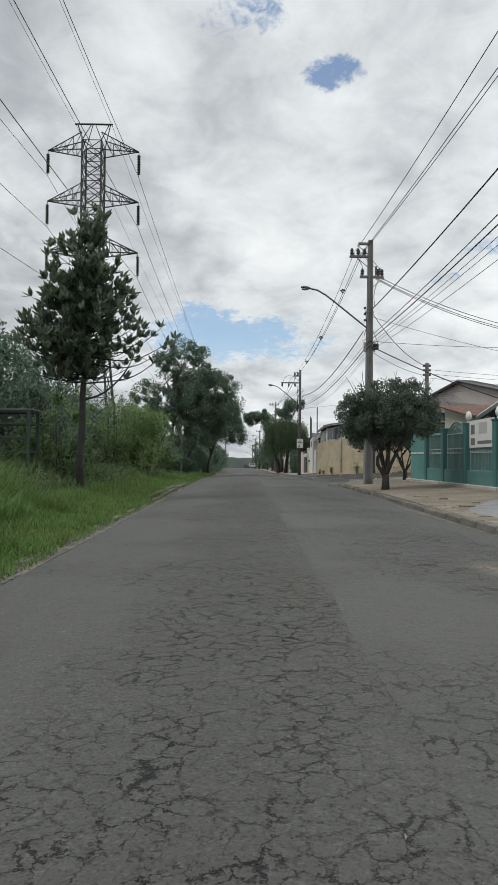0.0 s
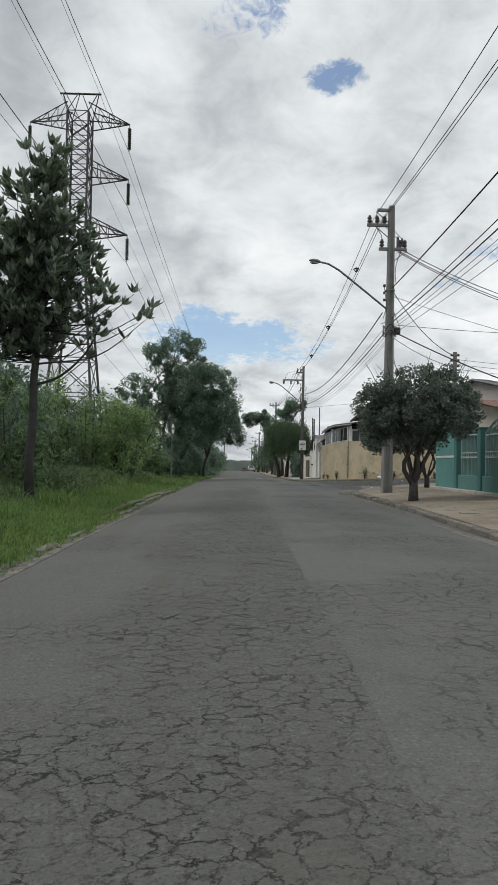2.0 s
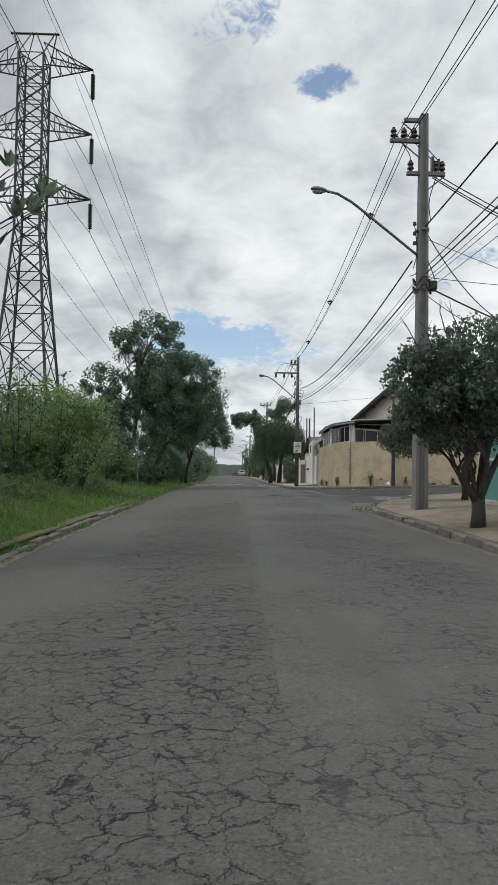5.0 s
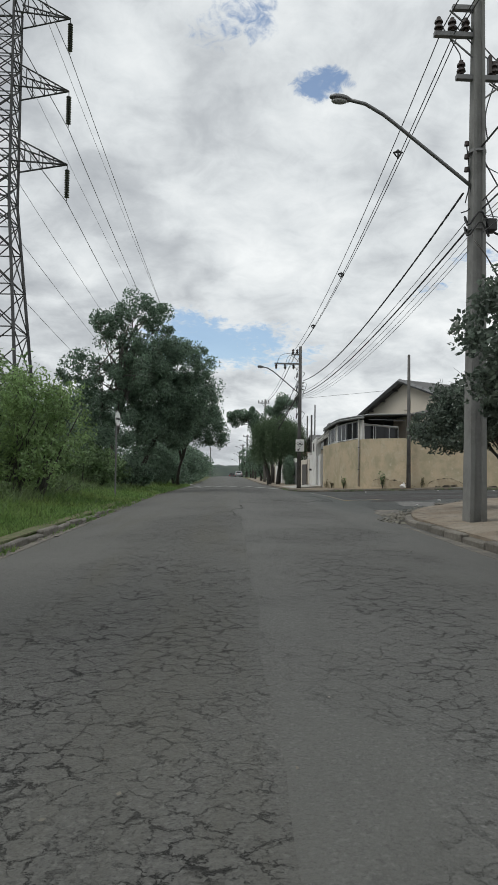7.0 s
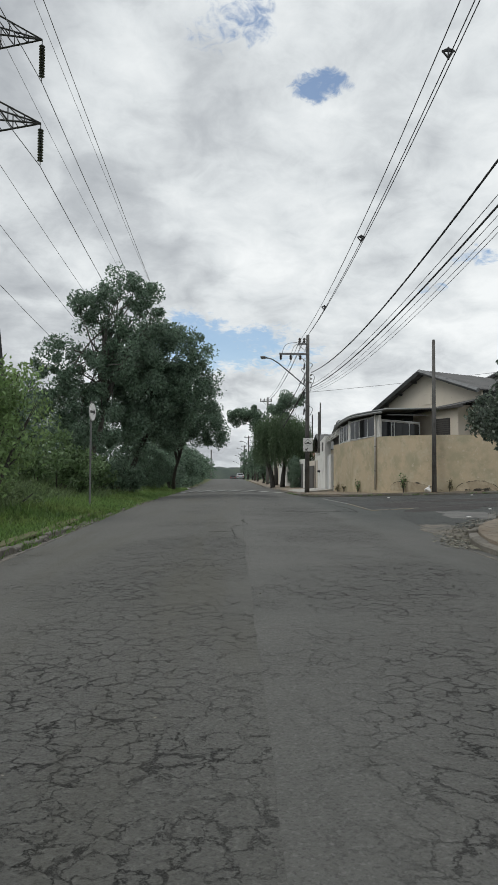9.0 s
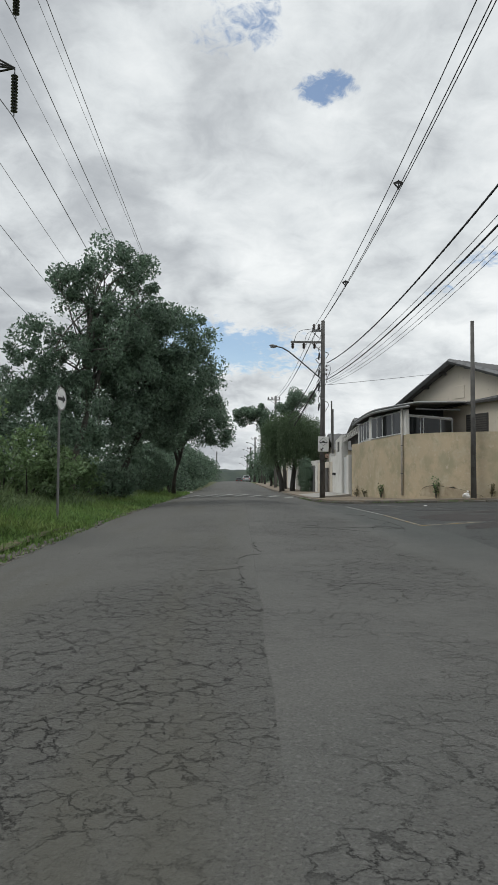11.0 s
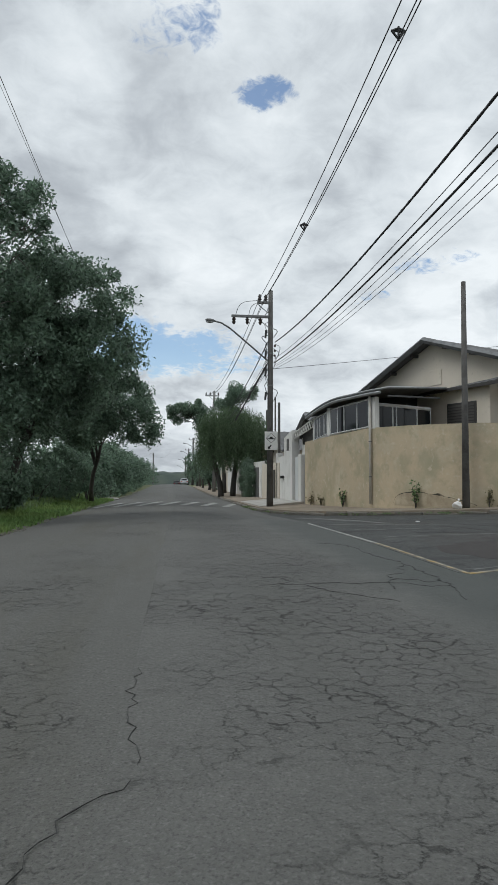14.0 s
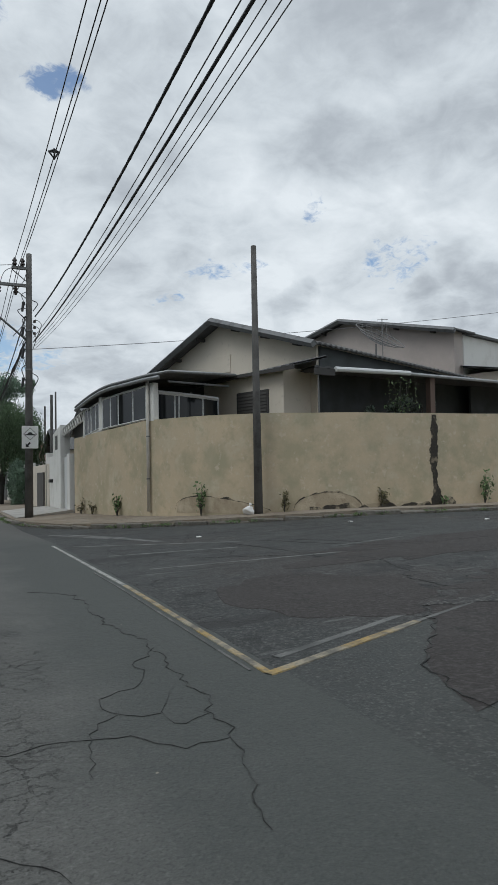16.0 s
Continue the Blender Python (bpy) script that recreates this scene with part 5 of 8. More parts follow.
for k, (x, y, z, rx, rz, n, mat) in enumerate((
        (-6.6, 24.5, 1.0, 1.4, 0.9, 4200, M_LEAF_DARK), (-7.2, 29, 1.7, 1.8, 1.5, 6000, M_LEAF_MID), (-6.6, 34.6, 0.9, 1.0, 0.7, 3000, M_LEAF_MID),
        (-8.6, 34, 2.2, 2.2, 2.0, 7000, M_LEAF_DARK), (-7.4, 44, 1.6, 1.8, 1.5, 6000, M_LEAF_MID), (-4.9, 46.0, 1.2, 1.3, 1.1, 5500, M_LEAF_MID),
        (-9.0, 47, 1.8, 2.0, 1.6, 6000, M_LEAF_LIGHT), (-8.2, 19.5, 1.2, 1.5, 1.1, 4500, M_LEAF_MID), (-4.9, 50.5, 1.0, 1.0, 0.9, 3500, M_LEAF_MID),
        (-6.6, 55, 1.1, 1.3, 1.0, 4500, M_LEAF_DARK), (-10.5, 41, 2.2, 2.2, 2.0, 6000, M_LEAF_LIGHT), (-6.4, 59.0, 1.1, 1.4, 1.1, 4000, M_LEAF_DARK), (-5.7, 63.0, 0.9, 1.2, 1.0, 4500, M_LEAF_MID), (-4.6, 68.0, 0.9, 1.2, 1.1, 4000, M_LEAF_DARK), (-3.9, 53.2, 0.75, 0.9, 0.8, 4000, M_LEAF_DARK), (-3.3, 69.5, 1.1, 1.0, 1.3, 5000, M_LEAF_DARK), (-4.6, 61.0, 1.3, 1.2, 1.3, 5000, M_LEAF_DARK))):
    bush("tangled wild undergrowth bush behind the verge", [(x, y, z, rx, rx, rz), (x + rx * 0.6, y + 0.5, z * 0.7, rx * 0.7, rx * 0.7, rz * 0.7), (x - rx * 0.6, y - 0.4, z * 0.75, rx * 0.7, rx * 0.7, rz * 0.7)], n, 0.17, 0.08, 0.15, mat, 50 + k, group="undergrowth")
for k, (x, y, h, w) in enumerate(((-8.3, 26.2, 5.4, 1.8), (-12.5, 31, 7.2, 2.6), (-10.2, 21.0, 4.4, 1.8), (-9.6, 37.5, 4.6, 1.9), (-14.5, 24, 6.5, 2.6), (-13, 42, 5.5, 2.5), (-9.5, 55, 5.0, 2.2), (-13, 58, 6, 2.8), (-8.5, 68, 6, 2.6))):
    tree("dark wild tree standing in the scrub", (x, y, ground_z(x, y)), (x + 0.2, y, h * 0.7), 0.12, [(x, y, h * 0.72, w, w, h * 0.3), (x + 0.5, y - 0.3, h * 0.45, w * 0.9, w, h * 0.25), (x - 0.6, y, h * 0.5, w * 0.8, w, h * 0.25)], (9500 if k in (0, 1, 2, 4) else 13000), 0.22, 0.095, 0.25, M_LEAF_DARK if k % 2 == 0 else M_LEAF_MID, M_BARK, 70 + k, 12, group="scrub trees")


def sapling(at, h, seed, mat):
    """Thin upright shoots with sparse broad leaves along them."""
    rng = np.random.default_rng(seed)
    root = thing("sapling", "thin wild sapling with sparse broad leaves in the scrub", "sapling", at, "saplings")
    bm, pts = bmesh.new(), []
    for _ in range(5):
        q, lean = rng.uniform(0, 6.3), rng.uniform(0.1, 0.7)
        top = Vector((lean * math.cos(q), lean * math.sin(q), h * rng.uniform(0.7, 1.0)))
        line = smooth_line(((0, 0, -0.1), top * 0.5 + Vector((rng.normal() * 0.1, 0, 0.1)), top), 0.25)
        tube(bm, line, [0.022 * (1 - 0.8 * k / (len(line) - 1)) for k in range(len(line))], 5)
        for p in line[len(line) // 3:]:
            for _ in range(7):
                pts.append(np.array(p) + rng.normal(size=3) * (0.17, 0.17, 0.1))
    part("stem", bm, M_BARK, root)
    new("foliage", quads_mesh("foliage", leaf_quads(rng, np.array(pts), 0.2, 0.085, 0.5), mat)).parent = root
    return root


for k, (x, y, h) in enumerate(((-6.9, 34.2, 4.6), (-5.8, 35.0, 4.9), (-5.0, 37.4, 4.7), (-7.6, 36.0, 5.0), (-4.4, 37.8, 4.2), (-6.3, 31.4, 4.2), (-7.3, 29.6, 4.4), (-5.6, 41.0, 3.8))):
    sapling((x, y, ground_z(x, y)), h, 600 + k, M_LEAF_MID if k % 3 else M_LEAF_LIGHT)


# ---- lattice tower with three pairs of arms ----
def lattice_tower(at):
    root = thing("transmission_tower", "grey steel lattice transmission tower with three pairs of arms", "pylon", at)
    waist = ((0, 1.75), (13.3, 0.66), (22.8, 0.66))  # height, half width

    def half(z):
        for (z0, w0), (z1, w1) in zip(waist, waist[1:]):
            if z <= z1:
                return w0 + (w1 - w0) * (z - z0) / (z1 - z0)
        return waist[-1][1]

    for sx, sy in ((1, 1), (1, -1), (-1, 1), (-1, -1)):
        part("leg", tube(bmesh.new(), [(sx * half(z), sy * half(z), z) for z in (-0.3, 6.6, 13.3, 22.8)], [0.085, 0.08, 0.07, 0.06], 4), M_TOWER, root)
    levels = [0, 2.6, 5.0, 7.2, 9.2, 11.0, 12.4] + [13.4 + 0.94 * k for k in range(11)]
    for axis in range(2):
        for s in (1, -1):
            bm = bmesh.new()
            for z0, z1 in zip(levels, levels[1:]):
                a0, a1 = half(z0), half(z1)
                for q in (1, -1):
                    p0, p1 = ((q * a0, s * a0, z0), (-q * a1, s * a1, z1)) if axis == 0 else ((s * a0, q * a0, z0), (s * a1, -q * a1, z1))
                    tube(bm, (p0, p1), 0.032, 4)
                p0, p1 = ((a1, s * a1, z1), (-a1, s * a1, z1)) if axis == 0 else ((s * a1, a1, z1), (s * a1, -a1, z1))
                tube(bm, (p0, p1), 0.03, 4)
            part("bracing", bm, M_TOWER, root)
    # top bar on a widening head
    for sy in (1, -1):
        for s in (1, -1):
            part("head_strut", bar((s * 0.66, sy * 0.66, 22.8), (s * 1.12, sy * 0.12, 24.2), 0.035, 4), M_TOWER, root)
            part("head_strut", bar((s * 0.66, sy * 0.66, 22.8), (s * 0.1, sy * 0.12, 24.2), 0.03, 4), M_TOWER, root)
    part("top_bar", bar((-1.3, 0, 24.2), (1.3, 0, 24.2), 0.07, 4), M_TOWER, root)
    for z in (22.3, 18.75, 15.2):
        for s in (1, -1):
            bm = bmesh.new()
            tip = (s * 3.15, 0, z)
            for sy in (1, -1):
                lo, hi = (s * 0.66, sy * 0.66, z - 0.15), (s * 0.66, sy * 0.66, z + 1.05)
                tube(bm, (lo, tip), 0.045, 4)
                tube(bm, (hi, tip), 0.04, 4)
                for f in (0.25, 0.5, 0.75):
                    a2, b2 = Vector(lo).lerp(Vector(tip), f), Vector(hi).lerp(Vector(tip), f)
                    tube(bm, (a2, b2), 0.024, 4)
                    tube(bm, (a2, Vector(hi).lerp(Vector(tip), max(0, f - 0.25))), 0.024, 4)
            for f in (0.3, 0.6):
                p0, p1 = Vector((s * 0.66, 0.66, z - 0.15)).lerp(Vector(tip), f), Vector((s * 0.66, -0.66, z - 0.15)).lerp(Vector(tip), f)
                tube(bm, (p0, p1), 0.024, 4)
            part("arm", bm, M_TOWER, root)
            bm = bar((s * 3.15, 0, z), (s * 3.15, 0, z - 1.75), 0.02, 4)
            for k in range(12):
                tube(bm, ((s * 3.15, 0, z - 0.24 - k * 0.115), (s * 3.15, 0, z - 0.30 - k * 0.115)), (0.075, 0.13), 8)
            part("insulator_string", bm, M_GLASSINS, root, "dark stacked disc insulators")
    return root


TOWER = (-9.68, 49.15, 0.1)
lattice_tower(TOWER)


def cable(name, a, b, sag, r, mat, label, group="", steps=24, category="cable"):
    """A hanging line between two points."""
    a, b = Vector(a), Vector(b)
    if r > 0.0235:  # twisted strands
        steps, r = 150, [r * (0.8 + 0.2 * (k % 2)) for k in range(151)]
    pts = [a.lerp(b, k / steps) - Vector((0, 0, 4 * sag * (k / steps) * (1 - k / steps))) for k in range(steps + 1)]
    return tagged(part(name, tube(bmesh.new(), pts, r, 5), mat, smooth=True), label, category, group)


for s in (1, -1):
    for z in (22.3, 18.75, 15.2):
        p = (TOWER[0] + s * 3.15, TOWER[1], TOWER[2] + z - 1.8)
        cable("power_line", p, (p[0] + 0.5, p[1] - 230, p[2] + 5), 6.5, 0.017, M_WIRE, "high-voltage conductor hanging from the lattice tower", "conductors", 60)
        cable("power_line", p, (p[0] + 8, p[1] + 240, p[2] - 4), 6.0, 0.017, M_WIRE, "high-voltage conductor hanging from the lattice tower", "conductors", 60)
    p = (TOWER[0] + s * 1.25, TOWER[1], TOWER[2] + 24.15)
    cable("ground_wire", p, (p[0] + 0.5, p[1] - 230, p[2] + 5), 5.0, 0.012, M_WIRE, "thin earth wire on the tower's top", "conductors", 60)
    cable("ground_wire", p, (p[0] + 8, p[1] + 240, p[2] - 4), 4.6, 0.012, M_WIRE, "thin earth wire on the tower's top", "conductors", 60)


def arrow_sign(at):
    root = thing("traffic_sign", "round white arrow sign on a thin grey post", "traffic sign", at)
    part("post", bar((0, 0, -0.3), (0, 0, 2.85), 0.03, 8), M_STEEL, root)
    bm = bmesh.new()
    bmesh.ops.create_cone(bm, cap_ends=True, segments=28, radius1=0.26, radius2=0.26, depth=0.012, matrix=Matrix.Translation((0, -0.045, 2.55)) @ Matrix.Rotation(radians(90), 4, "X"))
    disc = part("disc", bm, M_SIGN, root, "white round plate")
    bm = bmesh.new()
    ring = [(math.cos(q), math.sin(q)) for q in (2 * math.pi * k / 28 for k in range(28))]
    a2 = [bm.verts.new((0.26 * x, -0.054, 2.55 + 0.26 * z)) for x, z in ring]
    b2 = [bm.verts.new((0.23 * x, -0.054, 2.55 + 0.23 * z)) for x, z in ring]
    for k in range(28):
        bm.faces.new((a2[k], a2[(k + 1) % 28], b2[(k + 1) % 28], b2[k]))
    part("rim", bm, material("sign_rim_grey", (0.35, 0.33, 0.32), 0.5), disc)
    bm = boxes(((-0.19, -0.058, 2.515), (0.07, -0.053, 2.585)))
    vs = [bm.verts.new(c) for c in ((0.05, -0.058, 2.45), (0.2, -0.058, 2.55), (0.05, -0.058, 2.65))]
    bm.faces.new(vs)
    part("arrow", bm, M_BLACK, disc)
    return root


arrow_sign((-2.66, 40.8, 0.12)).rotation_euler = (0, 0, radians(80))


def metal_rack(at):
    root = thing("metal_frame", "dark green welded metal frame with cross bars in the grass", "metal frame", at)
    for x in (0, -2.4):
        for y in (0, 0.9):
            part("post", boxes(((x - 0.045, y - 0.045, -0.3), (x + 0.045, y + 0.045, 2.2)), bevel=0.008), M_GREENMETAL, root)
    for z in (2.16, 1.82, 1.42, 1.02, 0.62):
        for y in (0, 0.9):
            part("rail", boxes(((-2.4, y - 0.02, z - 0.025), (0, y + 0.02, z + 0.025))), M_GREENMETAL, root)
        part("rail", boxes(((-0.02, 0, z - 0.025), (0.02, 0.9, z + 0.025))), M_GREENMETAL, root)
    part("top", boxes(((-2.46, -0.05, 2.2), (0.1, 0.98, 2.24))), M_STEEL, root, "grey sheet top")
    return root


metal_rack((-5.4, 21.2, 0.15))
root = thing("utility_pole", "plain concrete pole at the far verge", "utility pole", (-2.9, 215, -0.85))
part("shaft", tube(bmesh.new(), ((0, 0, -0.4), (0, 0, 7.6)), (0.22, 0.17), 10), M_POLE, root)
# ---- right side: poles and lines ----
def street_pole(at, height, lean=0.0, mat=None, r=(0.17, 0.10), lamp=None, label="", square=False):
    root = thing("utility_pole", label, "utility pole", at)
    root.rotation_euler = (0, radians(lean), 0)
    if square:
        # double-T section: a shallow groove in the front and back
        half = [(-1, -1), (-0.5, -1), (-0.38, -0.72), (0.38, -0.72), (0.5, -1), (1, -1), (1, -0.1)]
        rim = half + [(-x, -y) for x, y in half]
        bm = prism(bmesh.new(), rim, 0, 1)
        for v in bm.verts:
            w = r[0] + (r[1] - r[0]) * v.co.z
            v.co = Vector((v.co.x * w * 0.86, v.co.y * w * 1.1, -0.6 + v.co.z * (height + 0.6)))
        part("shaft", bm, mat or M_POLE, root)
    else:
        part("shaft", tube(bmesh.new(), ((0, 0, -0.6), (0, 0, height * 0.5), (0, 0, height)), (r[0], (r[0] + r[1]) / 2, r[1]), 12), mat or M_POLE, root, smooth=True)
    for z in (height * 0.55, height * 0.7):
        part("band", tube(bmesh.new(), ((0, 0, z), (0, 0, z + 0.05)), r[0] * 0.9, 12), M_STEEL, root)
    if lamp:
        z, reach, rise, head = lamp
        arm = part("lamp_arm", tube(bmesh.new(), smooth_line(((-0.08, 0, z), (-reach * 0.4, 0, z + rise * 0.44), (-reach * 0.74, 0, z + rise * 0.84), (-reach * 0.88, 0, z + rise * 0.96), (-reach, 0, z + rise)), 0.25), 0.035, 8), M_LAMPARM, root, smooth=True)
        bm = bmesh.new()
        bmesh.ops.create_uvsphere(bm, u_segments=14, v_segments=8, radius=1.0)
        for v in bm.verts:
            v.co = Vector((v.co.x * 0.22, v.co.y * 0.1, v.co.z * (0.08 if v.co.z > 0 else 0.05)))
        bmesh.ops.transform(bm, matrix=Matrix.Translation((-reach - 0.18, 0, z + rise + 0.02)) @ Matrix.Rotation(radians(8), 4, "Y"), verts=bm.verts)
        hd = part("lamp_head", bm, M_LAMPARM, arm, "grey oval street lamp head", smooth=True)
        bm = bmesh.new()
        bmesh.ops.create_uvsphere(bm, u_segments=12, v_segments=6, radius=1.0)
        for v in bm.verts:
            v.co = Vector((v.co.x * 0.16, v.co.y * 0.085, v.co.z * 0.05))
        bmesh.ops.transform(bm, matrix=Matrix.Translation((-reach - 0.2, 0, z + rise - 0.03)), verts=bm.verts)
        hd2 = part("lamp_glass", bm, M_LAMPGLASS, arm, smooth=True)
    return root


def crossarm(root, z, x0, x1, pins, y=0.0, down=False):
    arm = part("crossarm", boxes(((x0, y - 0.05, z - 0.05), (x1, y + 0.05, z + 0.05)), bevel=0.008), M_STEEL, root)
    s = 1 if abs(x0) < abs(x1) else -1
    part("brace", bar((s * 0.1, y, z - 0.42), (s * 0.55, y, z - 0.05), 0.018, 5), M_STEEL, root)
    for x in pins:
        d = -1 if down else 1
        bm = bmesh.new()
        for k, rr in enumerate((0.05, 0.09, 0.055, 0.085, 0.05)):
            tube(bm, ((x, y, z + d * (0.06 + 0.055 * k)), (x, y, z + d * (0.11 + 0.055 * k))), (rr, rr * 0.8), 8)
        part("insulator", bm, M_PORCELAIN, root)
    return arm


P1, P2, P3 = (5.79, 29.55, 0.1), (5.70, 58.9, -0.12), (5.97, 99.2, -0.5)
pole1 = street_pole(P1, 9.92, 0.4, lamp=(6.3, 2.45, 1.6, 0), r=(0.19, 0.105), square=True, label="tall grey concrete utility pole with a street lamp arm")
crossarm(pole1, 9.25, -0.85, 0.0, (-0.76, -0.5, -0.24))
crossarm(pole1, 9.78, -0.5, 0.0, ())
crossarm(pole1, 8.42, -0.42, 0.55, (-0.32, 0.32, 0.48))
part("switch_gear", boxes(((0.2, -0.06, 8.5), (0.26, 0.06, 8.85)), ((0.36, -0.05, 8.55), (0.41, 0.05, 8.8))), M_PORCELAIN, pole1, "dark fuse switches")
for z in (7.1, 6.85, 6.6):
    part("rack_insulator", tube(bmesh.new(), ((-0.2, 0, z), (-0.2, 0, z + 0.08)), (0.05, 0.04), 8), M_PORCELAIN, pole1)
part("meter_box", boxes(((0.16, -0.12, 5.45), (0.36, 0.12, 5.68)), bevel=0.02), M_BLACK, pole1, "small black junction box")
for z in (5.65, 5.45):
    bm = bmesh.new()
    tube(bm, [(0.22 * math.cos(q), 0.2 * math.sin(q), z + 0.12 * math.sin(3 * q)) for q in (2 * math.pi * k / 18 for k in range(19))], 0.02, 5)
    part("cable_coil", bm, M_CABLE, pole1)

for a2, b2, drop in (((-0.76, 0, 9.5), (-0.32, 0, 8.75), 0.35), ((-0.5, 0, 9.5), (0.3, 0, 8.75), 0.3), ((-0.24, 0, 9.5), (0.45, 0, 8.7), 0.12), ((0.48, 0, 8.75), (0.2, 0, 7.2), -0.25), ((-0.2, 0, 7.1), (-0.22, 0, 6.0), 0.15), ((0.15, 0, 6.2), (0.3, 0, 5.5), 0.2), ((-0.15, 0, 6.4), (-0.3, 0, 5.8), 0.25)):
    a2, b2 = Vector(a2), Vector(b2)
    m2 = a2.lerp(b2, 0.5) + Vector((drop * 0.6, 0.05, -abs(drop) * 0.6))
    part("jumper_wire", tube(bmesh.new(), smooth_line((a2, m2, b2), 0.1), 0.012, 5), M_CABLE, pole1)

pole2 = street_pole(P2, 8.7, 0.2, mat=M_DARKPOLE, lamp=(5.8, 2.27, 1.58, 0), r=(0.14, 0.09), label="dark weathered utility pole with a street lamp arm")
crossarm(pole2, 7.62, -1.6, 0.0, (-1.5, -0.95, -0.42), down=True)
crossarm(pole2, 8.2, -0.55, 0.0, (-0.45, -0.2))
for z in (6.4, 6.2, 6.0):
    part("rack_insulator", tube(bmesh.new(), ((0.18, 0, z), (0.18, 0, z + 0.08)), (0.05, 0.04), 8), M_PORCELAIN, pole2)
for a2, b2, drop in (((-1.5, 0, 7.4), (-0.45, 0, 8.3), -0.4), ((-0.95, 0, 7.4), (-0.2, 0, 8.3), -0.3), ((-0.42, 0, 7.4), (-0.1, 0, 8.0), 0.2), ((0.2, 0, 6.5), (0.25, 0, 5.9), 0.3), ((-0.15, 0, 6.3), (-0.3, 0, 5.6), 0.3), ((-0.1, 0, 6.5), (-0.5, 0, 5.9), 0.25)):
    a2, b2 = Vector(a2), Vector(b2)
    m2 = a2.lerp(b2, 0.5) + Vector((drop * 0.6, 0.05, drop * 0.6 if drop > 0 else -drop * 0.7))
    part("jumper_wire", tube(bmesh.new(), smooth_line((a2, m2, b2), 0.1), 0.012, 5), M_CABLE, pole2)
# loose wire and splice clutter down the shaft
rng = np.random.default_rng(77)
for k in range(11):
    z = 7.4 - 0.27 * k
    q = rng.choice((-1, 1))
    a2, b2 = Vector((q * 0.1, -0.05, z)), Vector((q * 0.12, -0.05, z - rng.uniform(0.25, 0.6)))
    part("slack_wire", tube(bmesh.new(), smooth_line((a2, a2.lerp(b2, 0.4) + Vector((q * rng.uniform(0.08, 0.3), 0, 0.05)), b2), 0.06), rng.uniform(0.008, 0.018), 5), M_CABLE, pole2)
    if k % 3 == 0:
        part("splice_case", tube(bmesh.new(), (b2 + Vector((q * 0.06, 0, 0.1)), b2 + Vector((q * 0.1, 0, -0.22))), (0.05, 0.04), 7), M_CABLE, pole2)
pole3 = street_pole(P3, 9.85, 0, lamp=(5.4, 2.4, 1.4, 0), r=(0.18, 0.11), label="concrete utility pole far along the road")
crossarm(pole3, 9.4, -0.9, 0.5, (-0.8, -0.4, 0.4))
far_poles = [P3]
for k, y in enumerate((136, 168, 202, 240)):
    p = (6.1, y, road_z(6.1, y))
    q = street_pole(p, 9.4, 0, mat=M_DARKPOLE, lamp=(5.4, 2.2, 1.3, 0), r=(0.19, 0.13), label="concrete utility pole in the far distance")
    crossarm(q, 9.0, -0.9, 0.4, (-0.8, 0.3))
    tagged(q, group="far poles")
    far_poles.append(p)
# plain post at the far kerb, small poles by the gates
bare = thing("timber_post", "bare dark timber post at the street corner", "post", (10.3, 50.75, 0.05))
part("shaft", tube(bmesh.new(), ((0, 0, -0.4), (0.0, 0, 6.75)), (0.115, 0.068), 10), M_DARKPOLE, bare, smooth=True)
back = thing("service_pole", "slim concrete service pole behind the teal wall", "utility pole", (8.65, 31.2, 0.1))
part("shaft", tube(bmesh.new(), ((0, 0, -0.4), (0, 0, 5.15)), (0.1, 0.08), 8), M_POLE, back)
for z in (4.6, 4.8, 5.0):
    for s in (-1, 1):
        part("insulator", tube(bmesh.new(), ((s * 0.13, 0, z), (s * 0.13, 0, z + 0.09)), (0.05, 0.035), 8), M_PORCELAIN, back)
for x, y, h in ((8.0, 71.0, 5.7), (10.2, 92.0, 7.4), (11.4, 94.7, 8.9)):
    q = thing("service_pole", "slim dark service pole beside a gate", "utility pole", (x, y, road_z(x, y)), "gate service poles")
    part("shaft", tube(bmesh.new(), ((0, 0, -0.2), (0, 0, h)), (0.09, 0.07), 8), M_DARKPOLE, q)

# three spaced primary cables with diamond spacers
for k, (dx, dz) in enumerate(((-0.13, 0.0), (0.0, -0.14), (0.11, 0.02))):
    a2, b2 = (5.38 + dx * 1.5, 29.6, 9.5 + dz), (5.35 + dx, 58.75, 8.15 + dz)
    cable("primary_cable", a2, b2, 0.62, 0.011, M_CABLE, "black spaced primary cable between the poles", "primary cables")
    cable("primary_cable", a2, (6.35 + dx * 4, 0.0, 10.1 + dz * 2), 0.35, 0.011, M_CABLE, "black spaced primary cable towards the next pole", "primary cables")
    cable("primary_cable", b2, (P3[0] - 0.5 + dx, P3[1], 9.0 + dz), 0.9, 0.012, M_CABLE, "black spaced primary cable further along the road", "primary cables")
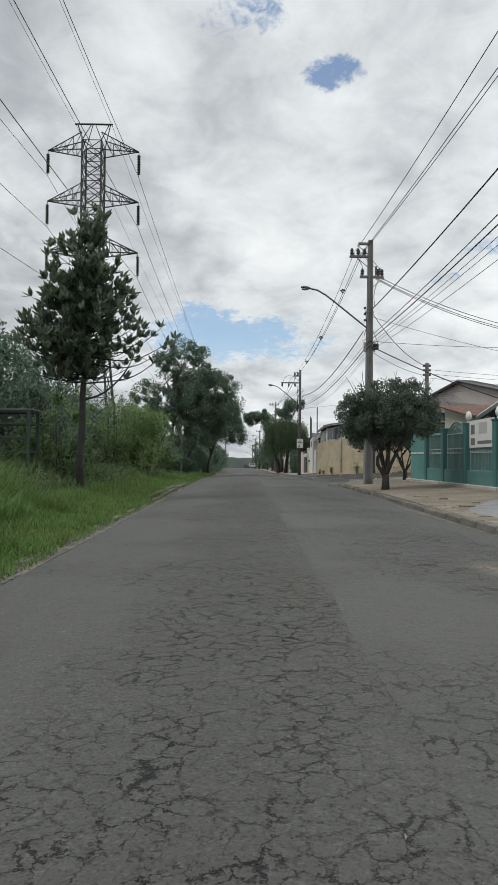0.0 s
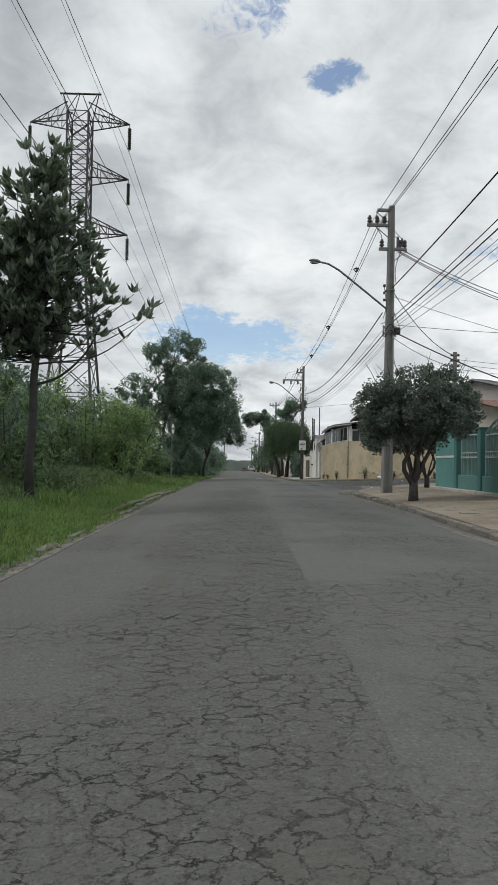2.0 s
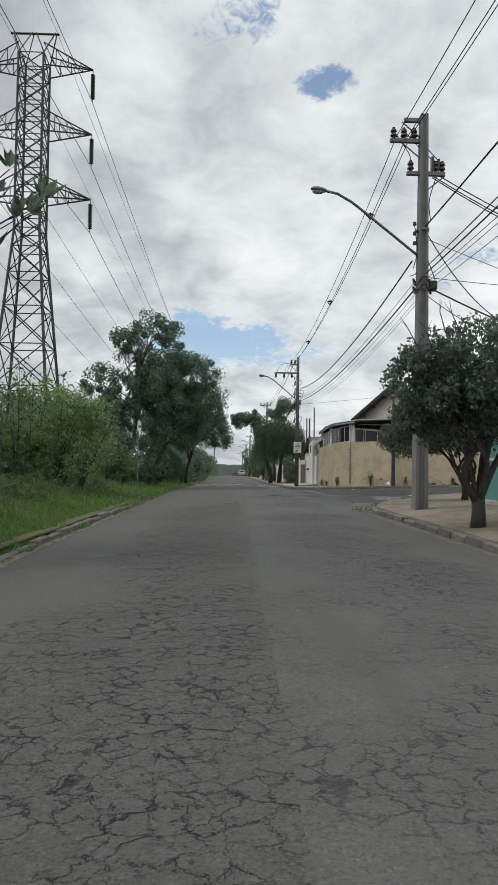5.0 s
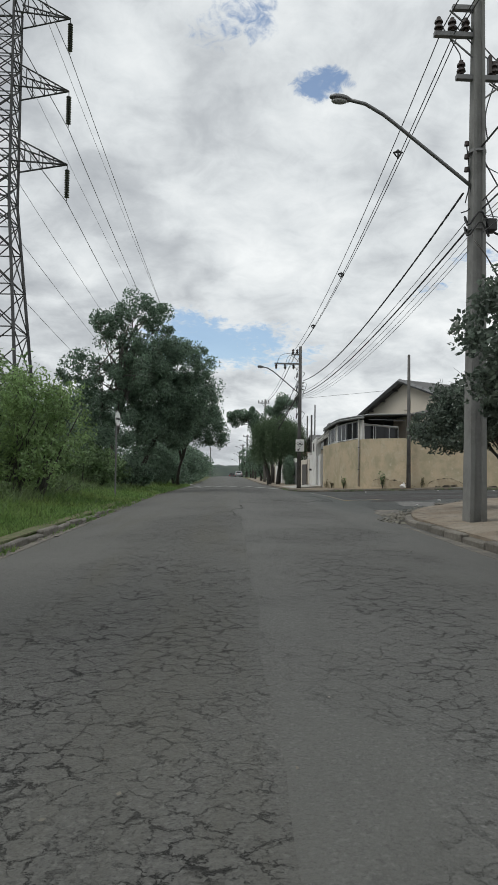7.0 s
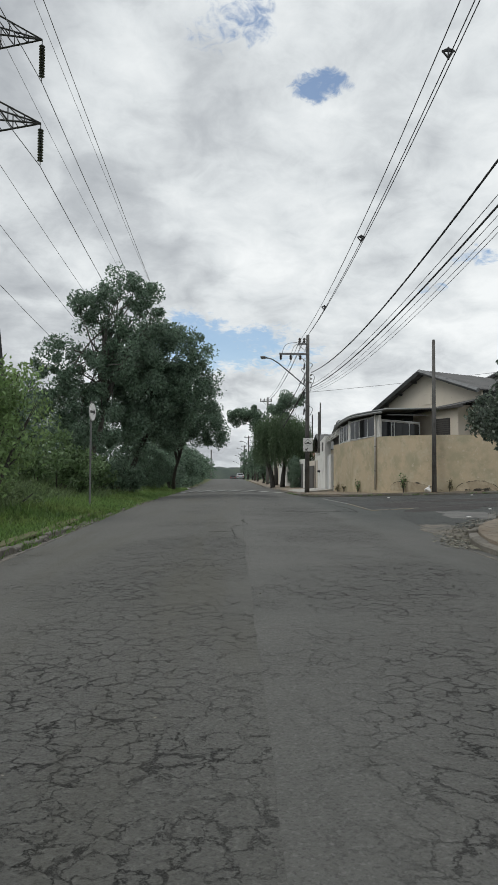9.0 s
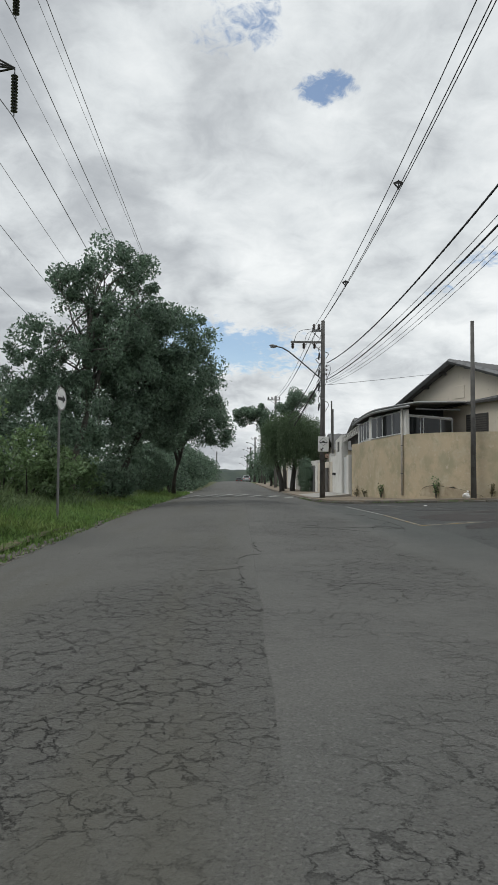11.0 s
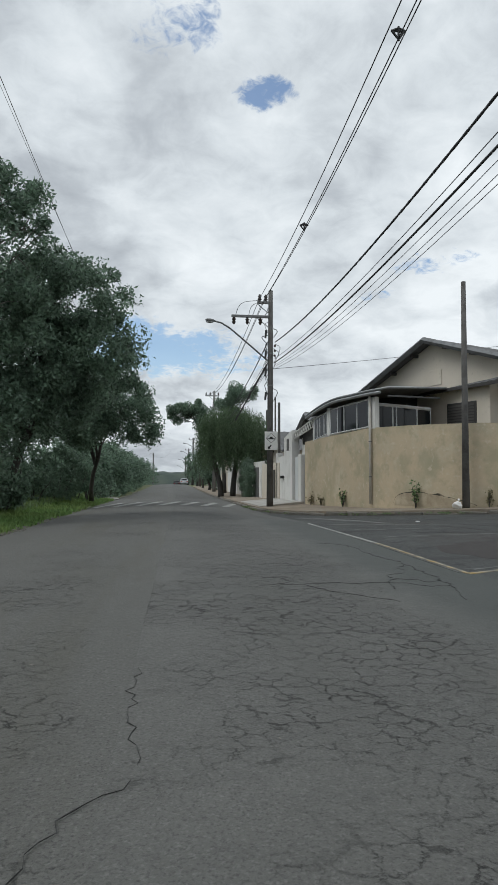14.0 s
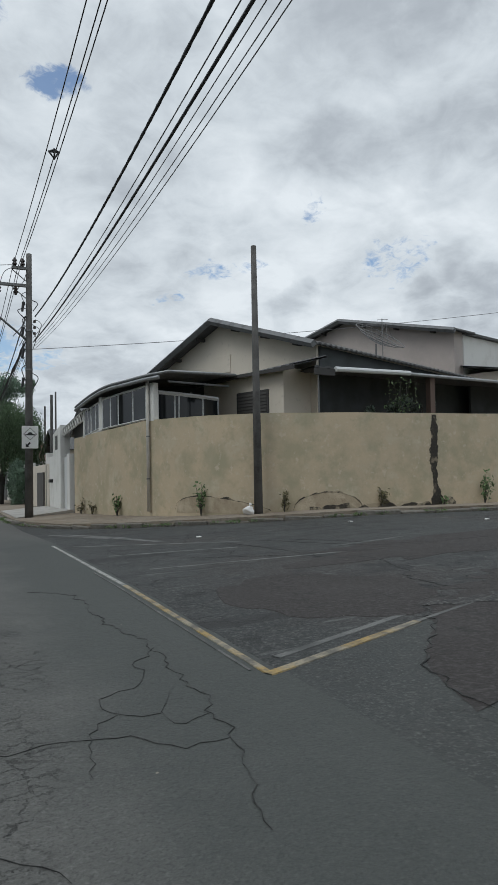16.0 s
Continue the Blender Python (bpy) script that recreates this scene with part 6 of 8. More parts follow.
for f in (0.14, 0.427, 0.70):
    p = Vector((5.37, 29.6 + 29.15 * f, 9.5 - 1.35 * f - 4 * 0.62 * f * (1 - f) - 0.06))
    root = thing("cable_spacer", "dark diamond-shaped cable spacer", "cable spacer", p, "cable spacers")
    bm = bmesh.new()
    for a2, b2 in (((-0.15, 0, 0.05), (0.0, 0, 0.12)), ((0, 0, 0.12), (0.13, 0, 0.07)), ((0.13, 0, 0.07), (0, 0, -0.13)), ((0, 0, -0.13), (-0.15, 0, 0.05)), ((0, 0, 0.16), (0, 0, -0.16)), ((-0.17, 0, 0.05), (0.16, 0, 0.06))):
        tube(bm, [0.75 * Vector(q) for q in (a2, b2)], 0.02, 5)
    part("frame", bm, M_CABLE, root)
# low-voltage bundle and telephone cables
LOW = ((-0.2, 6.3, 0.2, 6.45, 0.66, 0.024), (-0.15, 5.75, 0.15, 5.75, 0.50, 0.008), (-0.12, 5.6, 0.15, 5.6, 0.50, 0.020), (-0.12, 5.45, 0.15, 5.5, 0.55, 0.006), (-0.1, 5.3, 0.16, 5.45, 0.60, 0.006), (-0.1, 5.2, 0.16, 5.35, 0.62, 0.006))
NEAR = ((7.15, 8.3, 0.02), (6.1, 7.5, 0.013), (5.95, 7.3, 0.017), (5.8, 7.0, 0.008), (5.7, 6.8, 0.008), (5.5, 6.4, 0.008))
for k, (dx, z1, dx2, z2, sag, r) in enumerate(LOW):
    a2, b2 = (P1[0] + dx, 29.6, z1), (P2[0] + dx2, 58.75, z2)
    cable("overhead_cable", a2, b2, sag, r, M_CABLE if r > 0.011 else M_WIRE, "sagging black overhead cable along the street", "street cables")
    zn, ze, r2 = NEAR[k]
    cable("overhead_cable", (P1[0] + 0.1, 29.6, zn), (6.2 + 0.12 * k, 0.0, ze), 0.35, r2, M_CABLE if r2 > 0.011 else M_WIRE, "sagging black overhead cable along the street", "street cables")
    cable("overhead_cable", (P2[0] - 0.1, 58.8, z2), (P3[0] - 0.2, P3[1], z2 + 0.2), sag * 1.6, r, M_CABLE, "sagging black overhead cable along the street", "street cables")
for p, q in zip(far_poles, far_poles[1:]):
    for z in (9.0, 6.4, 5.6):
        cable("overhead_cable", (p[0], p[1], p[2] + z), (q[0], q[1], q[2] + z), 0.8, 0.016, M_CABLE, "overhead cable in the distance", "street cables", 10)
# lines into the side street and to the houses
for k, (z, tz, w) in enumerate(((8.6, 8.9, 0.0), (8.5, 8.8, 0.3), (8.45, 8.8, 0.6))):
    cable("side_cable", (P1[0] + 0.3, 29.6, z), (26 - w, 36.5 + w, tz), 1.9, 0.014, M_CABLE, "cable leading from the pole into the side street", "side street cables")
for z, to, sag, r in ((7.15, (8.65, 31.2, 5.1), 0.35, 0.014), (5.7, (11.5, 29.5, 3.5), 0.15, 0.024), (5.5, (8.65, 31.2, 4.7), 0.15, 0.01), (5.9, (24, 33, 7.2), 0.5, 0.009), (6.9, (24, 40, 6.0), 0.4, 0.009)):
    cable("service_line", (P1[0] + 0.1, 29.6, z), to, sag, r, M_CABLE, "service line from the pole to a house", "service lines")
for z, tz in ((4.98, 5.3), (4.8, 5.0), (4.62, 4.7)):
    cable("service_line", (8.65, 31.2, z), (28, 36, tz), 0.3, 0.008, M_WIRE, "thin line behind the teal house", "service lines")
cable("service_line", (P2[0], 58.8, 5.35), (24, 56.5, 7.5), 0.15, 0.010, M_WIRE, "thin line from the pole over the roofs", "service lines")
bm = tube(bmesh.new(), [(P2[0] - 0.12 - 0.045 * k + 0.02 * noise.noise((k * 0.9, 2, 0)), 58.9 + 0.55 * k, 5.55 - 0.13 * k + 0.05 * noise.noise((k * 0.8, 5, 0))) for k in range(14)], [0.03 + 0.022 * (k % 3 == 1) for k in range(14)], 6)
tagged(part("cable_bundle", bm, M_CABLE), "thick tangled bundle of black cables by the pole", "cable")


def bump_sign(at):
    root = thing("warning_sign", "white square sign plate with a black speed bump symbol and arrow", "traffic sign", at)
    part("plate", boxes(((-0.26, -0.012, -0.37), (0.26, 0.012, 0.37)), bevel=0.01), M_SIGN, root)
    bm = bmesh.new()
    d = [bm.verts.new(c) for c in ((-0.22, -0.017, 0.1), (0, -0.017, -0.1), (0.22, -0.017, 0.1), (0, -0.017, 0.32))]
    e2 = [bm.verts.new(c) for c in ((-0.19, -0.017, 0.1), (0, -0.017, -0.07), (0.19, -0.017, 0.1), (0, -0.017, 0.29))]
    for k in range(4):
        bm.faces.new((d[k], d[(k + 1) % 4], e2[(k + 1) % 4], e2[k]))
    part("border", bm, material("sign_grey", (0.3, 0.3, 0.28), 0.6), root)
    bm = bmesh.new()
    bm.faces.new([bm.verts.new((x, -0.019, z)) for x, z in ((-0.17, 0.06), (-0.17, 0.09), (-0.08, 0.1), (-0.04, 0.16), (0.04, 0.16), (0.08, 0.1), (0.17, 0.09), (0.17, 0.06))])
    part("bump", bm, M_BLACK, root)
    bm = bmesh.new()
    bm.faces.new([bm.verts.new((x, -0.019, z)) for x, z in ((-0.14, -0.32), (-0.14, -0.2), (-0.1, -0.24), (-0.02, -0.16), (0.02, -0.2), (-0.06, -0.28), (-0.02, -0.32))])
    part("arrow", bm, M_BLACK, root)
    return root


plate = bump_sign((5.72, 58.68, 2.44))
part("bracket", boxes(((-0.04, 0.0, 0.1), (0.04, 0.16, 0.14)), ((-0.04, 0.0, -0.14), (0.04, 0.16, -0.1))), M_STEEL, plate)

# ---- street trees on the pavement ----
tree("small rounded street tree with dark glossy leaves", (5.42, 24.6, 0.13), (5.5, 24.6, 1.5), 0.12,
     [(5.6, 24.6, 2.75, 1.45, 1.4, 0.95), (4.5, 24.4, 2.45, 0.75, 0.85, 0.8), (6.4, 24.8, 2.65, 0.95, 1.1, 0.95), (5.4, 24.6, 2.1, 1.4, 1.25, 0.62)], 38000, 0.09, 0.052, 0.10, M_LEAF_STREET, M_BARK, 90, 22, 0.25, per=70, fork=4, name="street_tree")
tree("second street tree with dark glossy leaves on the corner pavement", (8.2, 33.2, 0.15), (8.0, 33.2, 1.5), 0.1,
     [(7.5, 33.2, 2.3, 1.5, 1.4, 0.8), (6.4, 33.0, 2.0, 0.85, 1.0, 0.65), (8.7, 33.4, 2.5, 1.4, 1.3, 0.9), (7.0, 33.1, 2.7, 0.9, 1.0, 0.6)], 34000, 0.09, 0.052, 0.10, M_LEAF_STREET, M_BARK, 91, 18, 0.25, per=70, fork=3, name="street_tree")


def weeping(at, seed):
    rng = np.random.default_rng(seed)
    root = thing("weeping_tree", "weeping street tree with drooping green foliage and two trunks", "tree", at)
    for x, t in ((-0.5, -0.9), (0.3, 0.5)):
        part("trunk", tube(bmesh.new(), smooth_line(((x, 0, -0.2), (x * 1.2, 0, 0.8), (t, 0.1, 2.0), (t * 1.4, 0, 4.8)), 0.4), [0.22 - 0.012 * k for k in range(len(smooth_line(((x, 0, -0.2), (x * 1.2, 0, 0.8), (t, 0.1, 2.0), (t * 1.4, 0, 4.8)), 0.4)))], 9), M_BARK, root, smooth=True)
    n = 2300
    d = rand_dirs(rng, n)
    top = d * (2.4, 2.2, 1.2) * rng.uniform(0.6, 1.06, (n, 1)) + (0.25, 0, 5.05)
    pts = []
    for p in top:
        ln = rng.uniform(0.9, 4.3) * (0.5 + 0.5 * math.hypot(p[0], p[1]) / 2.35)
        m = int(ln / 0.11) + 2
        f = np.linspace(0, 1, m)[:, None]
        pts.append(p + f * (p[0] * 0.12, p[1] * 0.12, -ln) + rng.normal(size=(m, 3)) * 0.05)
    pts = np.concatenate(pts)
    pts = pts[pts[:, 2] > 1.45 + 0.6 * rng.uniform(size=len(pts)) - 0.5 * (pts[:, 0] > 1.0)]
    c = new("crown", quads_mesh("crown", leaf_quads(rng, pts, 0.18, 0.05, 1.6), M_LEAF_WILLOW))
    c.parent = root
    return root


weeping((5.75, 79.5, -0.35), 92)
bush("dense dark creeper hedge before the front wall", [(6.75, 77.8, 0.75, 0.4, 1.5, 1.15), (6.75, 75.6, 0.7, 0.4, 1.2, 1.1), (6.8, 76.6, 1.5, 0.35, 1.2, 0.6)], 9000, 0.13, 0.06, 0.12, M_LEAF_DARK, 94, name="hedge")
tree("taller street tree behind with tufted dark crown", (6.4, 92, -0.45), (6.0, 92, 6.5), 0.2, [(7.8, 92, 8.2, 1.5, 1.3, 1.1), (6.9, 92, 7.2, 1.2, 1.2, 0.8), (3.4, 92, 7.0, 1.4, 1.3, 1.0), (2.5, 92, 6.5, 0.9, 0.8, 0.8), (4.6, 92, 6.2, 1.0, 1.2, 0.7), (5.4, 92, 5.4, 1.4, 1.3, 0.7)], 20000, 0.2, 0.09, 0.26, M_LEAF_DARK, M_BARK, 93, 20, 0.0, per=330)
for k, (x, y, h) in enumerate(((6.0, 108, 5.2), (6.0, 124, 5.6), (6.0, 144, 6.5), (5.9, 168, 7.0), (5.7, 196, 7.5))):
    tree("street tree in the distance", (x, y, road_z(x, y)), (x, y, h * 0.6), 0.15, [(x, y, road_z(x, y) + h * 0.6, 0.8, 1.0, h * 0.42), (x + 0.6, y, road_z(x, y) + h * 0.3, 0.8, 1.2, h * 0.25)], 2600, 0.3, 0.14, 0.25, M_LEAF_DARK, M_BARK, 100 + k, 6, group="far street trees")

# ---- corner house: curved garden wall ----
WALL = [v.to_2d() for v in smooth_line([(x, y, 0) for x, y in ((7.35, 60.0), (7.6, 58.6), (7.95, 56.8), (8.3, 55.4), (8.55, 54.3), (8.9, 53.4), (9.35, 52.5), (10.15, 51.3), (11.15, 50.6), (12.25, 50.25), (14.3, 49.95), (16.7, 49.75), (21, 49.5), (28, 49.2))], 0.2)]
WLEN = [0.0]
for a2, b2 in zip(WALL, WALL[1:]):
    WLEN.append(WLEN[-1] + (b2 - a2).length)


def on_wall(s, out=0.0):
    """A point of the wall's outer face s metres along it, moved out by so much."""
    i = max(k for k in range(len(WALL) - 1) if WLEN[k] <= max(s, 0))
    t = (WALL[i + 1] - WALL[i]).normalized()
    p = WALL[i] + t * (s - WLEN[i])
    return p + Vector((-t.y, t.x)) * -out


def wall_s(x, y):
    return WLEN[min(range(len(WALL)), key=lambda k: (WALL[k] - Vector((x, y))).length)]


def wall_top(s):
    return 2.47 + 0.22 * min(1, s / 5.5) - 0.08 * min(1, max(0, (s - 5.8) / 5))


rows = []
for k, s in enumerate(WLEN):
    p, q = on_wall(s), on_wall(s, -0.16)
    z = wall_top(s) + 0.012 * noise.noise((s * 0.7, 0, 2))
    rows.append([(p.x, p.y, -0.3), (p.x, p.y, z * 0.33), (p.x, p.y, z * 0.66), (p.x, p.y, z), (q.x, q.y, z), (q.x, q.y, -0.3)])
me = sheet_mesh("garden_wall", rows)
me.materials.append(M_WALL)
tagged(new("garden_wall", me), "stained cream rendered garden wall curving round the corner", "wall", kind="structure")


def wall_patch(name, mat, s0, s1, lo, hi, label, out=0.006):
    """A thin stain or patch on the wall, between two heights that vary along it."""
    rows = []
    for k in range(41):
        f = k / 40
        s = s0 + (s1 - s0) * f
        p = on_wall(s, out)
        z0, z1 = lo(f), hi(f)
        rows.append([(p.x, p.y, z0 + (z1 - z0) * q) for q in (0, 0.5, 1)])
    me = sheet_mesh(name, rows)
    me.materials.append(mat)
    return tagged(new(name, me), label, "stain", kind="structure")


SC = wall_s(15.02, 49.87)  # the stained joint
rows = []
for k in range(121):
    z = 0.1 + (wall_top(SC) - 0.14) * k / 120
    c = SC + 0.05 * noise.noise((5, z * 1.2, 0))
    wl, wr = [max(0.03, 0.12 + 0.05 * noise.noise((q, z * 2.0, 3)) + 0.05 * noise.noise((q, z * 8, 3)) + 0.03 * noise.noise((q, z * 25, 3)) + 0.22 * max(0, 0.75 - z)) * (0.75 + 0.5 * noise.noise((q + 3, z * 1.1, 8))) for q in (1.5, 7.5)]
    rows.append([(p.x, p.y, z) for p in (on_wall(c + f, 0.006) for f in (-wl, -0.3 * wl, 0.3 * wr, wr))])
me = sheet_mesh("mould_stain", rows)
me.materials.append(M_MOULD)
tagged(new("mould_stain", me), "black mould streak running down a wall joint", "stain", kind="structure")
SB = wall_s(11.75, 50.4)
wall_patch("damp_patch", M_DAMP, SB - 0.55, SB + 1.15, lambda f: 0.1, lambda f: 0.16 + 0.45 * math.sqrt(max(0, 1 - (2 * f - 1) ** 2)) + 0.03 * noise.noise((f * 9, 0, 0)), "bare damp patch at the wall's foot")
wall_patch("damp_line", M_STAIN, SB - 0.6, SB + 1.2, lambda f: 0.16 + 0.44 * math.sqrt(max(0, 1 - (2 * f - 1) ** 2)), lambda f: 0.163 + max(0.002, 0.025 + 0.07 * noise.noise((f * 7, 3, 0)) + 0.03 * noise.noise((f * 30, 3, 0))) + 0.44 * math.sqrt(max(0, 1 - (2 * f - 1) ** 2)), "dark tide mark above a damp patch", 0.01)
SD = wall_s(9.5, 52.3)
wall_patch("damp_patch", M_DAMP, SD - 1.0, SD + 1.9, lambda f: 0.1, lambda f: 0.18 + 0.36 * math.sin(math.pi * f ** 0.6) ** 0.7 + 0.04 * noise.noise((f * 9, 4, 0)), "bare damp patch at the wall's foot")
wall_patch("damp_line", M_STAIN, SD - 1.05, SD + 1.95, lambda f: 0.17 + 0.36 * math.sin(math.pi * f ** 0.6) ** 0.7, lambda f: 0.173 + 0.36 * math.sin(math.pi * f ** 0.6) ** 0.7 + max(0.002, 0.02 + 0.07 * noise.noise((f * 9, 6, 0)) + 0.03 * noise.noise((f * 40, 3, 0))), "dark tide mark above a damp patch", 0.01)
wall_patch("damp_patch", M_DAMP, SB + 1.3, SC - 0.3, lambda f: 0.1, lambda f: 0.3 + 0.08 * noise.noise((f * 7, 8, 0)), "damp mossy foot of the wall")
wall_patch("wall_dirt", M_STAIN, SB - 0.2, SC + 0.6, lambda f: 0.1, lambda f: 0.14 + max(0, 0.12 + 0.28 * noise.noise((f * 11, 9, 0)) + 0.08 * noise.noise((f * 50, 9, 0))), "black damp dirt along the wall's foot", 0.012)
wall_patch("wall_dirt", M_STAIN, SC + 0.6, SC + 7, lambda f: 0.1, lambda f: 0.12 + max(0, 0.02 + 0.16 * noise.noise((f * 14, 19, 0)) + 0.06 * noise.noise((f * 60, 9, 0))), "black damp dirt along the wall's foot", 0.012)
p = on_wall(wall_s(8.55, 54.3), 0.07)
pipe = thing("drain_pipe", "grey vertical drain pipe on the garden wall", "drain pipe", (p.x, p.y, 0.1))
part("shaft", tube(bmesh.new(), ((0, 0, 0), (0, 0, 3.72)), 0.048, 10), M_PIPE, pipe, smooth=True)
for z in (0.9, 2.1):
    part("clamp", tube(bmesh.new(), ((0, 0, z), (0, 0, z + 0.04)), 0.056, 10), M_STEEL, pipe)


# ---- glazed veranda on the wall ----
def glazing(line, z0, z1, cuts, label, name="veranda_window", rail=0.035):
    """Framed glass panes along a line of plan points; z0 and z1 are heights at both ends, cuts the mullions as shares of the length."""
    root = thing(name, label, "window")
    pts = smooth_line([(x, y, 0) for x, y in line], 0.12)
    n = len(pts) - 1
    at = lambda f, z: Vector((*pts[min(n, int(round(f * n)))].to_2d(), z[0] + (z[1] - z[0]) * f))
    for z, r in ((z0, 0.03), (z1, rail)):
        part("window_frame", tube(bmesh.new(), [at(k / n, z) for k in range(n + 1)], r, 4), M_FRAME, root)
    for f in cuts:
        part("mullion", tube(bmesh.new(), (at(f, z0), at(f, z1)), 0.027, 4), M_FRAME, root)
    for f, g in zip(cuts, cuts[1:]):
        m = max(1, int((g - f) * n))
        rows = [[at(f + (g - f) * k / m, z0), at(f + (g - f) * k / m, z1)] for k in range(m + 1)]
        d = (rows[-1][0] - rows[0][0]).cross(Vector((0, 0, 1))).normalized() * 0.005
        rows = [[tuple(lo + d), tuple(hi + d), tuple(hi - d), tuple(lo - d), tuple(lo + d)] for lo, hi in rows]
        me = sheet_mesh("pane", rows)
        me.materials.append(M_GLASS)
        new("pane", me).parent = root
    return root


glazing([tuple(on_wall(q, -0.02)) for q in (1.06, 1.5, 1.9, 2.34)], (2.5, 2.68), (3.36, 3.53), (0, 0.27, 0.5, 0.74, 1), "white-framed side window with narrow panes above the garden wall")
glazing([tuple(on_wall(q, -0.02)) for q in (2.64, 3.4, 4.2, 4.9, 5.6)], (2.64, 2.74), (3.59, 3.70), (0, 0.22, 0.43, 0.71, 1), "white-framed curved veranda window above the garden wall")
glazing([(8.8, 54.3), (9.7, 54.36), (10.75, 54.6)], (2.45, 2.45), (3.5, 3.38), (0, 0.24, 0.34, 0.76, 1), "white-framed window behind the garden wall", rail=0.06)
for q0, q1, z0, z1 in ((0.94, 1.04, 2.45, 3.42), (2.36, 2.62, 2.6, 3.68), (5.8, 6.05, 2.66, 3.74)):
    post = prism(bmesh.new(), [tuple(on_wall(q0, 0.01)), tuple(on_wall(q1, 0.01)), tuple(on_wall(q1, -0.14)), tuple(on_wall(q0, -0.14))], z0, z1)
    tagged(part("veranda_post", post, M_WHITE), "white post between the veranda windows", "post", "veranda posts")
# inner wall behind the panes, the room's shade put into its colour
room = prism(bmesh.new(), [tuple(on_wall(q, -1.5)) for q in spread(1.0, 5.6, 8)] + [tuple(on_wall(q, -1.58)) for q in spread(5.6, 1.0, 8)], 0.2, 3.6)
tagged(part("veranda_wall", room, M_DARK), "inner veranda wall with the room's shade in its colour", "wall", kind="structure")
# added wall; its dark grey stands for the shadow under the roof
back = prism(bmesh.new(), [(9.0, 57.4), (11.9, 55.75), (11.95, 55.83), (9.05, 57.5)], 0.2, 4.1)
tagged(part("veranda_wall", back, M_GREYWALL), "added back wall with the veranda's shade in its grey", "wall", kind="structure")
# veranda roof: outer edge along the wall, inner edge at the house
outer = [on_wall(q, 0.2) for q in spread(0.7, 6.55, 26)] + [Vector((8.85, 53.4)), Vector((9.6, 53.7)), Vector((10.4, 54.0)), Vector((11.25, 54.35))]


def roof_edge(k):
    """Height of the veranda roof's outer edge at its k-th point."""
    q = 0.7 + 5.85 * min(k, 26) / 26
    return 3.52 + 0.42 * math.sin(math.pi / 2 * min(1, (q - 0.7) / 3.3)) + 0.04 * max(0, k - 26)


rows = []
for k, p in enumerate(outer):
    z = roof_edge(k)
    q = Vector((9.4 + 2.3 * k / 30, 60.5 - 4.6 * k / 30))
    rows.append([(p.x, p.y, z - 0.05), (p.x, p.y, z), (p.x + (q.x - p.x) * 0.5, p.y + (q.y - p.y) * 0.5, z + 0.1), (q.x, q.y, z + 0.2), (q.x, q.y, z + 0.14), (p.x, p.y, z - 0.05)])
me = sheet_mesh("veranda_roof", rows)
me.materials.append(M_TILE)
root = tagged(new("veranda_roof", me), "thin grey veranda roof with a curved edge", "roof")
for drop, r, cnt in ((0.0, 0.035, 31), (0.11, 0.05, 27)):
    part("gutter", tube(bmesh.new(), [(p.x, p.y, roof_edge(k) - drop) for k, p in enumerate(outer[:cnt])], r, 8), M_GUTTER_METAL, root, "dull zinc gutter along the curved edge", smooth=True)
rows = [[(p.x, p.y, roof_edge(k) - 0.02), (p.x, p.y, roof_edge(k) - 0.17), (p.x + 0.03, p.y + 0.02, roof_edge(k) - 0.17)] for k, p in enumerate(outer[:27])]
me = sheet_mesh("fascia", rows)
me.materials.append(M_FASCIA)
new("fascia", me).parent = root
part("tie_bar", bar((8.9, 53.6, 3.72), (11.1, 54.6, 3.78), 0.03), M_FASCIA, root)


# ---- house bodies ----
def roof_slope(name, corners, mat, parent, waves, thick=0.05, label=""):
    """A corrugated roof plane: corners eave a, eave b, ridge b, ridge a; the waves run from eave to ridge."""
    a2, b2, c2, d2 = [Vector(c) for c in corners]
    n = (b2 - a2).cross(d2 - a2).normalized()
    if n.z < 0:
        n = -n
    rows = []
    for k in range(waves * 4 + 1):
        f = k / (waves * 4)
        h = n * (0.025 * math.sin(2 * math.pi * k / 4))
        e, r = a2.lerp(b2, f), d2.lerp(c2, f)
        rows.append([tuple(e + h - n * thick), tuple(e + h), tuple(e.lerp(r, 0.5) + h), tuple(r + h), tuple(r - n * thick), tuple(e + h - n * thick)])
    me = sheet_mesh(name, rows)
    me.materials.append(mat)
    ob = new(name, me)
    ob.parent = parent
    if label:
        tagged(ob, label)
    return ob


